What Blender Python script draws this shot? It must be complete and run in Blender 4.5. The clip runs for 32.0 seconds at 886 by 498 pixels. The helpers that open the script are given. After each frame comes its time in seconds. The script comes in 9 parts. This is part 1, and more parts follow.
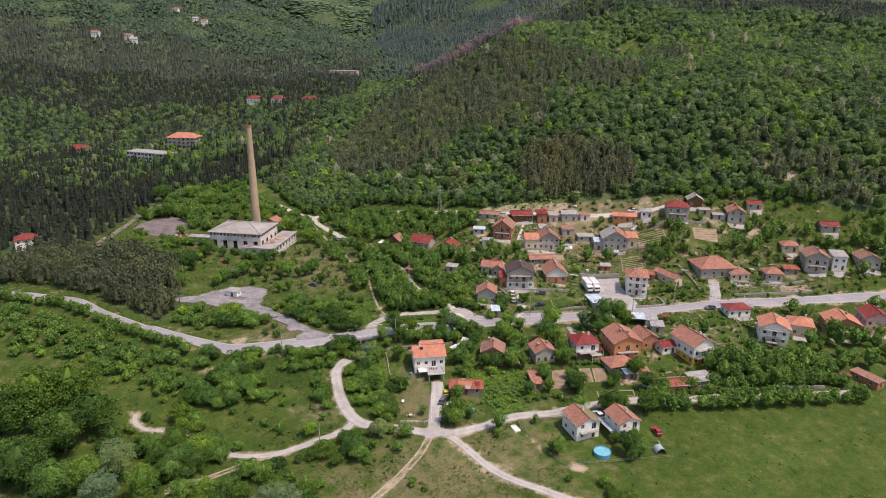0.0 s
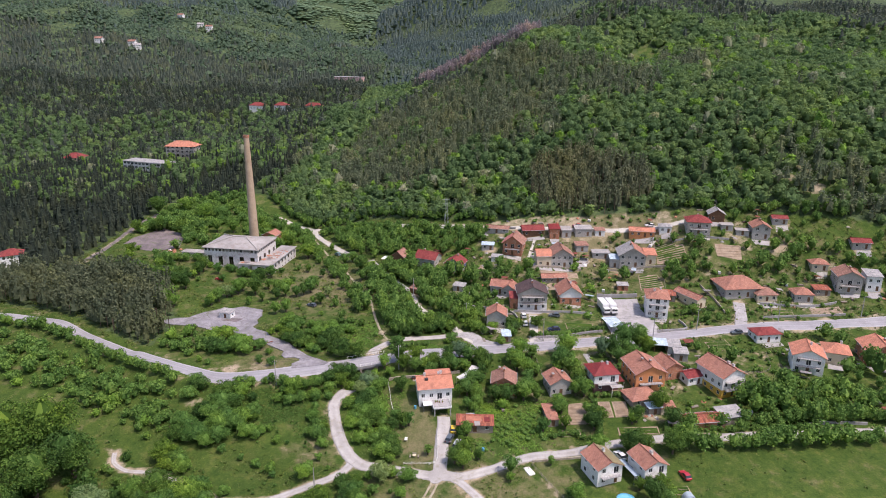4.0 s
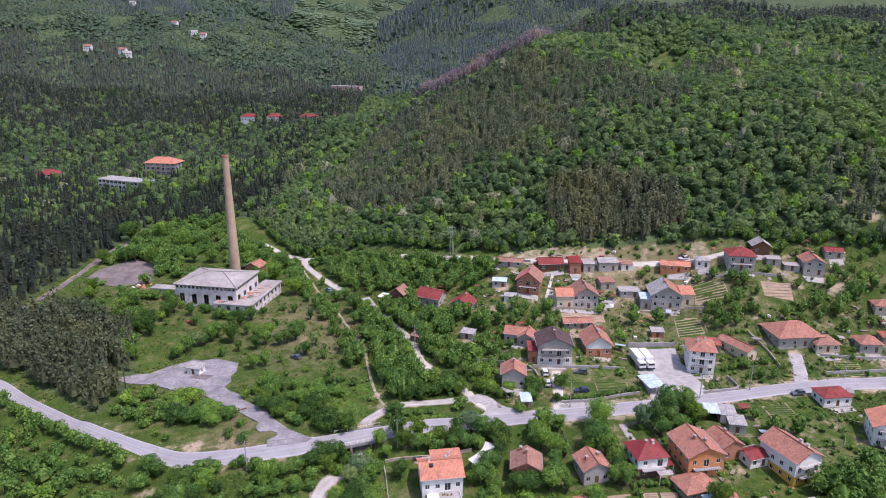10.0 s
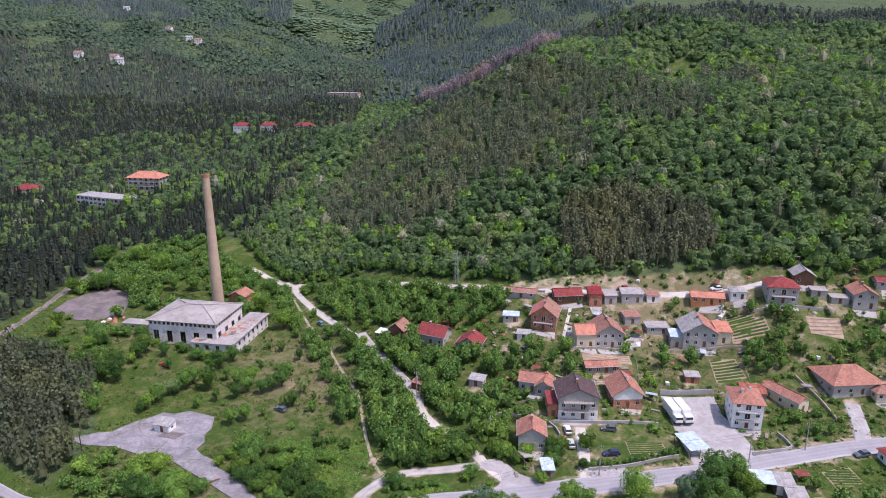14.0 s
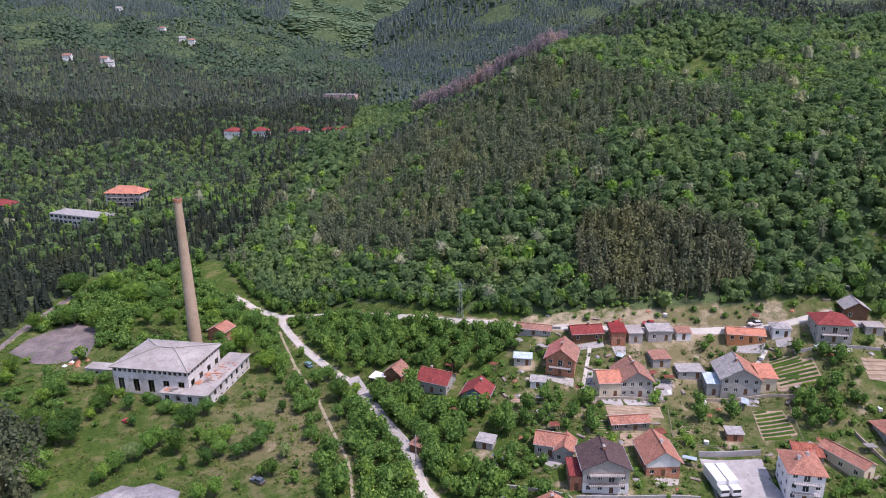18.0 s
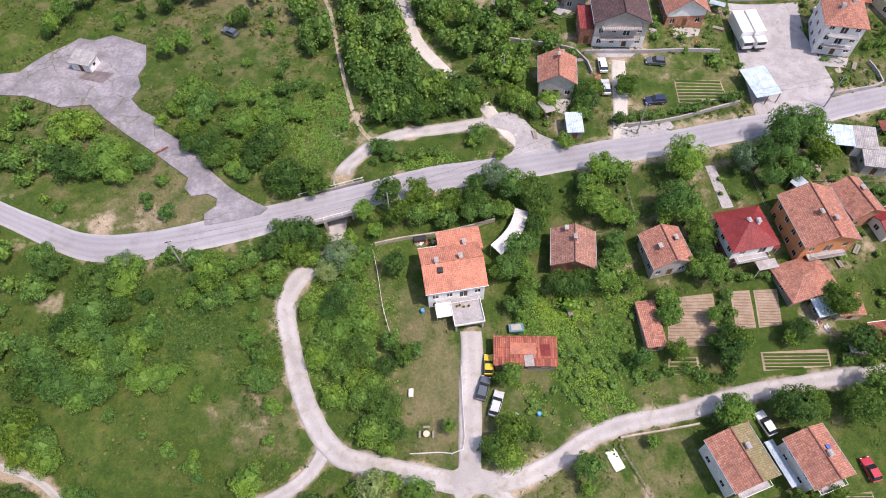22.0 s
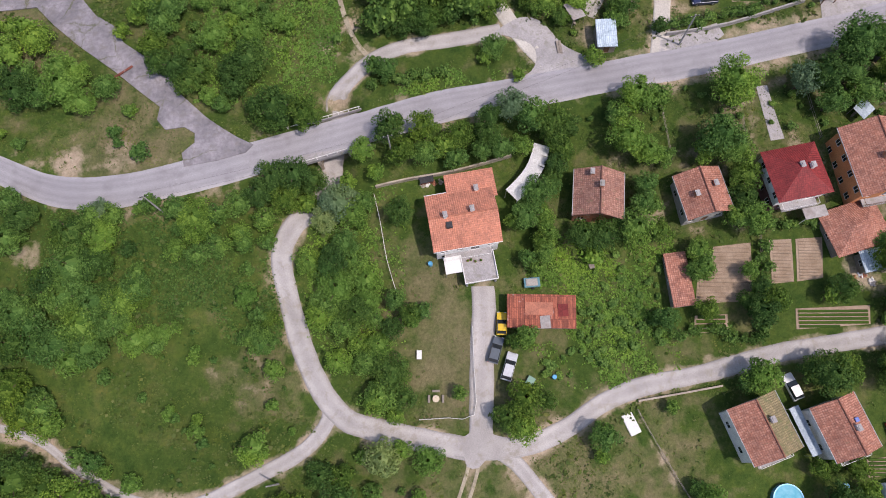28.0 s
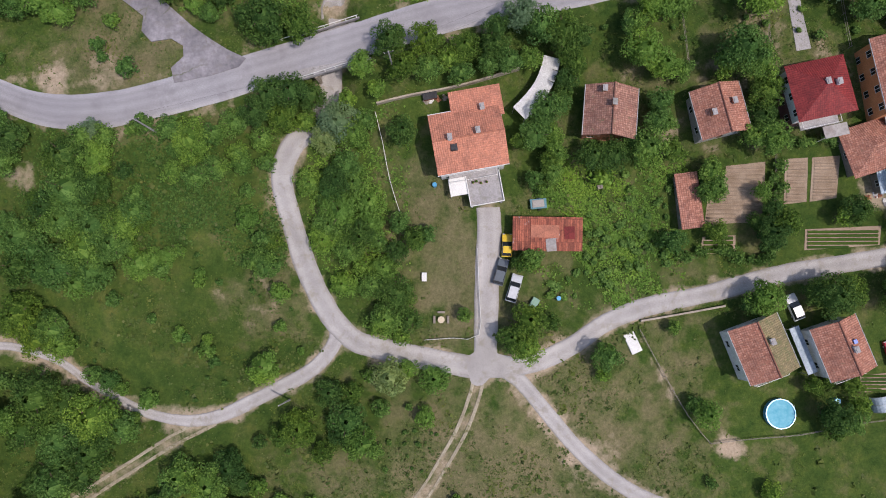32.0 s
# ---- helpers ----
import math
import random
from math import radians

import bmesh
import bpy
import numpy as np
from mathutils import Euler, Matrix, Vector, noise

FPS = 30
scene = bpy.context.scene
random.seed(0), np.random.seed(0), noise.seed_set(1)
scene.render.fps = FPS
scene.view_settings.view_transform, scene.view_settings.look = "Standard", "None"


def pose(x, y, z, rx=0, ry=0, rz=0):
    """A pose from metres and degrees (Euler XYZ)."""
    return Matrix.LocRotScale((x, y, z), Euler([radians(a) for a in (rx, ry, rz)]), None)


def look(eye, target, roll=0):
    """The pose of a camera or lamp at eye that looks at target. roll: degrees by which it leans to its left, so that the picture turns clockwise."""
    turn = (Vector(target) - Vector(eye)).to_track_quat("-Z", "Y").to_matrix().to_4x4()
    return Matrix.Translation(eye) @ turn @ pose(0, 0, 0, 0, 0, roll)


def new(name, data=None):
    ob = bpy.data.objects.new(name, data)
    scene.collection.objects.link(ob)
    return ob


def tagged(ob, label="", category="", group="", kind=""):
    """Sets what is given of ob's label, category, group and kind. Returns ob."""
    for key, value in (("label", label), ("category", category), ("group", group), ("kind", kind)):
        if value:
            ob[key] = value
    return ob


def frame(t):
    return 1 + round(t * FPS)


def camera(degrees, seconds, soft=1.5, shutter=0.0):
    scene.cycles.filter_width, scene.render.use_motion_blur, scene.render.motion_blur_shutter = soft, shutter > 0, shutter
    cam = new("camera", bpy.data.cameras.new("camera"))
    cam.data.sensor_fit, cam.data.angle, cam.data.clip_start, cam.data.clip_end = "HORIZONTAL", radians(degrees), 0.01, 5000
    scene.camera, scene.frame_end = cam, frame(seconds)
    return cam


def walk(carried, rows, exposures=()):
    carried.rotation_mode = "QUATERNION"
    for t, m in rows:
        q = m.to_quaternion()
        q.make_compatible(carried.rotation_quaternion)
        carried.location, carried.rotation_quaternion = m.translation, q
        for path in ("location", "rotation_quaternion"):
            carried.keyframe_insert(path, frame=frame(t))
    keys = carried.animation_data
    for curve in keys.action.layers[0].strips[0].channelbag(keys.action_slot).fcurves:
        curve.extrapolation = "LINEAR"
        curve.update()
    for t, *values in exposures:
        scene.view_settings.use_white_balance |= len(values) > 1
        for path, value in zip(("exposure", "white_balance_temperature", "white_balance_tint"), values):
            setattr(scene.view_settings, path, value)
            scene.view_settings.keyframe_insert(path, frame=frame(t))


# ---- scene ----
cam = camera(66.8, 32.0, 1.0)
PATH = [
    (0, 0.165, -170.259, 109.721, 72.052, -0.289, 0.657),
    (0.5, 0.365, -168.151, 109.900, 72.041, -0.289, 0.808),
    (1, 0.523, -166.030, 109.767, 72.138, -0.193, 0.928),
    (1.5, 0.474, -164.047, 109.468, 72.247, -0.288, 1.020),
    (2, 0.393, -161.944, 109.383, 72.318, -0.288, 1.080),
    (2.5, 0.126, -159.980, 109.385, 72.373, -0.287, 1.080),
    (3, 0.212, -157.592, 109.249, 72.462, -0.287, 1.141),
    (3.5, -0.114, -155.171, 109.312, 72.489, -0.287, 1.171),
    (5.5, -0.523, -143.799, 109.916, 72.579, -0.000, 1.202),
    (6, -0.865, -140.883, 109.893, 72.615, -0.095, 1.202),
    (6.5, -1.684, -137.727, 109.992, 72.635, -0.191, 1.083),
    (7, -1.914, -134.352, 109.721, 72.698, -0.190, 1.113),
    (7.5, -2.093, -130.985, 109.486, 72.789, -0.190, 1.114),
    (8, -2.096, -127.337, 109.486, 72.816, -0.190, 1.174),
    (8.5, -2.396, -123.653, 109.344, 72.906, -0.189, 1.175),
    (9, -2.872, -120.180, 109.467, 72.997, -0.189, 1.145),
    (9.5, -3.107, -116.485, 109.397, 73.033, -0.189, 1.175),
    (10, -3.341, -112.639, 109.386, 73.096, -0.189, 1.145),
    (10.5, -3.673, -108.658, 109.098, 73.178, -0.188, 1.146),
    (11, -4.234, -105.143, 109.568, 73.179, -0.188, 1.087),
    (11.5, -4.453, -101.396, 109.712, 73.242, -0.188, 1.087),
    (12, -4.723, -97.417, 109.894, 73.206, -0.092, 1.058),
    (12.5, -4.903, -93.757, 110.031, 73.234, -0.092, 1.088),
    (13, -4.705, -89.878, 110.144, 73.295, 0.004, 1.180),
    (13.5, -5.603, -86.747, 110.002, 73.478, -0.091, 1.061),
    (14, -5.559, -82.756, 110.171, 73.450, 0.005, 1.091),
    (14.5, -5.495, -78.983, 110.511, 73.449, 0.196, 1.094),
    (16.5, -5.463, -63.229, 112.807, 73.149, 0.386, 1.122),
    (17, -5.523, -59.217, 113.158, 73.085, 0.577, 1.093),
    (17.5, -5.607, -55.520, 113.364, 73.084, 0.673, 1.093),
    (18, -5.848, -51.836, 113.463, 73.112, 0.673, 1.094),
    (18.5, -6.014, -48.032, 113.333, 73.229, 0.674, 1.127),
    (19, -6.378, -44.324, 112.933, 73.384, 0.579, 1.099),
    (19.5, -6.461, -40.614, 113.695, 73.239, 0.674, 1.037),
    (20, -6.826, -37.372, 113.634, 73.349, 0.675, 0.950),
    (20.5, -7.129, -34.630, 112.720, 69.244, 0.634, 0.833),
    (21, -7.991, -31.622, 112.914, 56.742, 0.372, 0.507),
    (21.5, -7.360, -29.305, 112.432, 43.794, 0.404, 0.429),
    (22, -7.081, -29.078, 111.047, 32.036, 0.490, 0.294),
    (22.5, -7.326, -28.666, 109.553, 20.280, 0.200, 0.256),
    (23, -7.028, -25.751, 109.373, 16.057, 0.281, 0.349),
    (23.5, -7.054, -22.998, 109.458, 15.958, 0.412, 0.306),
    (24, -6.973, -20.453, 109.506, 15.938, 0.548, 0.351),
    (24.5, -7.183, -17.862, 109.636, 15.931, 0.603, 0.365),
    (25, -7.169, -15.633, 109.651, 16.028, 0.724, 0.258),
    (25.5, -7.314, -13.138, 109.676, 15.973, 0.774, 0.293),
    (27.5, -7.620, -5.249, 109.665, 16.316, 1.069, 0.205),
    (28, -7.645, -3.548, 109.698, 16.359, 1.131, 0.202),
    (28.5, -7.666, -2.083, 109.683, 16.505, 1.208, 0.247),
    (29, -7.816, -0.680, 109.626, 16.622, 1.194, 0.195),
    (29.5, -7.943, 0.804, 109.585, 16.684, 1.232, 0.173),
    (30, -7.791, 2.141, 109.638, 16.719, 1.383, 0.171),
    (30.5, -7.842, 3.114, 109.556, 16.892, 1.437, 0.193),
    (31, -7.982, 4.036, 109.732, 16.345, 1.473, 0.048),
    (31.5, -8.096, 4.903, 109.562, 10.660, 1.395, 0.019),
    (32, -8.050, 5.135, 109.420, 5.193, 1.367, 0.005),
]
walk(cam, [(t, pose(*place)) for t, *place in PATH],
     [(0, 0.25, 7250, 20), (3.5, 0.42, 6750, 21), (6, 0.44, 6450, 24), (13, 0.45, 6200, 28), (19, 0.46, 6250, 28), (21, 0.62, 6650, 26), (22, 0.56, 6700, 23), (23, 0.37, 6850, 22), (28, 0.11, 6650, 21), (32, -0.05, 6550, 18)])



# ---- daylight ----
SUN_AZ = (0.86, -0.42)          # where the sun stands over the ground plan
SUN_UP = 64.0
world = bpy.data.worlds.new("daylight")
scene.world = world
world.use_nodes = True
sky = world.node_tree.nodes.new("ShaderNodeTexSky")
sky.sky_type, sky.sun_disc = "NISHITA", False
sky.sun_elevation = radians(SUN_UP)
sky.sun_rotation = math.atan2(SUN_AZ[0], SUN_AZ[1])
sky.air_density, sky.dust_density = 1.2, 2.0
back = world.node_tree.nodes["Background"]
back.inputs["Strength"].default_value = 0.15
world.node_tree.links.new(sky.outputs["Color"], back.inputs["Color"])
sun = new("sun", bpy.data.lights.new("sun", "SUN"))
sun.data.energy, sun.data.angle, sun.data.color = 3.05, radians(0.6), (1.0, 0.95, 0.87)
h = math.hypot(*SUN_AZ)
sun.matrix_world = look((SUN_AZ[0] / h * 100 * math.cos(radians(SUN_UP)), SUN_AZ[1] / h * 100 * math.cos(radians(SUN_UP)), 100 * math.sin(radians(SUN_UP))), (0, 0, 0))


# ---- materials ----
def graph(name, rough=0.9, metal=0.0, spec=0.3):
    m = bpy.data.materials.new(name)
    m.use_nodes = True
    n, l = m.node_tree.nodes, m.node_tree.links
    b = n["Principled BSDF"]
    b.inputs["Roughness"].default_value, b.inputs["Metallic"].default_value = rough, metal
    b.inputs["Specular IOR Level"].default_value = spec
    return m, n, l, b


def noise_node(n, l, scale, detail=4.0, rough=0.6, coord="Object"):
    c = n.new("ShaderNodeTexCoord")
    t = n.new("ShaderNodeTexNoise")
    t.inputs["Scale"].default_value, t.inputs["Detail"].default_value, t.inputs["Roughness"].default_value = scale, detail, rough
    l.new(c.outputs[coord], t.inputs["Vector"])
    return t


def ramp(n, l, source, stops):
    r = n.new("ShaderNodeValToRGB")
    e = r.color_ramp.elements
    while len(e) < len(stops):
        e.new(0.5)
    for k, (pos, col) in zip(e, stops):
        k.position, k.color = pos, (*col, 1)
    l.new(source, r.inputs["Fac"])
    return r


def blend(n, l, fac, a, b, kind="MIX"):
    x = n.new("ShaderNodeMix")
    x.data_type, x.blend_type = "RGBA", kind
    for sock, v in ((x.inputs[0], fac), (x.inputs[6], a), (x.inputs[7], b)):
        if isinstance(v, (int, float)):
            sock.default_value = v
        elif isinstance(v, tuple):
            sock.default_value = (*v, 1)
        else:
            l.new(v, sock)
    return x.outputs[2]


def bumped(n, l, b, source, strength, distance=0.05):
    u = n.new("ShaderNodeBump")
    u.inputs["Strength"].default_value, u.inputs["Distance"].default_value = strength, distance
    l.new(source, u.inputs["Height"])
    l.new(u.outputs["Normal"], b.inputs["Normal"])


def surface(name, low, high, big=0.25, fine=6.0, rough=0.9, metal=0.0, bump=0.3, spec=0.3, stain=None):
    """Two scales of variation and a fine relief."""
    m, n, l, b = graph(name, rough, metal, spec)
    coarse, grain = noise_node(n, l, big), noise_node(n, l, fine, 6)
    base = ramp(n, l, coarse.outputs["Fac"], [(0.3, low), (0.7, high)])
    g = ramp(n, l, grain.outputs["Fac"], [(0.3, (0.72, 0.72, 0.72)), (0.7, (1.12, 1.12, 1.12))])
    col = blend(n, l, 1.0, base.outputs[0], g.outputs[0], "MULTIPLY")
    if stain:
        s = noise_node(n, l, big * 2.7, 8, 0.7)
        sm = ramp(n, l, s.outputs["Fac"], [(0.52, (0, 0, 0)), (0.66, (1, 1, 1))])
        col = blend(n, l, sm.outputs[0], col, stain)
    l.new(col, b.inputs["Base Color"])
    bumped(n, l, b, grain.outputs["Fac"], bump)
    return m


def roofing(name, low, high, moss=(0.12, 0.13, 0.07), moss_at=0.62, course=0.34, rough=0.85):
    """Clay tiles: rows down the slope, tile by tile colour, weathering."""
    m, n, l, b = graph(name, rough, 0, 0.25)
    uv = n.new("ShaderNodeUVMap")
    uv.uv_map = "slope"
    br = n.new("ShaderNodeTexBrick")
    br.offset, br.squash = 0.0, 1.0
    for k, v in (("Scale", 1.0), ("Mortar Size", 0.045), ("Mortar Smooth", 0.5), ("Bias", 0.0), ("Brick Width", 0.34), ("Row Height", course)):
        br.inputs[k].default_value = v
    br.inputs["Color1"].default_value, br.inputs["Color2"].default_value, br.inputs["Mortar"].default_value = (*low, 1), (*high, 1), (low[0] * 0.82, low[1] * 0.80, low[2] * 0.80, 1)
    l.new(uv.outputs["UV"], br.inputs["Vector"])
    wear = noise_node(n, l, 0.55, 8, 0.7)
    w = ramp(n, l, wear.outputs["Fac"], [(0.30, (0.62, 0.64, 0.68)), (0.5, (1.0, 1.0, 1.0)), (0.70, (1.24, 1.20, 1.16))])
    col = blend(n, l, 1.0, br.outputs["Color"], w.outputs[0], "MULTIPLY")
    speck = ramp(n, l, noise_node(n, l, 3.4, 3, 0.8).outputs["Fac"], [(0.34, (0.72, 0.74, 0.76)), (0.5, (1, 1, 1)), (0.68, (1.22, 1.18, 1.14))])
    col = blend(n, l, 1.0, col, speck.outputs[0], "MULTIPLY")
    s = noise_node(n, l, 0.9, 8, 0.75)
    sm = ramp(n, l, s.outputs["Fac"], [(moss_at, (0, 0, 0)), (moss_at + 0.1, (1, 1, 1))])
    col = blend(n, l, sm.outputs[0], col, moss)
    l.new(col, b.inputs["Base Color"])
    wv = n.new("ShaderNodeTexWave")
    wv.wave_type, wv.bands_direction = "BANDS", "X"
    wv.inputs["Scale"].default_value = 1.0 / 0.34 * 0.318
    l.new(uv.outputs["UV"], wv.inputs["Vector"])
    bumped(n, l, b, wv.outputs["Fac"], 0.6, 0.07)
    return m


def leafy(name, dark, mid, light, patch=0.12, vary=1.0, tree=0.0, through_light=0.35):
    m, n, l, b = graph(name, 0.7, 0, 0.10)
    geo = n.new("ShaderNodeNewGeometry")
    r = ramp(n, l, geo.outputs["Random Per Island"], [(0.0, dark), (0.5, mid), (1.0, light)])
    info = n.new("ShaderNodeObjectInfo")
    t = n.new("ShaderNodeTexNoise")
    t.inputs["Scale"].default_value, t.inputs["Detail"].default_value = patch, 3
    l.new(geo.outputs["Position"], t.inputs["Vector"])
    pr = ramp(n, l, t.outputs["Fac"], [(0.28, (0.70, 0.77, 0.76)), (0.5, (1, 1, 1)), (0.72, (1.34, 1.22, 0.90))])
    col = blend(n, l, 1.0, r.outputs[0], pr.outputs[0], "MULTIPLY")
    ob = ramp(n, l, info.outputs["Random"], [(0.0, (1 - 0.28 * vary, 1 - 0.20 * vary, 1 - 0.14 * vary)), (0.5, (1, 1, 1)), (1.0, (1 + 0.36 * vary, 1 + 0.22 * vary, 1 - 0.14 * vary))])
    col = blend(n, l, 1.0, col, ob.outputs[0], "MULTIPLY")
    l.new(col, b.inputs["Base Color"])
    if tree:
        q = n.new("ShaderNodeTexNoise")
        q.inputs["Scale"].default_value, q.inputs["Detail"].default_value = 0.21, 0.0
        l.new(geo.outputs["Position"], q.inputs["Vector"])
        qr = ramp(n, l, q.outputs["Fac"], [(0.3, (1 - tree, 1 - 0.9 * tree, 1 - 0.8 * tree)), (0.5, (1, 1, 1)), (0.7, (1 + 1.3 * tree, 1 + tree, 1 + 0.5 * tree))])
        col = blend(n, l, 1.0, col, qr.outputs[0], "MULTIPLY")
        l.new(col, b.inputs["Base Color"])
    tr = n.new("ShaderNodeBsdfTranslucent")
    l.new(col, tr.inputs["Color"])
    mx = n.new("ShaderNodeMixShader")
    mx.inputs[0].default_value = through_light
    l.new(b.outputs[0], mx.inputs[1])
    l.new(tr.outputs[0], mx.inputs[2])
    l.new(mx.outputs[0], n["Material Output"].inputs["Surface"])
    return m


def land_cover():
    """Grass, dry grass, earth and forest floor, mixed by the ground's own cover layers."""
    m, n, l, b = graph("land_cover", 0.95, 0, 0.15)
    at = n.new("ShaderNodeVertexColor")
    at.layer_name = "cover"
    sep = n.new("ShaderNodeSeparateColor")
    l.new(at.outputs["Color"], sep.inputs[0])
    big, mid, fine = noise_node(n, l, 0.035, 5), noise_node(n, l, 0.22, 6, 0.65), noise_node(n, l, 2.2, 10, 0.78)
    grass = ramp(n, l, mid.outputs["Fac"], [(0.3, (0.034, 0.070, 0.014)), (0.5, (0.058, 0.096, 0.020)), (0.72, (0.098, 0.114, 0.036))])
    lush = ramp(n, l, fine.outputs["Fac"], [(0.25, (0.48, 0.54, 0.5)), (0.5, (0.95, 0.95, 0.9)), (0.75, (1.45, 1.35, 1.3))])
    tuft = noise_node(n, l, 0.75, 8, 0.72)
    tr = ramp(n, l, tuft.outputs["Fac"], [(0.32, (0.62, 0.74, 0.66)), (0.5, (1, 1, 1)), (0.68, (1.38, 1.18, 1.10))])
    g = blend(n, l, 1.0, blend(n, l, 1.0, grass.outputs[0], tr.outputs[0], "MULTIPLY"), lush.outputs[0], "MULTIPLY")
    dry = ramp(n, l, fine.outputs["Fac"], [(0.28, (0.085, 0.085, 0.038)), (0.72, (0.215, 0.185, 0.105))])
    pick = n.new("ShaderNodeMath")
    pick.operation = "MULTIPLY_ADD"
    l.new(mid.outputs["Fac"], pick.inputs[0])
    pick.inputs[1].default_value = 1.6
    pick.inputs[2].default_value = -0.8
    add = n.new("ShaderNodeMath")
    add.operation = "ADD"
    l.new(pick.outputs[0], add.inputs[0])
    l.new(sep.outputs[0], add.inputs[1])
    dm = ramp(n, l, add.outputs[0], [(0.35, (0, 0, 0)), (0.75, (1, 1, 1))])
    col = blend(n, l, dm.outputs[0], g, dry.outputs[0])
    floor = ramp(n, l, fine.outputs["Fac"], [(0.3, (0.046, 0.070, 0.032)), (0.7, (0.076, 0.108, 0.050))])
    brush = ramp(n, l, noise_node(n, l, 0.16, 3, 0.7).outputs["Fac"], [(0.36, (0.45, 0.50, 0.55)), (0.5, (0.95, 0.95, 0.95)), (0.66, (1.5, 1.45, 1.3))])
    col = blend(n, l, sep.outputs[1], col, blend(n, l, 1.0, floor.outputs[0], brush.outputs[0], "MULTIPLY"))
    earth = ramp(n, l, fine.outputs["Fac"], [(0.3, (0.26, 0.20, 0.14)), (0.7, (0.46, 0.38, 0.29))])
    add2 = n.new("ShaderNodeMath")
    add2.operation = "ADD"
    l.new(pick.outputs[0], add2.inputs[0])
    l.new(sep.outputs[2], add2.inputs[1])
    em = ramp(n, l, add2.outputs[0], [(0.45, (0, 0, 0)), (0.8, (1, 1, 1))])
    col = blend(n, l, em.outputs[0], col, earth.outputs[0])
    tone = ramp(n, l, big.outputs["Fac"], [(0.3, (0.82, 0.86, 0.8)), (0.7, (1.15, 1.12, 1.1))])
    col = blend(n, l, 1.0, col, tone.outputs[0], "MULTIPLY")
    l.new(col, b.inputs["Base Color"])
    bumped(n, l, b, fine.outputs["Fac"], 0.8, 0.25)
    return m


COVER = land_cover()
ASPHALT = surface("weathered_asphalt", (0.29, 0.28, 0.30), (0.36, 0.35, 0.37), 0.10, 11.0, 0.9, bump=0.15, stain=(0.25, 0.24, 0.255))
def worn_lanes(m, stops):
    """Wheel paths and edges of a road, told apart across its width."""
    n, l = m.node_tree.nodes, m.node_tree.links
    b = n["Principled BSDF"]
    at = n.new("ShaderNodeVertexColor")
    at.layer_name = "across"
    wob = noise_node(n, l, 0.35, 4)
    mixed = blend(n, l, 0.16, at.outputs["Color"], wob.outputs["Color"], "LINEAR_LIGHT")
    r = ramp(n, l, mixed, [(p, (v, v, v * 0.995)) for p, v in stops])
    old = b.inputs["Base Color"].links[0].from_socket
    l.new(blend(n, l, 1.0, old, r.outputs[0], "MULTIPLY"), b.inputs["Base Color"])


worn_lanes(ASPHALT, [(0.0, 1.02), (0.28, 0.86), (0.5, 0.98), (0.68, 0.88), (0.86, 1.12), (0.98, 1.28)])
GRAVEL = surface("pale_gravel", (0.345, 0.325, 0.312), (0.47, 0.445, 0.432), 0.22, 9.0, 0.95, bump=0.4, stain=(0.30, 0.275, 0.235))
worn_lanes(GRAVEL, [(0.0, 0.92), (0.25, 0.96), (0.5, 1.06), (0.75, 1.0), (0.95, 0.84)])
TRACK = surface("earth_track", (0.27, 0.23, 0.16), (0.42, 0.37, 0.28), 0.4, 4.0, 0.95, bump=0.6, stain=(0.13, 0.13, 0.05))
LIME = surface("white_limestone_road", (0.42, 0.39, 0.35), (0.56, 0.53, 0.48), 0.2, 4.0, 0.95, bump=0.4)
CONCRETE = surface("old_concrete", (0.30, 0.285, 0.285), (0.42, 0.40, 0.40), 0.3, 5.0, 0.9, bump=0.3, stain=(0.24, 0.23, 0.20))
def broken_paving(name, low, high, joint):
    """Worn concrete split into large uneven slabs, with grass in the joints."""
    m = surface(name, low, high, 0.22, 1.6, 0.92, bump=0.5, stain=(0.19, 0.175, 0.17))
    n, l = m.node_tree.nodes, m.node_tree.links
    b = n["Principled BSDF"]
    c = n.new("ShaderNodeTexCoord")
    w = noise_node(n, l, 0.5, 5, 0.6)
    v = n.new("ShaderNodeTexVoronoi")
    v.feature = "DISTANCE_TO_EDGE"
    v.inputs["Scale"].default_value = 0.17
    mixed = blend(n, l, 0.9, c.outputs["Object"], w.outputs["Color"], "LINEAR_LIGHT")
    l.new(mixed, v.inputs["Vector"])
    r = ramp(n, l, v.outputs["Distance"], [(0.0, (0.9, 0.9, 0.9)), (0.012, (0.5, 0.5, 0.5)), (0.03, (0, 0, 0))])
    gap = ramp(n, l, noise_node(n, l, 0.12, 3).outputs["Fac"], [(0.44, (0, 0, 0)), (0.58, (1, 1, 1))])
    old = b.inputs["Base Color"].links[0].from_socket
    l.new(blend(n, l, blend(n, l, 1.0, r.outputs[0], gap.outputs[0], "MULTIPLY"), old, joint), b.inputs["Base Color"])
    return m


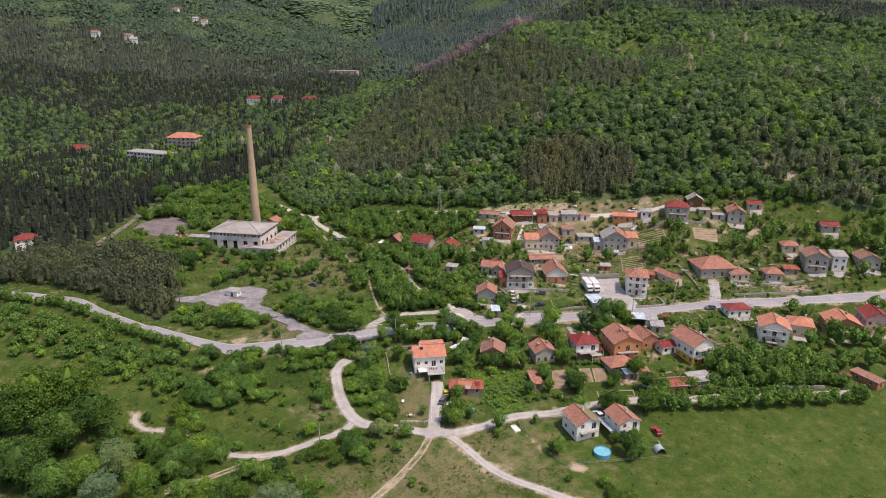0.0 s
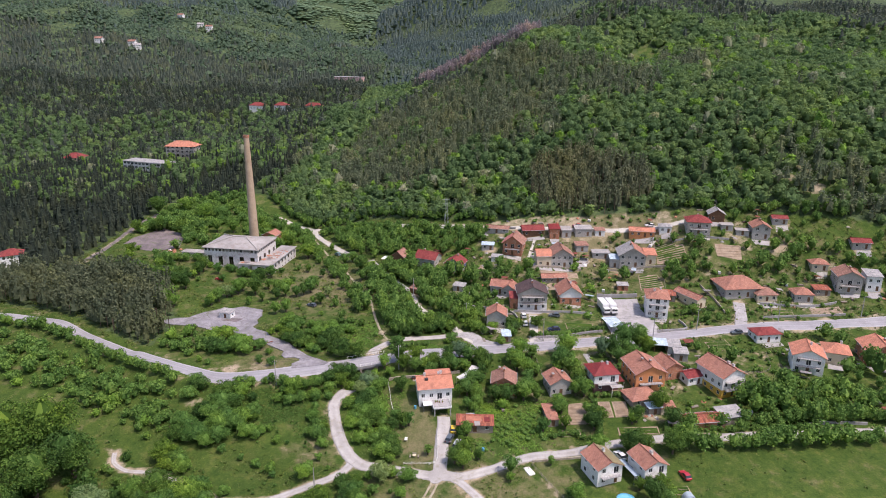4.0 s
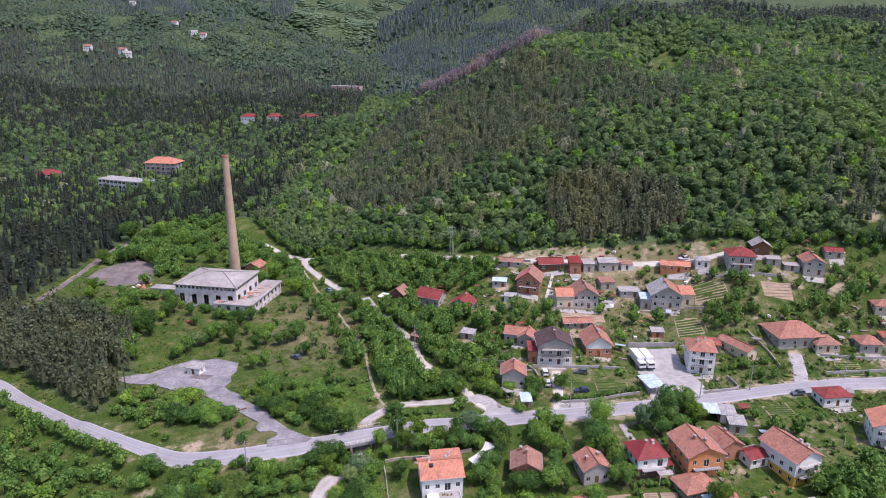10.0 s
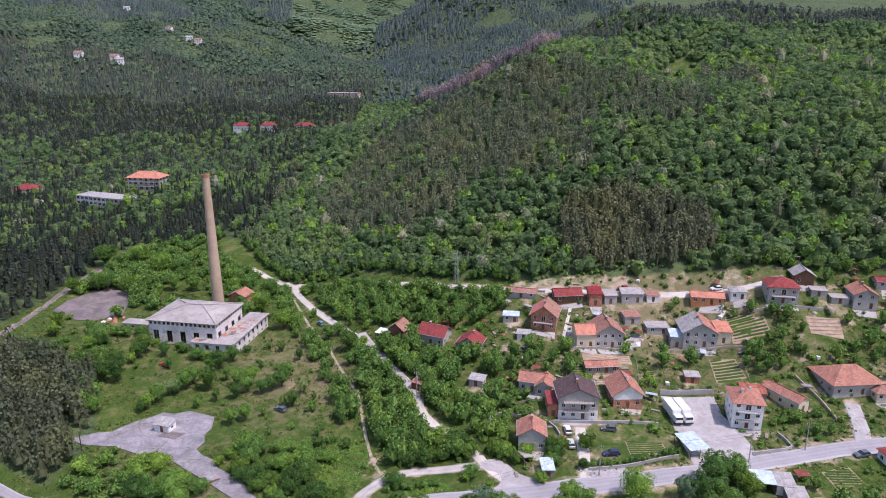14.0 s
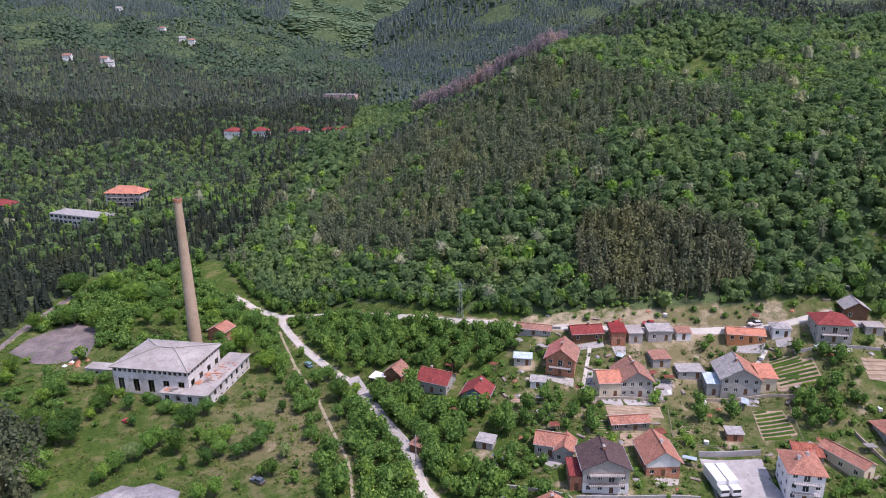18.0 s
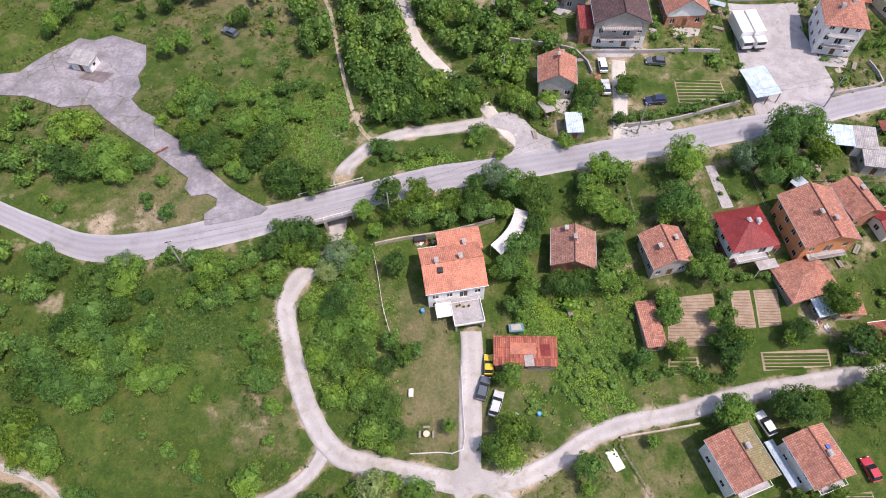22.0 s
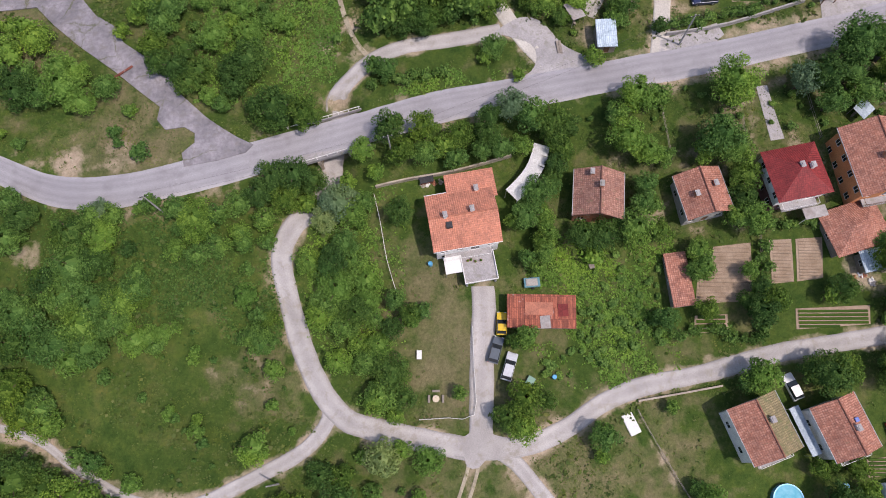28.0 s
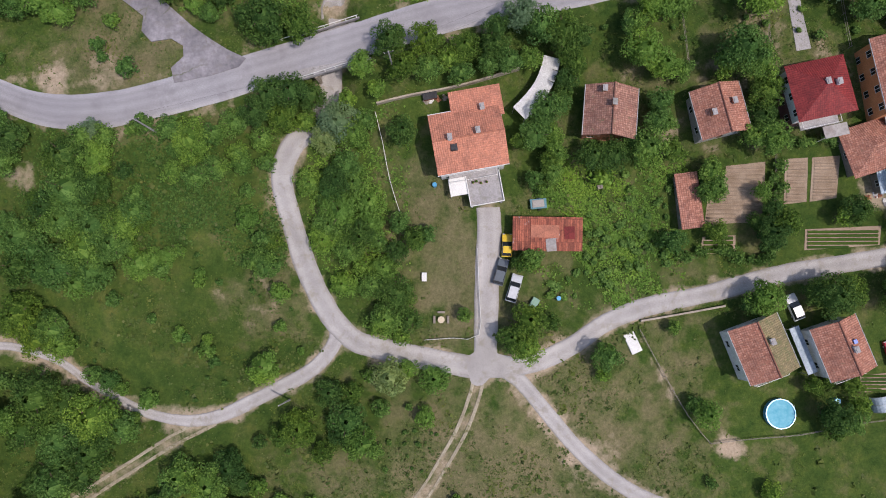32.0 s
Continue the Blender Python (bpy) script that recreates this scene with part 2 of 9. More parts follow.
CRACKED = broken_paving("broken_concrete_yard", (0.15, 0.142, 0.155), (0.33, 0.31, 0.33), (0.10, 0.105, 0.05))
SLABBED = surface("brown_broken_slab", (0.11, 0.092, 0.098), (0.24, 0.195, 0.195), 0.16, 1.2, 0.93, bump=0.6, stain=(0.09, 0.11, 0.05))
SOIL = surface("dug_soil", (0.26, 0.19, 0.13), (0.40, 0.31, 0.23), 0.5, 7.0, 0.97, bump=0.8)
WHITE = surface("white_render", (0.70, 0.69, 0.67), (0.82, 0.81, 0.79), 0.4, 8.0, 0.85, bump=0.1, stain=(0.58, 0.56, 0.53))
GREY = surface("grey_cement_render", (0.33, 0.31, 0.29), (0.44, 0.42, 0.39), 0.4, 8.0, 0.9, bump=0.2, stain=(0.27, 0.25, 0.23))
CREAM = surface("cream_render", (0.56, 0.47, 0.34), (0.66, 0.57, 0.43), 0.4, 8.0, 0.88, bump=0.1)
ORANGE = surface("orange_render", (0.55, 0.22, 0.09), (0.64, 0.29, 0.13), 0.4, 8.0, 0.88, bump=0.1)
YELLOW = surface("ochre_yellow_render", (0.62, 0.36, 0.05), (0.70, 0.44, 0.09), 0.4, 8.0, 0.88, bump=0.1)
PINK = surface("pink_render", (0.60, 0.36, 0.33), (0.66, 0.43, 0.40), 0.4, 8.0, 0.88, bump=0.1)
BLUE = surface("blue_grey_render", (0.16, 0.20, 0.30), (0.22, 0.26, 0.36), 0.4, 8.0, 0.88, bump=0.1)
BRICK = surface("bare_red_brick", (0.34, 0.13, 0.07), (0.46, 0.20, 0.12), 0.6, 9.0, 0.9, bump=0.4, stain=(0.42, 0.34, 0.28))
CHIMNEY = surface("pale_brick_stack", (0.40, 0.29, 0.20), (0.50, 0.38, 0.28), 0.15, 3.0, 0.9, bump=0.3, stain=(0.34, 0.25, 0.18))
ROOF_GREY = surface("stained_roof_concrete", (0.25, 0.23, 0.22), (0.40, 0.375, 0.36), 0.16, 2.5, 0.9, bump=0.3, stain=(0.24, 0.195, 0.18))
RUIN = surface("stained_white_concrete", (0.52, 0.48, 0.46), (0.72, 0.70, 0.69), 0.18, 3.0, 0.9, bump=0.3, stain=(0.40, 0.33, 0.30))
TILE = roofing("clay_tiles", (0.30, 0.130, 0.092), (0.46, 0.235, 0.175))
TILE_NEW = roofing("new_orange_tiles", (0.46, 0.190, 0.125), (0.54, 0.235, 0.160), moss_at=0.80)
TILE_OLD = roofing("weathered_clay_tiles", (0.25, 0.125, 0.095), (0.40, 0.225, 0.175), moss_at=0.58)
TILE_RED = roofing("red_sheet_tiles", (0.20, 0.030, 0.030), (0.25, 0.042, 0.040), moss=(0.18, 0.035, 0.03), moss_at=0.9, rough=0.5)
TILE_CRIM = roofing("crimson_tiles", (0.20, 0.038, 0.036), (0.28, 0.068, 0.062), moss_at=0.85)
TILE_PINK = roofing("faded_pink_tiles", (0.42, 0.150, 0.125), (0.50, 0.200, 0.170), moss_at=0.85)
TILE_DARK = roofing("brown_purple_tiles", (0.075, 0.05, 0.05), (0.12, 0.08, 0.08), moss=(0.10, 0.09, 0.08), moss_at=0.8)
SLATE = roofing("grey_sheet_roof", (0.28, 0.27, 0.27), (0.38, 0.37, 0.36), moss=(0.22, 0.2, 0.18), moss_at=0.7, course=1.2)
ZINC = roofing("pale_blue_metal_sheet", (0.40, 0.50, 0.58), (0.50, 0.60, 0.67), moss=(0.36, 0.36, 0.36), moss_at=0.75, course=2.0, rough=0.5)
RUST = roofing("rusty_corrugated_sheet", (0.20, 0.065, 0.045), (0.40, 0.13, 0.08), moss=(0.45, 0.40, 0.38), moss_at=0.6, course=1.8)
TRIM = surface("painted_trim", (0.70, 0.69, 0.66), (0.80, 0.79, 0.77), 1.0, 12.0, 0.7, bump=0.05)
WOOD = surface("brown_wood", (0.11, 0.055, 0.03), (0.20, 0.11, 0.06), 1.5, 14.0, 0.75, bump=0.2)
GREYWOOD = surface("weathered_grey_wood", (0.20, 0.17, 0.14), (0.32, 0.28, 0.24), 1.5, 14.0, 0.85, bump=0.2)
IRON = surface("dark_iron", (0.04, 0.04, 0.045), (0.08, 0.08, 0.085), 2.0, 15.0, 0.6, 0.6, bump=0.1)
GALV = surface("galvanised_steel", (0.42, 0.43, 0.44), (0.55, 0.56, 0.57), 1.0, 10.0, 0.5, 0.7, bump=0.1)
BARK = surface("bark", (0.07, 0.05, 0.035), (0.15, 0.11, 0.08), 2.0, 14.0, 0.95, bump=0.6)
STONE = surface("rubble_stone", (0.30, 0.25, 0.20), (0.46, 0.40, 0.33), 0.8, 4.0, 0.95, bump=0.8)
GLASS, _n, _l, _b = graph("window_glass", 0.06, 0, 0.6)
_b.inputs["Base Color"].default_value = (0.025, 0.03, 0.035, 1)
LEAF = leafy("broad_leaves", (0.060, 0.134, 0.030), (0.120, 0.234, 0.052), (0.200, 0.336, 0.084))
LEAF_DARK = leafy("dark_broad_leaves", (0.036, 0.084, 0.020), (0.072, 0.148, 0.033), (0.132, 0.226, 0.056))
LEAF_THICKET = leafy("thicket_leaves", (0.056, 0.122, 0.028), (0.112, 0.214, 0.047), (0.192, 0.310, 0.078), 0.12, 0.0)
LEAF_BRIGHT = leafy("young_leaves", (0.098, 0.200, 0.036), (0.146, 0.276, 0.052), (0.205, 0.340, 0.076), 0.12, 0.2)
LEAF_GREY = leafy("silvery_leaves", (0.110, 0.185, 0.090), (0.155, 0.240, 0.120), (0.205, 0.295, 0.160))
LEAF_WOOD = leafy("woodland_leaves", (0.116, 0.192, 0.078), (0.138, 0.222, 0.090), (0.162, 0.252, 0.104), 0.025, 0.0, 0.20, 0.5)
# Leaves of the far hills: distance haze is put into the colour as extra blue.
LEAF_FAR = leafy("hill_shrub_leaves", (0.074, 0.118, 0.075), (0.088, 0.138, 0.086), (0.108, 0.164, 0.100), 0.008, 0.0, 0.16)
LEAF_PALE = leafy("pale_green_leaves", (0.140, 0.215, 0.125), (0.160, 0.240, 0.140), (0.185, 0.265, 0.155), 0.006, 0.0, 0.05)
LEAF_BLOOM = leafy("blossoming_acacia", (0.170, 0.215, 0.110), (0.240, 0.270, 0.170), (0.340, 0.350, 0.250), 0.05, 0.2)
# Far conifers: lightened and blued in the base colour to stand for air haze.
NEEDLE_HAZE = leafy("blue_green_needles", (0.100, 0.140, 0.132), (0.118, 0.162, 0.152), (0.138, 0.184, 0.172), 0.008, 0.0, 0.10)
# Conifer green with a blue-grey lean painted in for haze over the slopes.
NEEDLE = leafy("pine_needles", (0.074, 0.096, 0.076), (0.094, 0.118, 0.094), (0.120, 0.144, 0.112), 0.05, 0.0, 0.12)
NEEDLE_DULL = leafy("dull_pine_needles", (0.118, 0.146, 0.086), (0.146, 0.176, 0.104), (0.178, 0.204, 0.126), 0.05, 0.0, 0.12)
NEEDLE_BROWN = leafy("plantation_needles", (0.104, 0.124, 0.070), (0.138, 0.156, 0.090), (0.172, 0.184, 0.114), 0.05, 0.0)
NEEDLE_PLANT = leafy("young_pine_needles", (0.078, 0.098, 0.056), (0.106, 0.128, 0.074), (0.138, 0.158, 0.096), 0.05, 0.0, 0.12)
# Spruce's own dark green, taken darker to stand for cloud shade in the west.
NEEDLE_DARK = leafy("spruce_needles", (0.036, 0.048, 0.038), (0.048, 0.064, 0.048), (0.066, 0.084, 0.062), 0.05, 0.0, 0.15)
DEAD = leafy("bare_twigs", (0.23, 0.185, 0.195), (0.30, 0.245, 0.255), (0.36, 0.30, 0.31), 0.05, 0.0)
WEED = leafy("tall_weeds", (0.066, 0.108, 0.028), (0.100, 0.146, 0.038), (0.155, 0.180, 0.070), 0.25, 0.1)


# ---- building blocks ----
def part(name, bm, material, parent, label=""):
    me = bpy.data.meshes.new(name)
    bm.to_mesh(me)
    bm.free()
    return piece(name, me, material, parent, label)


def piece(name, me, material, parent, label=""):
    if material and not me.materials:
        me.materials.append(material)
    ob = new(name, me)
    if parent:
        ob.parent = parent
    if label:
        ob["label"] = label
    return ob


def thing(name, x, y, z, rot=0.0, label="", category="", group="", kind=""):
    ob = new(name)
    ob.matrix_world = pose(x, y, z, 0, 0, rot)
    return tagged(ob, label, category, group, kind)


def box(bm, x0, y0, z0, x1, y1, z1, bevel=0.0):
    v = [bm.verts.new(c) for c in ((x0, y0, z0), (x1, y0, z0), (x1, y1, z0), (x0, y1, z0), (x0, y0, z1), (x1, y0, z1), (x1, y1, z1), (x0, y1, z1))]
    fs = [bm.faces.new([v[i] for i in f]) for f in ((3, 2, 1, 0), (4, 5, 6, 7), (0, 1, 5, 4), (1, 2, 6, 5), (2, 3, 7, 6), (3, 0, 4, 7))]
    if bevel:
        es = {e for f in fs for e in f.edges}
        bmesh.ops.bevel(bm, geom=list(es), offset=bevel, segments=1, affect="EDGES")
    return bm


def boxes(*args, bevel=0.0):
    bm = bmesh.new()
    for a in args:
        box(bm, *a, bevel=bevel)
    return bm


def tube(bm, a, b, r0, r1, n=7, caps=True):
    a, b = Vector(a), Vector(b)
    q = (b - a).to_track_quat("Z", "Y").to_matrix()
    rings = []
    for p, r in ((a, r0), (b, r1)):
        rings.append([bm.verts.new(p + q @ Vector((r * math.cos(k * math.tau / n), r * math.sin(k * math.tau / n), 0))) for k in range(n)])
    for k in range(n):
        bm.faces.new((rings[0][k], rings[0][(k + 1) % n], rings[1][(k + 1) % n], rings[1][k]))
    if caps:
        bm.faces.new(rings[0][::-1]), bm.faces.new(rings[1])
    return bm


def tubes(*args, n=7):
    bm = bmesh.new()
    for a in args:
        tube(bm, *a, n=n)
    return bm


# ---- the lie of the land ----
VALLEY = [
    (0, -220, -2), (110, -150, -2), (-110, -90, -3), (200, 0, 0), (20, 0, 0), (60, 0, 0), (-53, -3, -1), (-72, 6, -1),
    (-6, -2, 1), (37, 16, 1.8), (45, 28, 4), (-4, 26, 3.2), (-34, 30, 4), (-60, 45, 7.6), (-25, 46, 7.2), (15, 58, 7.6),
    (50, 65, 7.8), (116, 58, 4), (-140, 75, 9.5), (-90, 89, 6.5), (-100, 135, 8), (-76, 200, 7), (-27, 140, 9.5),
    (36, 110, 13), (60, 97, 8.5), (42, 130, 16), (75, 133, 16), (107, 137, 26), (137, 112, 14), (-160, 10, 0), (200, 90, 12)]
HILLS = [
    (40, 153, 24), (90, 155, 29), (-30, 198, 22), (65, 220, 63), (135, 166, 42), (155, 180, 59), (121, 322, 88), (200, 240, 86),
    (30, 338, 92), (-150, 170, 11), (-186, 254, 18), (-298, 364, 13), (-107, 505, 32), (-435, 672, 47), (-490, 910, 80),
    (385, 670, 132), (75, 400, 115), (99, 471, 124), (140, 530, 121), (215, 590, 129), (300, 590, 127), (-60, 330, 42), (320, 160, 55), (-400, 150, 12), (300, -300, 0), (-300, -200, 2),
    (-30, 440, 71), (5, 400, 87), (60, 520, 85), (0, 540, 52), (150, 640, 100), (250, 760, 112), (60, 720, 62), (-60, 700, 50), (-100, 650, 46), (450, 800, 130)]
FAR = [
    (-1500, 2400, 330), (-100, 2300, 262), (1500, 2200, 190), (-1300, 900, 130), (1200, 700, 150), (-300, 1450, 128),
    (500, 1400, 140), (-1500, -300, 60), (1500, -300, 60), (0, -1200, 20), (-440, 1750, 215), (-40, 1750, 212), (-800, 1050, 150), (-110, 950, 66), (-140, 1150, 80), (-170, 1400, 92), (-204, 1617, 104), (-245, 1950, 150),
    (40, 1150, 112), (150, 1300, 150), (320, 1450, 172), (100, 1550, 205), (-500, 3600, 560), (1500, 3600, 560), (-2200, 3000, 520), (-480, 2150, 262), (-520, 1250, 128)]
ANCHORS = np.array(VALLEY + HILLS + FAR, float)


def fit_land():
    p = ANCHORS[:, :2]
    d = np.sqrt(((p[:, None] - p[None]) ** 2).sum(2) + 14.0 ** 2)
    n = len(p)
    m = np.zeros((n + 3, n + 3))
    m[:n, :n], m[:n, n], m[:n, n + 1:], m[n, :n], m[n + 1:, :n] = d, 1, p, 1, p.T
    return np.linalg.solve(m, np.concatenate([ANCHORS[:, 2], np.zeros(3)]))


LAND = fit_land()


def land(x, y):
    """Height of the ground, for numbers or arrays."""
    x, y = np.asarray(x, float), np.asarray(y, float)
    n = len(ANCHORS)
    z = LAND[n] + LAND[n + 1] * x + LAND[n + 2] * y
    for (ax, ay, _), w in zip(ANCHORS, LAND[:n]):
        z = z + w * np.sqrt((x - ax) ** 2 + (y - ay) ** 2 + 196.0)
    return z


# ---- ground ----
def smooth(e0, e1, v):
    k = np.clip((v - e0) / (e1 - e0), 0, 1)
    return k * k * (3 - 2 * k)


def along(line, x, y):
    """Distance from points to a polyline."""
    best = np.full(np.shape(x), 1e9)
    for (ax, ay), (bx, by) in zip(line, line[1:]):
        dx, dy = bx - ax, by - ay
        k = np.clip(((x - ax) * dx + (y - ay) * dy) / (dx * dx + dy * dy), 0, 1)
        best = np.minimum(best, np.hypot(x - ax - k * dx, y - ay - k * dy))
    return best


def inside(poly, x, y):
    """Which points lie in a polygon."""
    r = np.zeros(np.shape(x), bool)
    for (ax, ay), (bx, by) in zip(poly, poly[1:] + poly[:1]):
        r ^= ((ay > y) != (by > y)) & (x < (bx - ax) * (y - ay) / (by - ay + 1e-12) + ax)
    return r


MAIN = [(-330, 150), (-240, 105), (-182, 81), (-149, 72), (-127, 60.5), (-104, 49.6), (-85, 41), (-74.8, 37.2), (-64.9, 36.5), (-55.4, 38.2), (-46, 40.6),
        (-36.7, 43.5), (-27.3, 46), (-17.8, 48.9), (-8.3, 51.5), (1.3, 53.4), (20.6, 57.1), (40, 61.3), (60.3, 66.5), (81, 73.5),
        (97, 77.4), (113, 80.3), (138, 83.5), (162, 84.6), (200, 85), (330, 82)]
DIRT = [(-27.5, 50), (-28.6, 44), (-29, 39.9), (-31.2, 34.8), (-34.9, 31), (-36.6, 26.3), (-35.5, 20.6), (-33.2, 13.4), (-31.2, 8.6), (-28.6, 4.0), (-25.4, 0.6), (-22.8, -0.6), (-16.9, -1.9), (-7.7, -3.6), (-3.3, -4.3)]
WEST = [(-27.6, 3.2), (-27.9, 0.4), (-29.6, -2.3), (-32.7, -5.0), (-37.2, -7.4), (-41.8, -9.7), (-46.2, -11.7), (-50.8, -12.8), (-55.5, -12.6), (-60.4, -11.4), (-64.4, -9.4), (-69.5, -6.7), (-73.7, -3.8), (-77.8, -2.1), (-82.7, -0.9), (-88, -0.6), (-92.5, 2.2), (-94, 6)]
FORK = [(-48, -12.6), (-50.7, -14.0), (-54.3, -15.8), (-58.7, -18.4), (-62.1, -20.6), (-66.3, -23.2), (-72, -27)]
EAST = [(-7.7, -3.6), (-3.3, -4.3), (3.8, -3.3), (10.2, -0.5), (15.7, 3.2), (23.1, 6), (32.3, 7.9), (41.4, 10.4), (50.6, 12), (59.8, 13.5), (68, 14.4), (90, 17), (130, 22)]
SOUTHEAST = [(-1.5, -4.2), (1.5, -6), (5.5, -10.6), (11.4, -17.6), (18.1, -22.9), (24.8, -26.2), (32.2, -29.4), (39.4, -33.8), (60, -48), (90, -75)]
SOUTH = [(-4.8, -5.0), (-5.3, -7.4), (-6.4, -10.8), (-8.0, -14.6), (-10.7, -19.3), (-13.2, -23.4), (-18, -30), (-28, -44)]
DRIVE = [(-3.4, 21.5), (-3.3, 15.9), (-3.7, 6.5), (-4.0, -3.5)]
PATHWAY = [(-76, 190), (-65.6, 165.6), (-59.9, 153.3), (-51, 137.4), (-43.2, 119.8), (-35.4, 102), (-31.3, 84.6), (-27.1, 68.5), (-23.8, 61.8), (-19.6, 58.5)]
UPPER = [(-104, 218.6), (-90.2, 208.6), (-79, 202.5), (-75.5, 195.2), (-63.1, 172.9), (-48.6, 153), (-40.5, 143.8), (-33.8, 129.4), (-27.4, 119.2), (-20, 108.2), (-16.9, 97.7), (-14, 88), (-7, 78), (-1.8, 72.6), (3.2, 64.6), (8.7, 57.5)]
TERRACE = [(-79, 203), (-55.2, 194.6), (-36.7, 183.4), (-9.6, 169.4), (19.8, 156.5), (48.3, 151.8), (76.8, 150.0), (96, 147), (112, 148)]
LOOP = [(-28, 47.5)] + [(-28.3, 52.4), (-25.3, 56.7), (-20.8, 60.7), (-15.6, 62.7), (-10.4, 63.6), (-4.6, 64.5), (0.1, 65.3)]
TRACK_W = [(-173, 112), (-171, 132.7), (-169.4, 153.6), (-170.8, 184.2), (-169.5, 205.2), (-160, 235)]
LANE = [(27.0, 60.5), (28.2, 70), (29.0, 82)]
LANE_R = [(106, 79), (109.5, 88), (112, 97)]
YARD = [(-112, 77), (-105.5, 81.2), (-102, 81.8), (-97.5, 88), (-92, 93.4), (-88.4, 92.6), (-84.5, 94.2), (-75.8, 90.4), (-74.2, 84), (-75.2, 80.5), (-73.7, 77.2), (-74.8, 73.4), (-71.7, 69.8), (-67.4, 67), (-65.8, 64), (-61.5, 61), (-57.8, 58.2),
        (-54.4, 53.6), (-49.8, 49.5), (-46.4, 47.1), (-44.0, 45.6), (-41.3, 44.4), (-42.5, 43.0), (-47.0, 41.6), (-52.6, 40.6), (-53.0, 42.8), (-51.0, 44.6), (-51.2, 46.4), (-53.2, 47.6), (-56.4, 47.2), (-57.9, 48.9), (-57.6, 51.2),
        (-62.5, 55.0), (-66.4, 58.2), (-73.8, 63.6), (-79.5, 68.4), (-83.5, 72.4), (-90, 71.6), (-98, 74.6), (-105, 75)]
SLAB = [(-164.2, 161), (-164, 171), (-158, 183), (-153.5, 187), (-141, 181), (-136.6, 160.5), (-143.8, 155), (-151, 154.4)]
PARKING = [(57, 101.4), (73.2, 102), (72.8, 92.9), (75.5, 77.5), (72, 70.5), (56, 65.6), (56.2, 81.5)]
APRON = [(-1.1, 65.1), (3.3, 67.8), (7.1, 67.1), (11.0, 62.6), (15.5, 59.3), (10.1, 57.2), (2.0, 55.5), (5.1, 57.5), (6.1, 60.2), (5.3, 62.8), (2.2, 64.0)]
PLAZA = [(-7.5, -2.3), (-5.7, -1.6), (-4.9, 0.6), (-3.0, 0.6), (-2.2, -1.6), (1.5, -2.6), (2.2, -4.2), (0.4, -5.6), (-2.6, -5.3), (-4.4, -6.8), (-6.0, -6.6), (-6.6, -4.8)]
ROADS = [(MAIN, 2.9), (DIRT, 1.6), (WEST, 1.3), (FORK, 1.2), (EAST, 1.5), (SOUTHEAST, 1.4), (SOUTH, 1.0), (DRIVE, 1.4), (PATHWAY, 0.5), (UPPER, 1.3), (TERRACE, 1.2), (LOOP, 1.3), (TRACK_W, 1.2), (LANE, 1.3), (LANE_R, 1.8)]


def bank(x, y):
    """The main road's embankment: lifts the ground near it to the road, where the dirt road passes under."""
    return smooth(9, 3.4, along(MAIN[5:17], x, y)) * 0.9


def cutting(x, y):
    """Where the dirt road dips under the main road."""
    return smooth(4.4, 2.0, along(DIRT[:4], x, y)) * smooth(13, 6, along(MAIN[8:15], x, y)) * 3.0


def height(x, y, uncut=False):
    x, y = np.asarray(x, float), np.asarray(y, float)
    rough = 0.25 * np.sin(x * 0.21 + 1.3 * np.sin(y * 0.13)) * np.cos(y * 0.19 + x * 0.05)
    far = smooth(170, 420, y) + smooth(240, 500, np.abs(x))
    rough = rough + np.clip(far, 0, 1) * (7 * np.sin(x * 0.021 + 0.8 * np.sin(y * 0.017)) * np.cos(y * 0.019 + 0.4) + 4 * np.sin(x * 0.05 + y * 0.031))
    rough = rough + smooth(900, 1800, np.hypot(x, y)) * (24 * np.sin(x * 0.0062 + 1.1 * np.sin(y * 0.0041)) + 16 * np.cos(y * 0.0072 + x * 0.004))
    return land(x, y) + rough + bank(x, y) - (0.0 if uncut else cutting(x, y))


def at(x, y):
    return float(height(x, y))


FIELD = [(34, -16), (30, -60), (60, -140), (260, -140), (260, 22), (128, 20), (92, 14), (66, 4), (60, -14)]
FOREST = [(-420, 260), (-250, 235), (-210, 215), (-120, 250), (-82, 208), (-50, 199), (-5, 173), (22, 162), (60, 160), (96, 158), (130, 152), (170, 140), (250, 110), (420, 90),
          (900, 300), (900, 1300), (-1200, 1300), (-1200, 500)]
PINES = [(-205, 62), (-190, 118), (-150, 122), (-118, 105), (-104, 78), (-107, 58), (-127, 68), (-150, 80), (-182, 90)]
FIRS = [(-420, 150), (-420, 330), (-265, 345), (-212, 285), (-172, 225), (-176, 118), (-230, 135), (-300, 140)]


def ground_mesh(xs, ys, name, hole=None):
    gx, gy = np.meshgrid(xs, ys)
    gz = height(gx, gy)
    if hole:
        inner = (gx > hole[0] + 1) & (gx < hole[1] - 1) & (gy > hole[2] + 1) & (gy < hole[3] - 1)
        gz = np.where(inner, gz - 6, gz)
    nx, ny = len(xs), len(ys)
    i = np.arange(nx * ny).reshape(ny, nx)
    quads = np.stack([i[:-1, :-1], i[:-1, 1:], i[1:, 1:], i[1:, :-1]], -1).reshape(-1, 4)
    return np.stack([gx, gy, gz], -1).reshape(-1, 3), quads


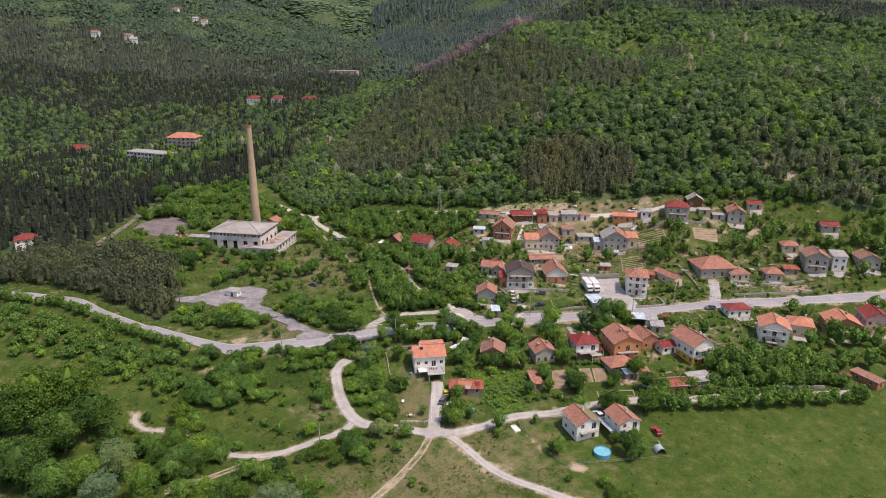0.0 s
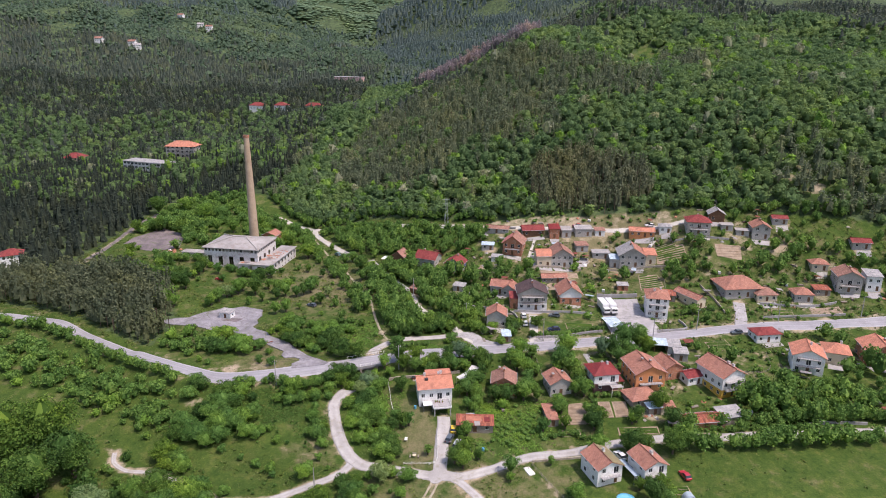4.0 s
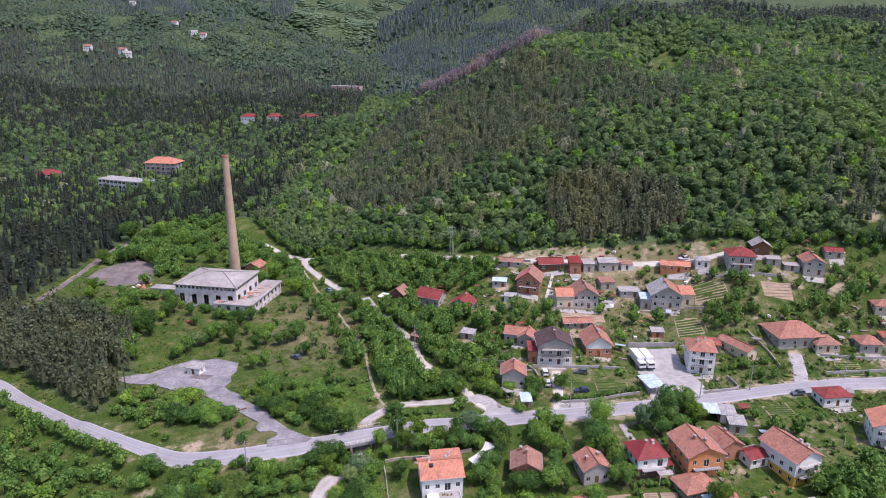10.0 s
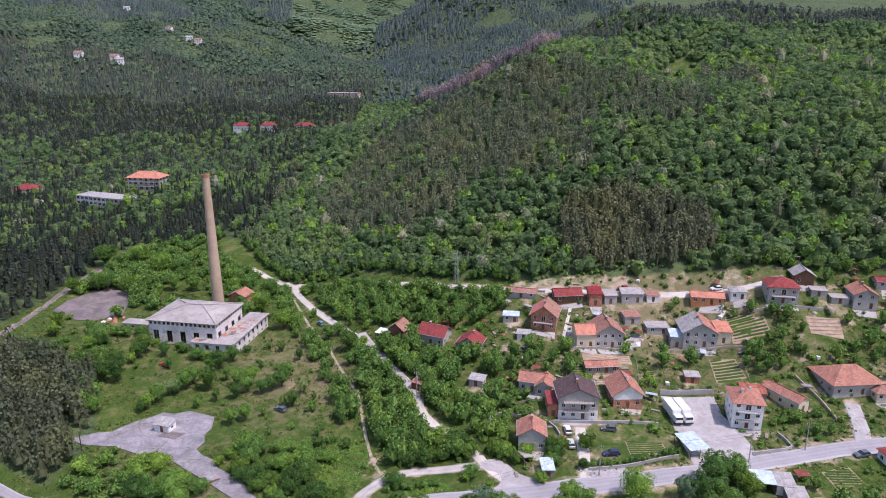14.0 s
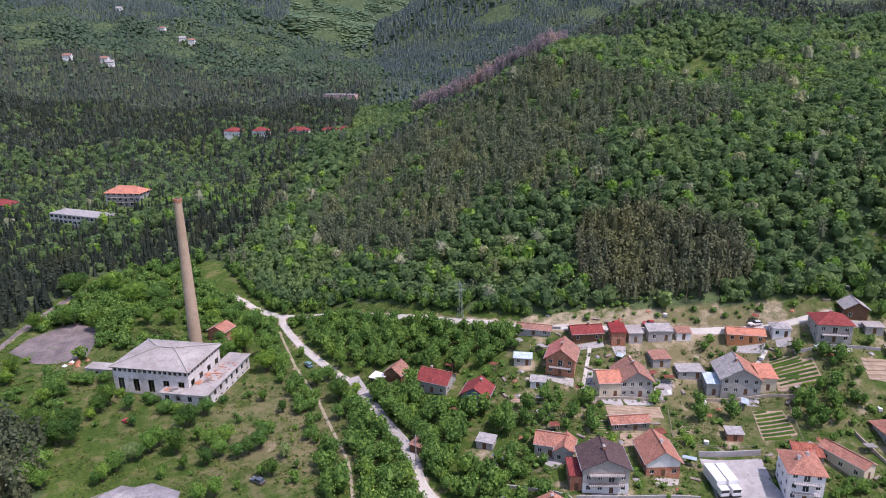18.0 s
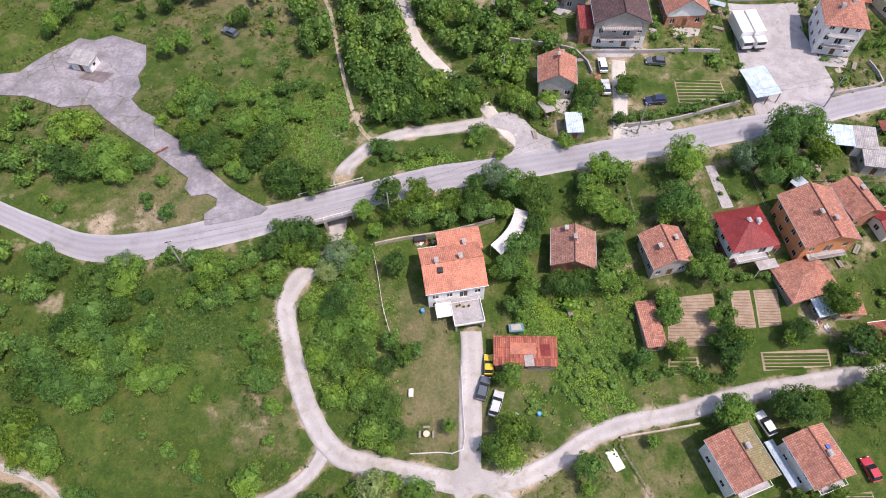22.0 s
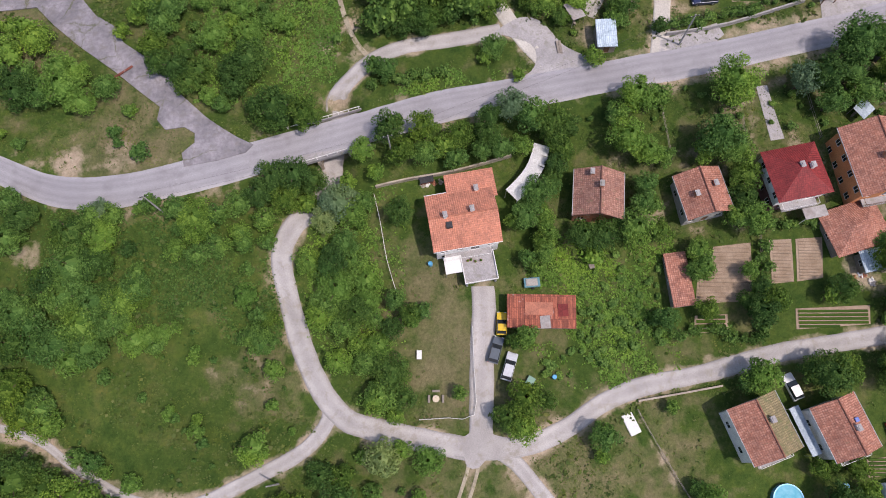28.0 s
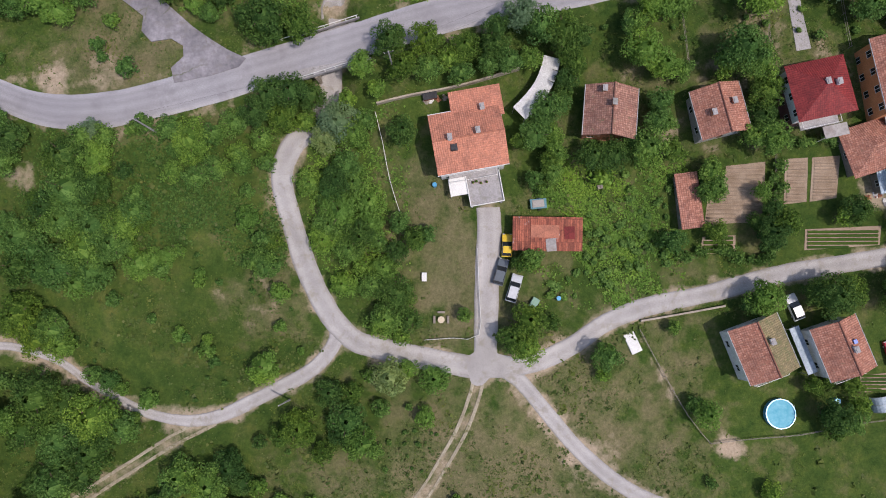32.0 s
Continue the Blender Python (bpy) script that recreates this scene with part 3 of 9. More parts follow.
def mesh_of(name, verts, quads, shade=True):
    """A mesh from arrays of corners and four-cornered faces."""
    me = bpy.data.meshes.new(name)
    me.vertices.add(len(verts))
    me.vertices.foreach_set("co", np.asarray(verts, np.float32).ravel())
    me.loops.add(quads.size)
    me.loops.foreach_set("vertex_index", np.asarray(quads, np.int32).ravel())
    me.polygons.add(len(quads))
    me.polygons.foreach_set("loop_start", np.arange(0, quads.size, 4, dtype=np.int32))
    if shade:
        me.polygons.foreach_set("use_smooth", np.ones(len(quads), bool))
    me.update(calc_edges=True)
    return me


def stretched(lo, hi, step, far_lo, far_hi):
    """Grid lines: even from lo to hi, then wider and wider out to the horizon."""
    mid = list(np.arange(lo, hi + 0.01, step))
    out, s, v = [], step, hi
    while v < far_hi:
        s *= 1.09
        v += s
        out.append(v)
    low, s, v = [], step, lo
    while v > far_lo:
        s *= 1.09
        v -= s
        low.append(v)
    return np.array(low[::-1] + mid + out)


xs, ys = stretched(-190, 200, 1.6, -3800, 3800), stretched(-70, 210, 1.6, -1500, 4400)
gv, gq = ground_mesh(xs, ys, "ground")
gm = mesh_of("ground", gv, gq)
X, Y = gv[:, 0], gv[:, 1]
forest = np.maximum.reduce([inside(FOREST, X, Y) * 1.0, inside(PINES, X, Y) * 0.9, inside(FIRS, X, Y) * 0.9, smooth(600, 900, np.hypot(X, Y))])
forest = forest * ~inside([(133, 362), (121, 346), (107, 304), (105, 281), (110, 281), (113, 302), (128, 328), (144, 337), (149, 352)], X, Y)
MEADOWS = [(-438, 700, 30, 22), (-317, 959, 34, 26), (-405, 1440, 60, 46), (-340, 1180, 26, 26)]
for (cx, cy, ra, rb) in MEADOWS:
    forest = forest * (1 - smooth(1.15, 0.85, np.hypot((X - cx) / ra, (Y - cy) / rb)))
SCARS = [(138.7, 173.7, 5), (140.5, 168.5, 5), (164.7, 165.5, 6), (166.4, 155.8, 7), (169.2, 150.3, 6), (157.7, 162.5, 5)]
for (cx, cy, r) in SCARS:
    forest = forest * (1 - np.exp(-((X - cx) ** 2 + (Y - cy) ** 2) / (r * r)))
dry = 0.30 + 0.0 * X
for (cx, cy, r, k) in ((8, -20, 28, 0.36), (-18, -34, 22, 0.25), (-45, 8, 10, 0.3), (-38, 6, 7, 0.35), (-85, 66, 10, 0.5), (-62, 44, 12, 0.5), (-70, 130, 30, 0.25), (-48, 110, 26, 0.3), (-60, -2, 26, -0.4), (-76, 16, 18, -0.25), (120, -40, 90, -0.12), (30, 0, 14, 0.05), (-9, 10, 9, 0.34), (-12, 24, 7, 0.36), (70, 150, 30, 0.55), (-125, 150, 25, 0.2)):
    dry = dry + k * np.exp(-((X - cx) ** 2 + (Y - cy) ** 2) / (r * r))
bare = 0.12 + 0.0 * X
for line, w in ROADS[1:]:
    bare = np.maximum(bare, (0.55 if line in (FORK, SOUTH, PATHWAY) else 0.80) * smooth(w + 1.5, w - 0.2, along(line, X, Y)))
bare = np.maximum(bare, 0.6 * smooth(1.5, 0.3, along([(21.0, 0.5), (23.5, -4.0), (26.8, -10.0)], X, Y)))
bare = np.maximum(bare, (0.42 + 0.22 * smooth(5, 30, X)) * smooth(6.5, 3.5, along(MAIN, X, Y)))
for (cx, cy, r, k) in ((12, -20, 7, 0.72), (6, -14, 4, 0.5), (-41, 7, 6, 0.55), (-46, 11, 6, 0.38), (-52, 33, 3, 0.4), (-79, 27, 4, 0.6), (30, 158, 9, 0.85), (56, 158, 11, 0.8), (95, 153, 9, 0.75), (45, 160, 16, 0.62), (75, 158, 14, 0.55), (20, 163, 8, 0.7), (140, 128, 7, 0.8), (128, 130, 6, 0.6), (-24, 61, 3, 0.9), (-57, 112, 5, 0.5), (62, 20, 5, 0.5), (35, -16.8, 3, 0.95), (57.5, 23.5, 3.6, 0.95), (-30, 63, 3, 0.9), (-26, 66, 2.5, 0.9), (-64, 42, 5, 0.7), (-72, 41.5, 5, 0.7)):
    bare = np.maximum(bare, k * np.exp(-((X - cx) ** 2 + (Y - cy) ** 2) / (r * r)))
VILLAGE = [(10, 62), (60, 70), (120, 78), (160, 92), (165, 125), (120, 150), (18, 158), (4, 140), (6, 110), (24, 96)]
trod = np.sin(X * 0.62 + 1.8 * np.sin(Y * 0.31)) * np.cos(Y * 0.55 + 1.3 * np.sin(X * 0.27))
town = inside(VILLAGE, X, Y) | inside([(2, 30), (58, 30), (130, 54), (165, 58), (165, 70), (60, 60), (30, 52)], X, Y)
bare = np.maximum(bare, town * (0.34 + 0.14 * trod))
dry = dry + 0.16 * town
bare = bare * (1 - 0.8 * (forest > 0.5))
for (cx, cy, r) in SCARS:
    bare = np.maximum(bare, 0.56 * np.exp(-((X - cx) ** 2 + (Y - cy) ** 2) / (r * r)))
layer = gm.color_attributes.new("cover", "FLOAT_COLOR", "POINT")
layer.data.foreach_set("color", np.stack([np.clip(dry, 0, 1), np.clip(forest, 0, 1), np.clip(bare, 0, 1), np.ones_like(X)], -1).astype(np.float32).ravel())
tagged(piece("ground", gm, COVER, None), "grassy valley floor rising into wooded hills", "ground", kind="structure")


# ---- roads and hard ground ----
def refine(line, step=1.2):
    """A rounded polyline, evenly stepped."""
    pts = [line[0]] + list(line) + [line[-1]]
    out = []
    for p0, p1, p2, p3 in zip(pts, pts[1:], pts[2:], pts[3:]):
        n = max(2, int(math.hypot(p2[0] - p1[0], p2[1] - p1[1]) / step))
        for k in range(n):
            t = k / n
            out.append(tuple(0.5 * (2 * b + (c - a) * t + (2 * a - 5 * b + 4 * c - d) * t * t + (3 * b - a - 3 * c + d) * t ** 3) for a, b, c, d in zip(p0, p1, p2, p3)))
    return out + [line[-1]]


ACROSS = (-1.04, -1.0, -0.75, -0.5, -0.25, 0, 0.25, 0.5, 0.75, 1.0, 1.04)


def ribbon(name, line, half, material, label, lift=0.10, uneven=0.18, uncut=False, narrow=0.0, edge=-62):
    pts = np.array(refine(line))
    tang = np.gradient(pts, axis=0)
    tang /= np.linalg.norm(tang, axis=1)[:, None] + 1e-9
    side = np.stack([-tang[:, 1], tang[:, 0]], 1)
    rng = np.random.default_rng(len(name) + len(pts))
    n = len(pts)
    half = half * (1 - narrow * smooth(edge, edge - 32, pts[:, 0]))
    wl = half * (1 + uneven * np.convolve(rng.uniform(-1, 1, n + 4), np.ones(5) / 5, "valid"))
    wr = half * (1 + uneven * np.convolve(rng.uniform(-1, 1, n + 4), np.ones(5) / 5, "valid"))
    cols = []
    for k in ACROSS:
        w = np.where(k < 0, wl, wr) * k
        p = pts + side * w[:, None]
        z = height(p[:, 0], p[:, 1], uncut)
        drop = 0.25 if abs(k) > 1 else 0.0
        cols.append(np.column_stack([p, z + lift - drop]))
    v = np.stack(cols, 1).reshape(-1, 3)
    c = len(cols)
    i = np.arange(n * c).reshape(n, c)
    q = np.stack([i[:-1, :-1], i[:-1, 1:], i[1:, 1:], i[1:, :-1]], -1).reshape(-1, 4)[:, ::-1]
    me = mesh_of(name, v, q)
    lay = me.color_attributes.new("across", "FLOAT_COLOR", "POINT")
    k = np.tile(np.abs(np.array(ACROSS)), n)
    lay.data.foreach_set("color", np.stack([k, k, k, np.ones_like(k)], -1).astype(np.float32).ravel())
    return tagged(piece(name, me, material, None), label, "road", kind="structure")


def sheet(name, poly, material, label, lift=0.08, step=1.0, category="pavement"):
    """Hard ground laid over the land inside an outline."""
    bm = bmesh.new()
    f = bm.faces.new([bm.verts.new((x, y, 0)) for x, y in poly])
    bmesh.ops.triangulate(bm, faces=[f])
    for _ in range(7):
        es = [e for e in bm.edges if e.calc_length() > step * 1.8]
        if not es:
            break
        bmesh.ops.subdivide_edges(bm, edges=es, cuts=1)
        bmesh.ops.triangulate(bm, faces=bm.faces[:])
    edge = [e for e in bm.edges if e.is_boundary]
    r = bmesh.ops.extrude_edge_only(bm, edges=edge)
    low = {v for v in r["geom"] if isinstance(v, bmesh.types.BMVert)}
    for v in bm.verts:
        v.co.z = at(v.co.x, v.co.y) + (lift if v not in low else -0.3)
    bmesh.ops.recalc_face_normals(bm, faces=bm.faces[:])
    return tagged(part(name, bm, material, None), label, category, kind="structure")


def ruts(name, line, label):
    """A track worn as two wheel lines with grass between."""
    pts = np.array(refine(line, 2.5))
    tang = np.gradient(pts, axis=0)
    tang /= np.linalg.norm(tang, axis=1)[:, None] + 1e-9
    for off in (-0.78, 0.78):
        ribbon(name, [(float(p[0] - t[1] * off), float(p[1] + t[0] * off)) for p, t in zip(pts, tang)], 0.26, TRACK, label, 0.075, 0.4)


ribbon("road", MAIN, 2.7, ASPHALT, "worn grey asphalt village road", 0.13, 0.06, True, 0.26)
ribbon("dirt_road", DIRT, 1.75, GRAVEL, "pale gravel road passing under the bridge", 0.09)
ribbon("dirt_road", WEST, 1.15, GRAVEL, "pale gravel track through rough grass", 0.085, narrow=0.45, edge=-40)
ruts("dirt_track", FORK, "pale wheel ruts of an earth track")
ribbon("dirt_road", EAST, 1.45, GRAVEL, "pale gravel lane beside the gardens", 0.10)
ribbon("dirt_road", SOUTHEAST, 1.2, GRAVEL, "pale gravel lane along the open field", 0.088)
ruts("dirt_track", SOUTH, "faint wheel ruts through dry grass")
ribbon("driveway", DRIVE, 1.85, GRAVEL, "gravel driveway to the white house", 0.105)
ribbon("footpath", PATHWAY, 0.42, TRACK, "narrow earth path down the factory slope", 0.075)
ribbon("lane", UPPER, 1.35, LIME, "white limestone lane below the wood", 0.09)
ribbon("lane", TERRACE, 1.15, LIME, "white limestone lane above the upper houses", 0.085)
ribbon("lane", LOOP, 1.4, GRAVEL, "gravel slip lane beside the road", 0.08)
ribbon("lane", TRACK_W, 1.1, SLABBED, "old concrete lane by the factory", 0.08)
ribbon("driveway", LANE, 1.5, LIME, "pale driveway beside the brown-roofed house", 0.082)
ribbon("lane", LANE_R, 2.2, CONCRETE, "short concrete lane up to the farm", 0.083)
sheet("yard", YARD, CRACKED, "cracked grey concrete factory yard", 0.24)
sheet("yard", SLAB, SLABBED, "broken concrete floor of a vanished hall", 0.07)
sheet("yard_patch", [(-161, 207), (-158, 209), (-152, 204), (-150.6, 199.6), (-156.4, 200)], SLABBED, "small broken floor among the trees", 0.07)
sheet("parking", PARKING, CONCRETE, "pale concrete lorry yard", 0.07)
sheet("apron", refine(APRON + APRON[:1], 0.9)[:-1], CONCRETE, "pale gravel widening where lanes meet the road", 0.11)
sheet("apron", refine(PLAZA + PLAZA[:1], 0.6)[:-1], GRAVEL, "trodden gravel where five tracks meet", 0.125)
sheet("yard", [(-42.3, 147.2), (-38.9, 148.3), (-33.4, 137.5), (-26.9, 123.6), (-22.0, 114.7), (-16.1, 100.0), (-17.5, 94.1), (-22.6, 104.2), (-29.4, 118.7), (-37.0, 133.8)], GRAVEL, "pale gravel yard beside the barn lane", 0.16)
sheet("yard", [(27.1, 61.2), (35.1, 61.7), (38.5, 64.6), (37.4, 66.8), (27.5, 63.5)], CONCRETE, "pale concrete slab beside the drive", 0.085)
sheet("yard", [(30.8, 123.8), (37.0, 124.3), (37.1, 135.9), (34.1, 135.4)], CONCRETE, "concrete yard between two houses", 0.085)
sheet("yard", [(84.8, 136.1), (86.5, 135.7), (89.9, 139.4), (89.3, 140.2)], LIME, "pale stone garden path", 0.085)
sheet("yard", [(30.4, 127.3), (31.6, 127.2), (36.6, 144.6), (35.6, 145.1)], LIME, "trodden pale path between two gardens", 0.085)
sheet("yard", [(51.1, 125.2), (57.1, 126.3), (58.9, 132.2), (53.9, 132.4)], CONCRETE, "grey yard beside the broad house", 0.085)
sheet("yard_patch", [(-88.5, 80.2), (-82.5, 78.6), (-80.8, 81.6), (-87.0, 83.0)], SLABBED, "brown broken floor before the hut", 0.262, 0.8)
sheet("driveway", [(43.2, 55.2), (45.1, 55.4), (46.0, 50.4), (47.1, 45.9), (44.8, 45.5), (44.0, 49.9)], CONCRETE, "narrow concrete drive down to the red-roofed house", 0.075)


# ---- houses ----
def roof_mesh(w, d, kind, rise, over, thick=0.14):
    """Slopes with thickness; the local x runs along the front."""
    bm = bmesh.new()
    uv = bm.loops.layers.uv.new("slope")
    a, b = w / 2 + over, d / 2 + over
    drop = -rise / ((d if kind in ("x", "shed") else w) / 2) * over if kind != "hip" else -rise / (min(w, d) / 2) * over
    lo, hi = drop, rise
    if kind == "shed":
        lo, hi = 0, rise
        slopes = [[(-a, -b, lo), (a, -b, lo), (a, b, hi), (-a, b, hi)]]
    elif kind == "x":
        slopes = [[(-a, -b, lo), (a, -b, lo), (a, 0, hi), (-a, 0, hi)], [(a, b, lo), (-a, b, lo), (-a, 0, hi), (a, 0, hi)]]
    elif kind == "y":
        slopes = [[(-a, b, lo), (-a, -b, lo), (0, -b, hi), (0, b, hi)], [(a, -b, lo), (a, b, lo), (0, b, hi), (0, -b, hi)]]
    elif kind == "flat":
        slopes = [[(-a, -b, 0), (a, -b, 0), (a, b, 0.05), (-a, b, 0.05)]]
    else:
        r = max(0.0, (a - b)) if w >= d else 0.0
        s = max(0.0, (b - a)) if d > w else 0.0
        p, q = (-r, -s, hi), (r, s, hi)
        if w >= d:
            slopes = [[(-a, -b, lo), (a, -b, lo), q, p], [(a, b, lo), (-a, b, lo), p, q], [(-a, b, lo), (-a, -b, lo), p], [(a, -b, lo), (a, b, lo), q]]
        else:
            slopes = [[(-a, b, lo), (-a, -b, lo), p, q], [(a, -b, lo), (a, b, lo), q, p], [(-a, -b, lo), (a, -b, lo), p], [(a, b, lo), (-a, b, lo), q]]
    for s in slopes:
        o = Vector(s[0])
        e = (Vector(s[1]) - o).normalized()
        nrm = e.cross(Vector(s[2]) - Vector(s[1])).normalized()
        up = nrm.cross(e)
        top = [bm.verts.new(c) for c in s]
        low = [bm.verts.new(Vector(c) - nrm * thick) for c in s]
        n = len(s)
        for vs in [top, low[::-1]] + [[top[(k + 1) % n], top[k], low[k], low[(k + 1) % n]] for k in range(n)]:
            f = bm.faces.new(vs)
            for lp in f.loops:
                v = lp.vert.co - o
                lp[uv].uv = (v.dot(e) + 40, v.dot(up) + 40)
    return bm


PANES = {}


def opening_mesh(w, h, what):
    """Frame and glass of one size, made once."""
    key = (round(w, 2), round(h, 2), what)
    if key not in PANES:
        t = 0.07
        bars = [(0, 0.05, 0, t, 0.13, h), (w - t, 0.05, 0, w, 0.13, h), (t, 0.05, 0, w - t, 0.13, t), (t, 0.05, h - t, w - t, 0.13, h)]
        if what == "window" and w > 0.9:
            bars.append((w / 2 - 0.03, 0.055, t, w / 2 + 0.03, 0.125, h - t))
        fr = bpy.data.meshes.new("frame")
        bm = boxes(*bars)
        bm.to_mesh(fr), bm.free()
        pn = bpy.data.meshes.new("pane")
        bm = boxes((t, 0.08, t, w - t, 0.10, h - t))
        bm.to_mesh(pn), bm.free()
        PANES[key] = (fr, pn)
    return PANES[key]


def facade(bm, p, u, length, z0, z1, holes, deep=0.16):
    """One wall face from p along u with real openings and their reveals; holes are (start, sill, width, height)."""
    u = Vector(u)
    inward = Vector((-u.y, u.x, 0))
    cx = sorted({0.0, length, *[h[0] for h in holes], *[h[0] + h[2] for h in holes]})
    cz = sorted({z0, z1, *[h[1] for h in holes], *[h[1] + h[3] for h in holes]})
    P = lambda s, z, k=0.0: Vector(p) + u * s + inward * k + Vector((0, 0, z))
    face = lambda *c: bm.faces.new([bm.verts.new(x) for x in c])
    for s0, s1 in zip(cx, cx[1:]):
        for a, b in zip(cz, cz[1:]):
            ms, mz = (s0 + s1) / 2, (a + b) / 2
            if not any(h[0] < ms < h[0] + h[2] and h[1] < mz < h[1] + h[3] for h in holes):
                face(P(s0, a), P(s1, a), P(s1, b), P(s0, b))
    for s, z, w, h in holes:
        face(P(s, z), P(s, z, deep), P(s, z + h, deep), P(s, z + h))
        face(P(s + w, z, deep), P(s + w, z), P(s + w, z + h), P(s + w, z + h, deep))
        face(P(s, z, deep), P(s, z), P(s + w, z), P(s + w, z, deep))
        face(P(s, z + h), P(s, z + h, deep), P(s + w, z + h, deep), P(s + w, z + h))


def house(name, label, x, y, w, d, rot, storeys=2, roof="y", rise=2.2, wall=None, tiles=None, over=0.5, front=3, side=2, stack=((0.2, 0.2),), balcony=0,
          lower=None, base=None, tall=2.75, frame=None, group="", category="house", z=None, door=True, win=(1.1, 1.25)):
    """A house with its front along the local x; windows sit in real openings."""
    wall, tiles, frame = wall or WHITE, tiles or TILE, frame or TRIM
    a, b = w / 2, d / 2
    m = pose(x, y, 0, 0, 0, rot)
    feet = [m @ Vector(c) for c in ((-a, -b, 0), (a, -b, 0), (a, b, 0), (-a, b, 0))]
    hs = [at(f.x, f.y) for f in feet]
    z = z if z is not None else (hs[0] + hs[1]) / 2 * 0.7 + max(hs) * 0.3 * 0.5 + min(hs) * 0.15
    sunk = min(hs) - z - 0.4
    top = storeys * tall
    ob = thing(name, x, y, z, rot, label, category, group)
    sides = [((-a, -b, 0), (1, 0, 0), w, front, True), ((a, -b, 0), (0, 1, 0), d, side, False), ((a, b, 0), (-1, 0, 0), w, front, False), ((-a, b, 0), (0, -1, 0), d, side, False)]
    bands = [(0, top, wall)]
    if lower:
        bands = [(0, tall, lower), (tall, top, wall)]
    walls, wins = [], []
    for s_i, (p, u, ln, count, is_front) in enumerate(sides):
        holes = []
        for st in range(max(1, int(round(storeys)))):
            zz = st * tall
            if zz + 0.9 + win[1] > top:
                continue
            for k in range(count):
                c = ln * (k + 0.5) / count
                if is_front and st == 0 and door and k == count // 2:
                    holes.append((c - 0.5, zz + 0.05, 1.0, 2.05, "door"))
                elif is_front and balcony and st >= 1 and k in range(count // 2, count // 2 + 1):
                    holes.append((c - 0.75, zz + 0.12, 1.5, 2.1, "window"))
                else:
                    holes.append((c - win[0] / 2, zz + 0.9, win[0], win[1], "window"))
        for (z0, z1, mt) in bands:
            key = str(mt.name)
            hit = [q for q in walls if q[0] == key]
            bm = hit[0][1] if hit else bmesh.new()
            if not hit:
                walls.append((key, bm, mt))
            facade(bm, p, u, ln, z0 if z0 > 0 else sunk, z1, [q[:4] for q in holes if z0 <= q[1] < z1])
        for q in holes:
            wins.append((p, u, q))
    gable = walls[-1][1]
    if roof == "x":
        for sx in (-a, a):
            vs = [gable.verts.new(c) for c in ((sx, -b, top), (sx, b, top), (sx, 0, top + rise))]
            gable.faces.new(vs if sx > 0 else vs[::-1])
    elif roof == "y":
        for sy in (-b, b):
            vs = [gable.verts.new(c) for c in ((a, sy, top), (-a, sy, top), (0, sy, top + rise))]
            gable.faces.new(vs if sy > 0 else vs[::-1])
    elif roof == "shed":
        for vs in (((-a, -b, top), (-a, b, top), (-a, b, top + rise)), ((a, b, top), (a, -b, top), (a, b, top + rise)), ((a, b, top), (-a, b, top), (-a, b, top + rise), (a, b, top + rise))):
            gable.faces.new([gable.verts.new(c) for c in (vs if len(vs) == 4 else vs[::-1])])
    for _, bm, mt in walls:
        part("wall", bm, mt, ob)
    rf = part("roof", roof_mesh(w, d, roof, rise, over), tiles, ob)
    rf.location = (0, 0, top + 0.10)
    if roof in ("x", "y"):
        ln = (w if roof == "x" else d) / 2 + over
        cap = tubes(((-ln, 0, rise + 0.08) if roof == "x" else (0, -ln, rise + 0.08), (ln, 0, rise + 0.08) if roof == "x" else (0, ln, rise + 0.08), 0.13, 0.13), n=6)
        part("ridge_cap", cap, tiles, rf)
        drop = -rise / ((d if roof == "x" else w) / 2) * over
        for e in (-1, 1):
            gb = bmesh.new()
            if roof == "y":
                tube(gb, (e * (a + over), -b - over, drop + 0.0), (e * (a + over), b + over, drop + 0.0), 0.07, 0.07, 5)
            else:
                tube(gb, (-a - over, e * (b + over), drop + 0.0), (a + over, e * (b + over), drop + 0.0), 0.07, 0.07, 5)
            part("gutter", gb, GALV, rf)
    for (fx, fy) in stack:
        cx, cy = fx * w, fy * d
        if roof == "y":
            zr = rise * (1 - abs(cx) / a)
        elif roof == "x":
            zr = rise * (1 - abs(cy) / b)
        else:
            zr = rise * 0.6
        ch = part("chimney", boxes((cx - 0.27, cy - 0.42, top + zr - 0.4, cx + 0.27, cy + 0.42, top + zr + 0.95)), WHITE if wall in (WHITE, CREAM) else BRICK, ob, "chimney stack")
        part("chimney_cap", boxes((cx - 0.36, cy - 0.5, top + zr + 0.95, cx + 0.36, cy + 0.5, top + zr + 1.03), (cx - 0.2, cy - 0.3, top + zr + 1.03, cx + 0.2, cy + 0.3, top + zr + 1.12)), CONCRETE, ch)
    for p, u, (s, zz, ww, hh, what) in wins:
        fr, pn = opening_mesh(ww, hh, what)
        f = piece(what, fr, frame if what == "window" else WOOD, ob)
        pos = Vector(p) + Vector(u) * s + Vector((0, 0, zz))
        f.matrix_local = Matrix.Translation(pos) @ Matrix.Rotation(math.atan2(u[1], u[0]), 4, "Z")
        piece("pane" if what == "window" else "leaf", pn, GLASS if what == "window" else WOOD, f)
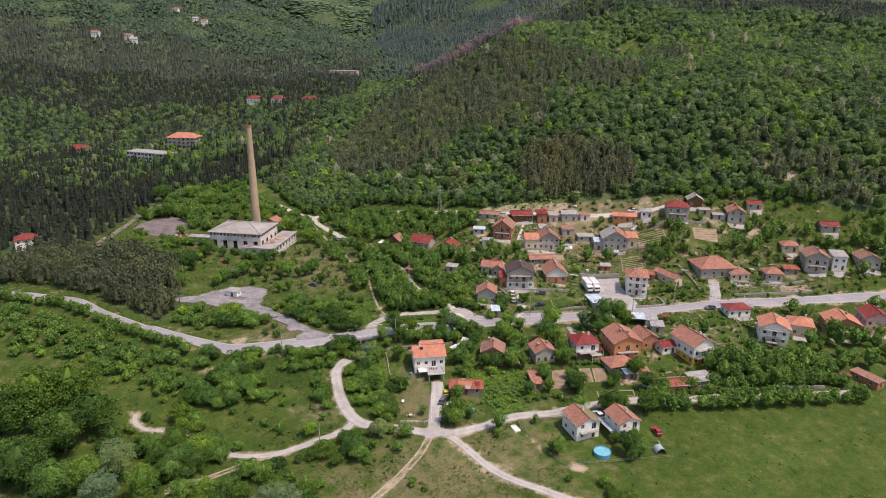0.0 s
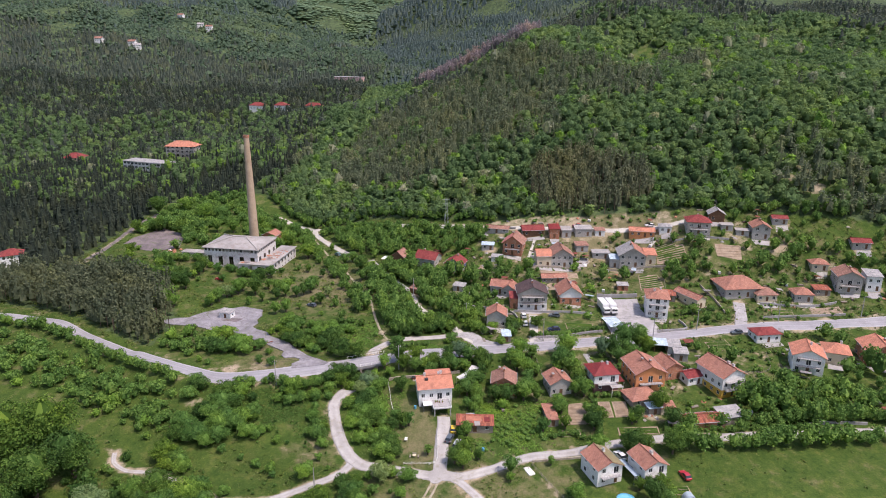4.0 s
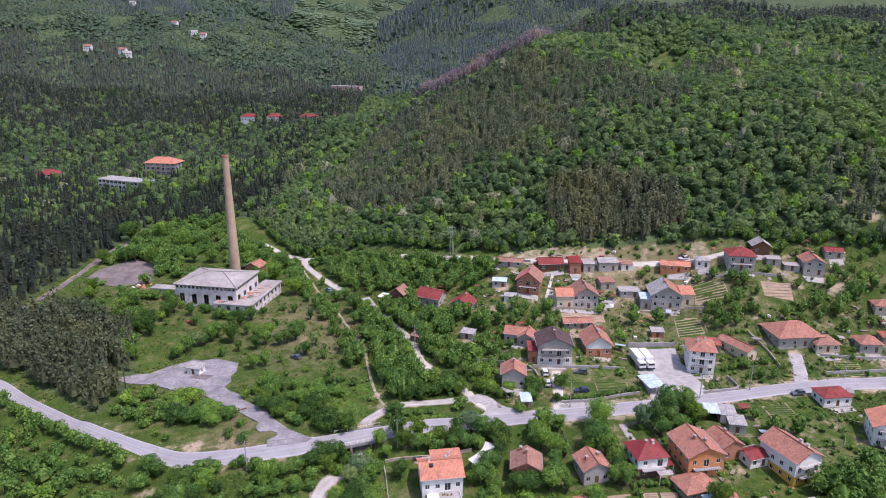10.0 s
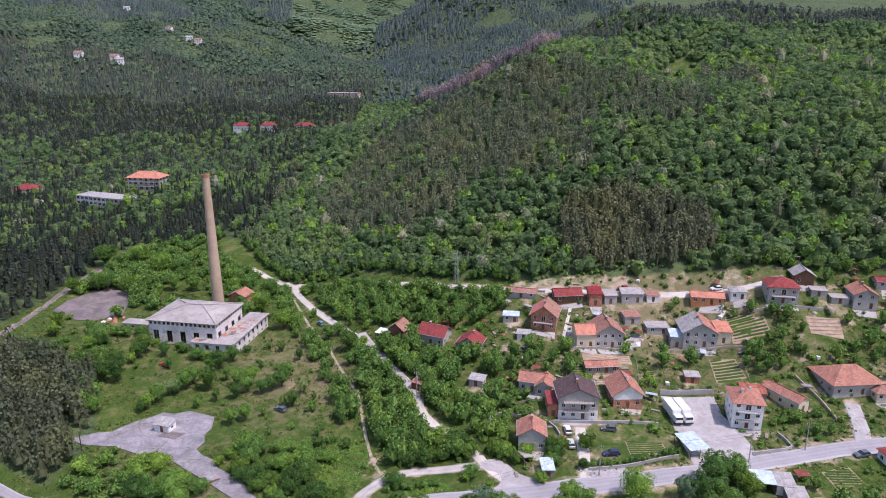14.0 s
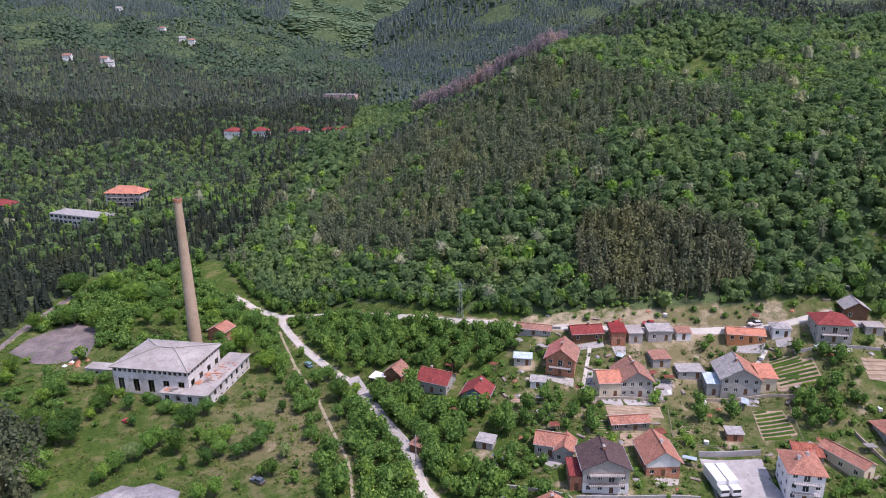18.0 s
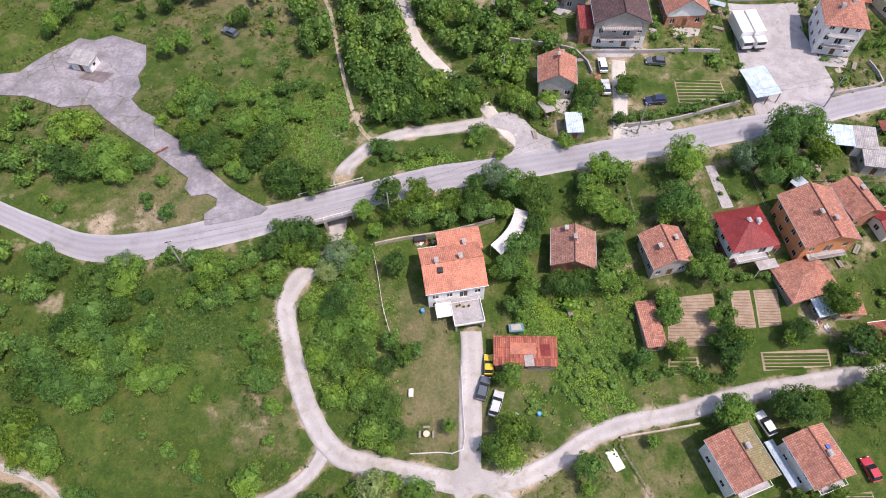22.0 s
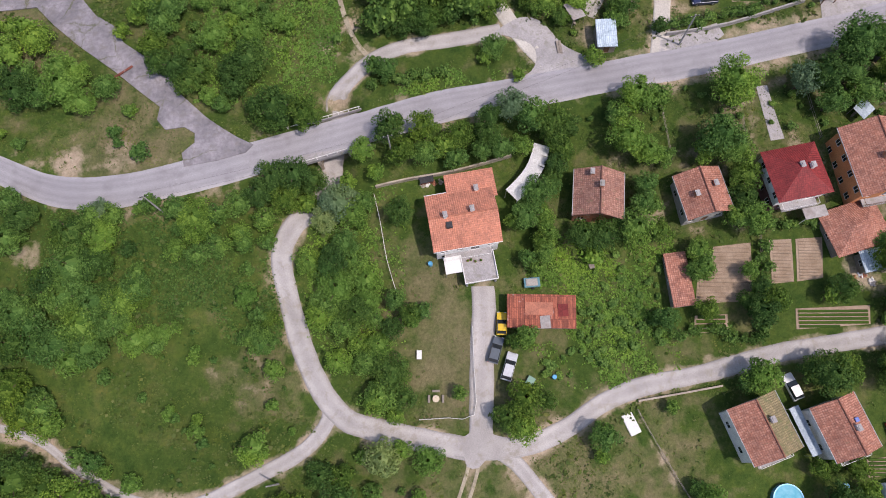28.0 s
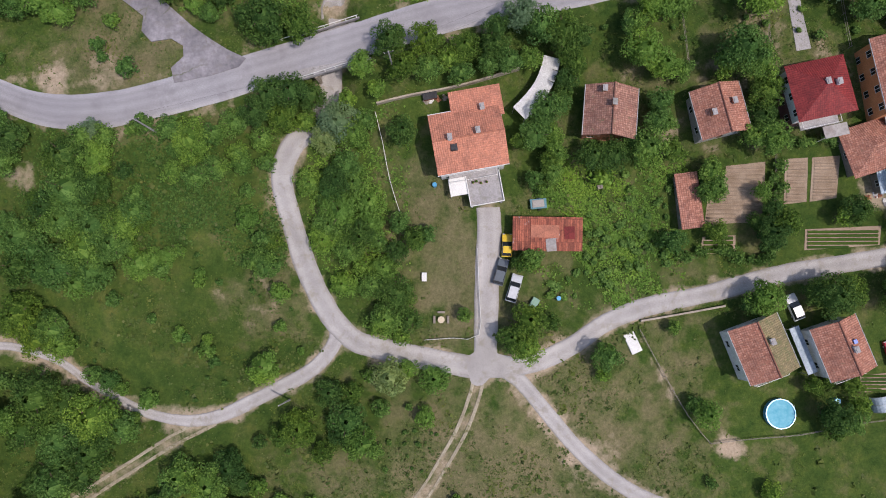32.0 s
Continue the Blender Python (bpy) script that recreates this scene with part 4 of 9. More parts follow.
    for k in range(balcony):
        zz = (k + 1) * tall
        bl = part("balcony", boxes((-a * 0.75, -b - 1.3, zz - 0.16, a * 0.75, -b - 0.003, zz)), CONCRETE, ob, "concrete balcony slab")
        rail = [(-a * 0.75, -b - 1.3, zz + 0.86, a * 0.75, -b - 1.24, zz + 0.92), (-a * 0.75, -b - 1.3, zz + 0.86, -a * 0.75 + 0.06, -b - 0.003, zz + 0.92), (a * 0.75 - 0.06, -b - 1.3, zz + 0.86, a * 0.75, -b - 0.003, zz + 0.92)]
        n = max(4, int(w * 0.75 / 0.45))
        for q in range(n + 1):
            xx = -a * 0.75 + 0.02 + (a * 1.5 - 0.08) * q / n
            rail.append((xx, -b - 1.285, zz, xx + 0.035, -b - 1.25, zz + 0.88))
        part("railing", boxes(*rail), TRIM if wall is WHITE else WOOD, bl)
    return ob


def open_shed(name, label, x, y, w, d, rot, tall, tiles, rise=0.5, roof="shed", post=WOOD, category="shed", walls=None, group=""):
    """A roof on posts, with boards on three sides where it has any."""
    z = at(x, y)
    ob = thing(name, x, y, z, rot, label, category, group)
    a, b = w / 2 - 0.15, d / 2 - 0.15
    rf = part("roof", roof_mesh(w - 0.4, d - 0.4, roof, rise, 0.25, 0.06), tiles, ob)
    rf.location = (0, 0, tall)
    m = pose(x, y, 0, 0, 0, rot)
    for px in (-a, 0, a) if w > 5 else (-a, a):
        for py in (-b, b):
            g = m @ Vector((px, py, 0))
            hh = tall + (rise if (roof == "shed" and py > 0) else 0) - 0.03
            part("post", boxes((px - 0.07, py - 0.07, at(g.x, g.y) - z - 0.3, px + 0.07, py + 0.07, hh)), post, ob)
    if walls:
        low = min(at(*(m @ Vector((sx * a, sy * b, 0))).xy) for sx in (-1, 1) for sy in (-1, 1)) - z - 0.2
        part("wall", boxes((-a, b - 0.06, low, a, b + 0.06, tall - 0.05), (-a - 0.06, -b, low, -a + 0.06, b - 0.06, tall - 0.1), (a - 0.06, -b, low, a + 0.06, b - 0.06, tall - 0.1)), walls, ob)
    return ob


house("house", "white three-storey house with orange tiled roof and terrace", -6.6, 31.0, 10.0, 8.6, 10, 2.4, "x", 2.0, WHITE, TILE_NEW, 0.5, 4, 2, ((-0.28, 0.02), (0.15, 0.06)), 1, z=2.6)
house("house", "low brick house with weathered clay roof", 15.2, 35.4, 7.2, 7.0, -5, 1.5, "y", 1.9, BRICK, TILE_OLD, 0.5, 3, 2, ((-0.2, 0.42), (0.0, 0.1)))
house("house", "grey rendered cottage with clay tiled roof", 31.8, 35.4, 6.8, 6.8, 13, 1.5, "y", 1.8, GREY, TILE, 0.5, 3, 2, ((-0.25, -0.05), (0.25, 0.1)))
house("house", "white house with bright red hipped roof and purple ground floor", 46.0, 38.1, 8.0, 7.8, 12, 2.1, "hip", 2.0, WHITE, TILE_RED, 0.5, 2, 3, ((0.0, 0.05), (0.2, 0.0)), 1, lower=surface("dark_purple_brick", (0.13, 0.06, 0.06), (0.2, 0.1, 0.1), 1.0, 9.0))
house("house", "two-storey house with clay roof, half of it mossy", 38.5, -0.8, 7.3, 8.0, 21, 1.85, "y", 1.7, WHITE, TILE, 0.45, 2, 2, ((0.12, 0.12),), 1)
house("house", "two-storey white house with clay tiled roof", 50.4, -0.6, 6.6, 7.6, 20, 1.85, "y", 1.7, WHITE, TILE, 0.45, 2, 2, ((0.1, -0.05),), 1)
house("house", "large orange house with terracotta gable roof", 59.6, 40.6, 9.6, 11.0, 10, 2.2, "y", 2.3, ORANGE, TILE, 0.5, 3, 4, ((-0.1, -0.05), (0.1, -0.2)), 1, lower=ORANGE)
house("house", "small red house with clay tiled roof", 69.0, 46.0, 6.0, 7.5, 18, 1.5, "y", 1.7, BRICK, TILE, 0.4, 2, 2, ((0.1, 0.1),))
house("house", "yellow and white house with terracotta gable roof", 84.0, 40.5, 8.6, 11.5, 22, 2.6, "y", 2.3, WHITE, TILE, 0.6, 3, 4, ((0.2, -0.1), (0.15, -0.3)), 2, lower=YELLOW)
house("house", "white house with orange gable roof and balconies", 118.2, 54.8, 9.5, 9.0, -18, 2.3, "y", 2.2, WHITE, TILE_NEW, 0.6, 3, 3, ((0.1, 0.1),), 2)
house("house", "low cream house with orange tiled roof", 131.0, 60.5, 8.0, 8.0, -20, 1.6, "hip", 2.0, CREAM, TILE_NEW, 0.5, 2, 2)
house("house", "brick house with orange tiled gable roof", 146.0, 61.0, 11.0, 9.5, -10, 2.0, "y", 2.4, BRICK, TILE_NEW, 0.6, 3, 3, ((0.15, 0.1),), 1)
house("house", "pink rendered house with dull crimson roof", 159.5, 63.5, 8.5, 9.0, -8, 2.4, "y", 2.0, PINK, TILE_CRIM, 0.5, 3, 3)
house("house", "small grey house with clay hipped roof", 15.0, 75.3, 7.0, 6.8, -4, 1.7, "y", 2.0, GREY, TILE, 0.5, 3, 2, ((0.0, 0.2),))
house("house", "three-storey house with dark brown gable roof and balconies", 29.2, 90.5, 11.0, 9.0, 0, 2.5, "y", 2.6, GREY, TILE_DARK, 0.6, 4, 3, ((0.0, -0.05),), 2, lower=WHITE)
house("house", "white-gabled house with red clay roof", 44.6, 97.5, 8.4, 9.5, 3, 1.6, "y", 3.0, WHITE, TILE, 0.7, 3, 3, ((0.05, -0.1),), 0, lower=BRICK)
house("house", "tall white house with terracotta hipped roof", 77.6, 91.0, 8.0, 9.5, -10, 2.9, "hip", 2.0, WHITE, TILE, 0.6, 3, 3, ((-0.15, -0.1), (0.15, 0.1)), 2)
house("outbuilding", "long low outbuilding with clay tiled roof", 93.0, 98.5, 4.6, 12.0, 28, 1.3, "y", 1.2, CREAM, TILE, 0.4, 1, 3, (), category="shed")
house("outbuilding", "long low brown outbuilding with tiled roof", 40.6, 111.5, 10.4, 4.2, 6, 0.9, "x", 1.0, GREYWOOD, TILE, 0.4, 4, 1, (), category="shed")
house("house", "low cottage with spreading clay tiled roof", 18.5, 102.0, 8.0, 6.5, -16, 1.2, "x", 1.7, GREY, TILE, 0.4, 3, 1, ())
house("house_wing", "gabled front wing of the low cottage", 21.6, 99.6, 4.6, 6.5, -16, 1.25, "y", 1.6, GREY, TILE, 0.4, 2, 1, ())
house("shed", "crimson-roofed lean-to beside the brown house", 22.4, 90.0, 3.0, 6.5, 0, 1.5, "shed", 0.5, BRICK, TILE_CRIM, 0.3, 1, 2, (), category="shed")
house("house", "brick and timber house with steep red roof", 26.2, 137.5, 8.6, 9.0, -16, 2.0, "y", 3.2, BRICK, TILE, 0.7, 3, 3, ((0.0, -0.2),), 1)
house("house", "broad grey house with terracotta cross roof", 45.5, 128.5, 9.5, 9.5, 3, 1.9, "y", 3.2, GREY, TILE_OLD, 0.7, 4, 3, ((0.0, 0.0),), 0)
house("house", "side wing with bright terracotta roof", 37.8, 127.0, 6.2, 8.0, 3, 1.7, "x", 1.9, CREAM, TILE_NEW, 0.4, 2, 2, ())
house("house", "large grey house with grey and orange roof", 77.0, 130.5, 11.0, 10.5, -6, 1.9, "y", 3.4, GREY, SLATE, 0.7, 4, 3, ((-0.05, 0.0),), 0)
house("house", "low orange house with bright tiled roof", 85.0, 146.0, 11.0, 5.2, -10, 1.0, "x", 1.1, ORANGE, TILE_NEW, 0.4, 4, 1, ())
house("house", "grey house with crimson tiled roof", 108.0, 140.5, 9.8, 8.5, -8, 2.2, "hip", 2.2, GREY, TILE_CRIM, 0.6, 3, 2, ((0.0, 0.1),), 1)
house("house", "timber house with grey sheet gable roof", 118.5, 147.5, 6.6, 6.0, -10, 1.3, "y", 2.0, WOOD, SLATE, 0.6, 2, 2, ())
house("house", "grey house with old clay roof", 134.5, 137.5, 7.4, 8.5, -10, 1.8, "y", 2.0, GREY, TILE, 0.5, 2, 2, ((0.0, 0.1),))
house("house", "small house with dull red roof", 145.0, 143.0, 6.4, 5.0, -8, 0.9, "x", 1.0, GREY, TILE_CRIM, 0.4, 2, 1, ())
house("house", "broad farmhouse with low terracotta hipped roof", 114.0, 105.5, 15.0, 11.5, 6, 1.5, "hip", 3.2, GREY, TILE, 0.9, 4, 3, ((0.1, 0.0),))
house("house", "low farm wing with hipped clay roof", 123.0, 101.0, 8.0, 6.5, 4, 1.1, "hip", 1.9, CREAM, TILE_OLD, 0.6, 3, 2, ())
house("house", "low timber house with red sheet roof", 35.4, 150.0, 9.6, 6.0, 6, 1.1, "x", 1.5, WOOD, TILE_CRIM, 0.6, 3, 2, ((0.1, 0.0),))
house("house", "narrow brick house with red sheet roof", 45.2, 148.0, 4.4, 5.4, 0, 1.6, "shed", 0.9, BRICK, TILE_RED, 0.4, 1, 2, ())
house("outbuilding", "pale shed with stained felt roof", 50.8, 148.7, 4.4, 4.8, 2, 1.2, "shed", 0.7, GREY, ROOF_GREY, 0.3, 1, 1, (), category="shed")
house("outbuilding", "wide shed with grey sheet roof", 58.8, 149.2, 7.6, 4.6, 0, 1.2, "shed", 0.8, GREY, SLATE, 0.3, 2, 1, (), category="shed")
house("outbuilding", "low shed with worn brown roof", 66.4, 149.0, 4.4, 4.0, -2, 0.9, "shed", 0.5, WHITE, TILE_OLD, 0.3, 1, 1, (), category="shed")
house("outbuilding", "long low shed with worn clay roof", 19.5, 154.6, 11.0, 4.6, -14, 0.8, "x", 0.9, GREY, TILE_OLD, 0.4, 3, 1, (), category="shed")
house("house", "blue-grey house with dark red roof", -0.2, 126.0, 7.6, 7.0, -18, 1.4, "y", 2.4, BLUE, TILE_CRIM, 0.7, 2, 2, ((0.1, 0.2),))
house("house", "grey house with orange tiled gable roof", -12.5, 136.0, 9.5, 7.5, -24, 1.4, "x", 2.3, GREY, TILE_NEW, 0.6, 3, 2, ((-0.2, 0.05),))
house("outbuilding", "brown timber barn with steep clay roof", -25.8, 145.0, 6.2, 6.0, -24, 1.0, "y", 2.4, WOOD, TILE_OLD, 0.4, 1, 1, (), category="barn")
open_shed("lean_to", "white sheet roof on posts beside the barn", -31.6, 143.6, 5.0, 4.2, -26, 2.2, TRIM, 0.3)
house("house", "two-tone house with clay roof on the eastern rise", 158.0, 106.5, 9.0, 9.0, -12, 2.4, "y", 2.2, GREY, TILE_OLD, 0.6, 3, 3, ((0.1, 0.1),), 1)
house("house", "white narrow house with pale front", 167.0, 105.0, 5.5, 7.0, -12, 2.2, "shed", 0.8, WHITE, SLATE, 0.4, 2, 2, ())
house("house", "grey house with brown tiled gable roof", 179.5, 105.5, 8.6, 8.0, -6, 1.5, "y", 2.0, GREY, TILE_OLD, 0.5, 3, 2, ())
house("house", "low house with brick-red tiled roof", 138.2, 101.5, 7.0, 6.5, -4, 1.2, "hip", 1.8, GREY, TILE, 0.5, 2, 2, ())
house("house", "flat red-roofed roadside house", 112.0, 73.0, 9.0, 6.0, 8, 1.2, "hip", 1.2, WHITE, TILE_CRIM, 0.5, 3, 2, ())
house("house", "small cottage with orange roof among trees", 152.0, 118.0, 6.6, 5.5, -8, 1.1, "hip", 1.4, CREAM, TILE, 0.5, 2, 1, ())
house("house", "cottage with red roof at the wood's edge", 172.5, 126.0, 7.4, 5.0, -8, 1.0, "x", 1.2, GREY, TILE_CRIM, 0.5, 2, 1, ())
house("house", "red-roofed white house beyond the pines", -201.0, 132.5, 9.0, 7.5, 30, 2.0, "hip", 2.0, WHITE, TILE_CRIM, 0.5, 3, 2, ())


# ---- the derelict factory ----
broken = random.Random(3)


def windows_on(ob, p, u, holes, frame=GREYWOOD):
    for s, zz, ww, hh in holes:
        fr, pn = opening_mesh(ww, hh, "window")
        f = piece("window", fr, frame, ob)
        f.matrix_local = Matrix.Translation(Vector(p) + Vector(u) * s + Vector((0, 0, zz))) @ Matrix.Rotation(math.atan2(u[1], u[0]), 4, "Z")
        if broken.random() < 0.3:
            piece("pane", pn, GLASS, f)


def block(ob, x0, y0, x1, y1, z0, z1, rows, material, sides="fblr", name="wall"):
    """A walled block whose sides carry rows of openings: (sill, width, height, count)."""
    bm = bmesh.new()
    for key, p, u, ln in (("f", (x0, y0, 0), (1, 0, 0), x1 - x0), ("r", (x1, y0, 0), (0, 1, 0), y1 - y0), ("b", (x1, y1, 0), (-1, 0, 0), x1 - x0), ("l", (x0, y1, 0), (0, -1, 0), y1 - y0)):
        holes = []
        if key in sides:
            for sill, w, h, gap in rows:
                n = max(1, int((ln - 0.8) / gap))
                holes += [(ln * (k + 0.5) / n - w / 2, sill, w, h) for k in range(n)]
        facade(bm, p, u, ln, z0, z1, holes, 0.3)
        windows_on(ob, p, u, holes)
    return part(name, bm, material, ob)


fz = 8.0
factory = thing("factory", -101.2, 146.8, fz, -9, "derelict white concrete factory hall with low annexes", "factory")
block(factory, -13, -10, 13, 10, -1.5, 9.5, [(1.2, 2.1, 4.4, 4.6), (7.75, 1.05, 1.25, 1.65)], RUIN)
hr = part("roof", roof_mesh(26, 20, "hip", 2.5, 0.7, 0.3), ROOF_GREY, factory, "sagging pale concrete roof with broken corner")
hr.location = (0, 0, 9.62)
for k in range(5):
    q = part("roof_patch", boxes((-11.5 + k * 1.7, -8.6 + 0.5 * (k % 3), 0, -10.3 + k * 1.9, -7.0 + 0.7 * (k % 2), 0.08), bevel=0.02), GREY if k % 2 else CONCRETE, hr, "torn roofing felt")
    q.location, q.rotation_euler = (0, 0, 0.32 + 0.04 * k), (radians(7.5), 0, radians(9 * k))
for ex in (-1, 1):
    for ey in (-1, 1):
        part("hip_cap", tubes(((ex * 13.5, ey * 10.5, 0.08), (ex * 3.0, 0, 2.72), 0.2, 0.2), n=6), GREY, hr, "grey cement hip joint")
part("ridge_cap", tubes(((-3.0, 0, 2.72), (3.0, 0, 2.72), 0.2, 0.2), n=6), GREY, hr, "grey cement ridge joint")
block(factory, 13.02, -13.5, 20.6, 15.5, -2.0, 3.6, [(-0.9, 1.2, 0.7, 3.2), (1.1, 1.4, 1.7, 3.2)], RUIN, "fr", "annex_wall")
block(factory, 5.4, -13.5, 13.0, -10.02, -2.0, 3.6, [(-0.9, 1.2, 0.7, 2.6), (1.1, 1.4, 1.7, 2.6)], RUIN, "fl", "annex_wall")
part("annex_roof", boxes((13.12, -14.1, 3.6, 21.2, 16.0, 3.85), bevel=0.04), ROOF_GREY, factory, "stained flat annex roof")
part("annex_roof", boxes((4.9, -14.1, 3.6, 13.1, -10.1, 3.84), bevel=0.04), ROOF_GREY, factory, "stained flat annex roof")
for k in range(7):
    q = part("roof_patch", boxes((-1.1 - 0.2 * (k % 3), -0.8, 0, 1.2, 0.9 + 0.3 * (k % 2), 0.06)), (BRICK, SLABBED, GREY)[k % 3], factory, "torn roofing on the annex")
    q.location, q.rotation_euler = (7.0 + 1.9 * (k % 3) + (7.4 if k > 2 else 0), -12.2 + (1.9 * k if k > 2 else 0), 3.88 + 0.012 * k), (0, 0, radians(23 * k))
part("roof_rubble", boxes(*[(14.2 + (k * 1.7) % 5.6, -6 + (k * 3.1) % 14, 3.85, 14.7 + (k * 1.7) % 5.6 + 0.5 * (k % 3), -5.6 + (k * 3.1) % 14 + 0.4 * (k % 2), 3.92 + 0.03 * (k % 4)) for k in range(22)]), BRICK, factory, "scattered broken brick on the roof")
block(factory, -29.0, -2.5, -13.05, 1.5, 0.9, 3.7, [(1.9, 1.0, 1.1, 2.4)], RUIN, "fl", "wing_wall")
part("wing_roof", boxes((-29.4, -2.9, 3.7, -13.1, 1.9, 3.95), bevel=0.04), ROOF_GREY, factory)
for k in range(5):
    part("column", boxes((-28.6 + 3.6 * k, -2.3, -3.5, -28.2 + 3.6 * k, -1.9, 0.95), (-28.6 + 3.6 * k, 0.9, -3.5, -28.2 + 3.6 * k, 1.3, 0.95)), RUIN, factory)

stack = thing("factory_chimney", -103.0, 174.5, at(-103, 174.5), 0, "tall tapering pale brick factory chimney", "chimney")
top = 63.6 - at(-103, 174.5)
rings, segs = 26, 20
bm = bmesh.new()
loops = []
for k in range(rings + 1):
    t = k / rings
    r = 2.45 - 1.15 * t
    loops.append([bm.verts.new((r * math.cos(a), r * math.sin(a), -1 + (top + 1) * t)) for a in (math.tau * j / segs for j in range(segs))])
for a, b in zip(loops, loops[1:]):
    for j in range(segs):
        bm.faces.new((a[j], a[(j + 1) % segs], b[(j + 1) % segs], b[j]))
for f in bm.faces:
    f.smooth = True
part("shaft", bm, CHIMNEY, stack)
part("crown", tubes(((0, 0, top - 1.2), (0, 0, top), 1.48, 1.52), n=20), BRICK, stack, "projecting darker brick crown")
# The crown is closed on top; a dark disc marks the flue opening.
part("flue", tubes(((0, 0, top), (0, 0, top + 0.02), 1.05, 1.05), n=16), IRON, stack, "sooty flue mouth")
house("house", "small orange brick house behind the factory chimney", -96.5, 184.0, 7.5, 6.5, -18, 1.6, "y", 1.8, BRICK, TILE, 0.5, 2, 2, ())
house("hut", "small white hut with flat grey roof in the yard", -87.6, 84.2, 4.6, 3.4, -14, 0.9, "shed", 0.35, WHITE, SLATE, 0.4, 1, 1, (), category="hut", door=True, win=(0.9, 0.8))
house("sanatorium", "four-storey building with bright orange hipped roof in the trees", -197.0, 327.0, 21.0, 11.0, -6, 4.0, "hip", 3.0, GREY, TILE_NEW, 0.9, 6, 3, ((-0.3, 0), (-0.1, 0), (0.1, 0), (0.3, 0)), 3, category="building", win=(1.9, 1.5))
house("sanatorium", "flat-roofed white concrete block in the firs", -212.0, 303.0, 36.0, 11.0, -20, 3.1, "flat", 0.2, RUIN, SLATE, 0.3, 11, 2, (), 0, category="building", win=(2.3, 1.6))
house("villa", "villa with red hipped roof among dark firs", -297.0, 362.0, 15.0, 11.0, 8, 1.9, "hip", 3.0, CREAM, TILE_CRIM, 0.6, 4, 3, (), 0)
for (vx, vy, vw, vl) in ((-212, 571, 15, "white villa with red hipped roof"), (-186, 569, 13, "low villa with long red roof"), (-156, 590, 19, "villa with red roof half hidden by trees"), (-126, 586, 15, "white villa with red roof and dormer"), (-110, 580, 12, "white villa with steep red roof")):
    house("villa", vl, vx, vy, vw, 10.0, -10, 1.6, "hip", 2.9, WHITE, TILE_CRIM, 0.6, 4, 3, ((0.1, 0.0),), z=at(vx, vy) + 0.4)
house("barracks", "long pale building with flat brown roof", -146.0, 776.0, 41.0, 12.0, -14, 1.8, "flat", 0.2, PINK, SLATE, 0.4, 10, 3, (), 0, category="building", z=at(-146, 776) + 3)
for (vx, vy, vr) in ((-662, 1324, 10), (-539, 1220, -8), (-484, 1170, 15), (-460, 1148, 0), (-501, 935, 20), (-512, 944, -5), (-552, 920, 0)):
    house("cottage", "pale cottage on the far wooded slope", vx, vy, 11, 9, vr, 1.8, "x", 2.6, WHITE, SLATE if vr > 5 else TILE_OLD, 0.6, 3, 2, (), group="far cottages", z=at(vx, vy) + 3.0)

# ---- bridge where the dirt road passes under ----
bridge = thing("road_bridge", -28.8, 45.6, float(height(-28.8, 45.6, True)) + 0.10, 16, "short concrete road bridge over the dirt road", "bridge", kind="structure")
slope = (float(height(-24.0, 47.0, True)) - float(height(-33.6, 44.3, True))) / 10.0
bridge.matrix_world = pose(-28.8, 45.6, float(height(-28.8, 45.6, True)) + 0.10, 0, -math.degrees(math.atan(slope)), 16)
part("deck", boxes((-5.5, -3.2, -0.95, 5.5, 3.2, -0.40), bevel=0.03), CONCRETE, bridge)
for sy in (-3.45, 3.33):
    part("parapet", boxes((-6.5, sy, -0.5, 6.5, sy + 0.14, 0.25)), CONCRETE, bridge)
    for k in range(8):
        part("rail_post", boxes((-6.2 + 1.75 * k, sy + 0.03, 0.25, -6.1 + 1.75 * k, sy + 0.11, 1.0)), TRIM, bridge)
    part("handrail", boxes((-6.4, sy + 0.035, 1.0, 6.4, sy + 0.105, 1.07)), TRIM, bridge)
for sx in (-2.9, 2.4):
    part("abutment", boxes((sx, -3.6, -3.6, sx + 0.5, 3.6, -0.55)), STONE, bridge)


# ---- round the white house ----
def lid(name, x, y, w, d, rot, material, label, z, thick=0.06, posts=2.3, category="canopy"):
    """A flat cover on four thin posts."""
    ob = thing(name, x, y, z, rot, label, category)
    part("cover", boxes((-w / 2, -d / 2, posts, w / 2, d / 2, posts + thick), bevel=0.02), material, ob)
    for sx in (-1, 1):
        for sy in (-1, 1):
            part("post", boxes((sx * (w / 2 - 0.12) - 0.04, sy * (d / 2 - 0.12) - 0.04, -0.4, sx * (w / 2 - 0.12) + 0.04, sy * (d / 2 - 0.12) + 0.04, posts)), GALV, ob)
    return ob


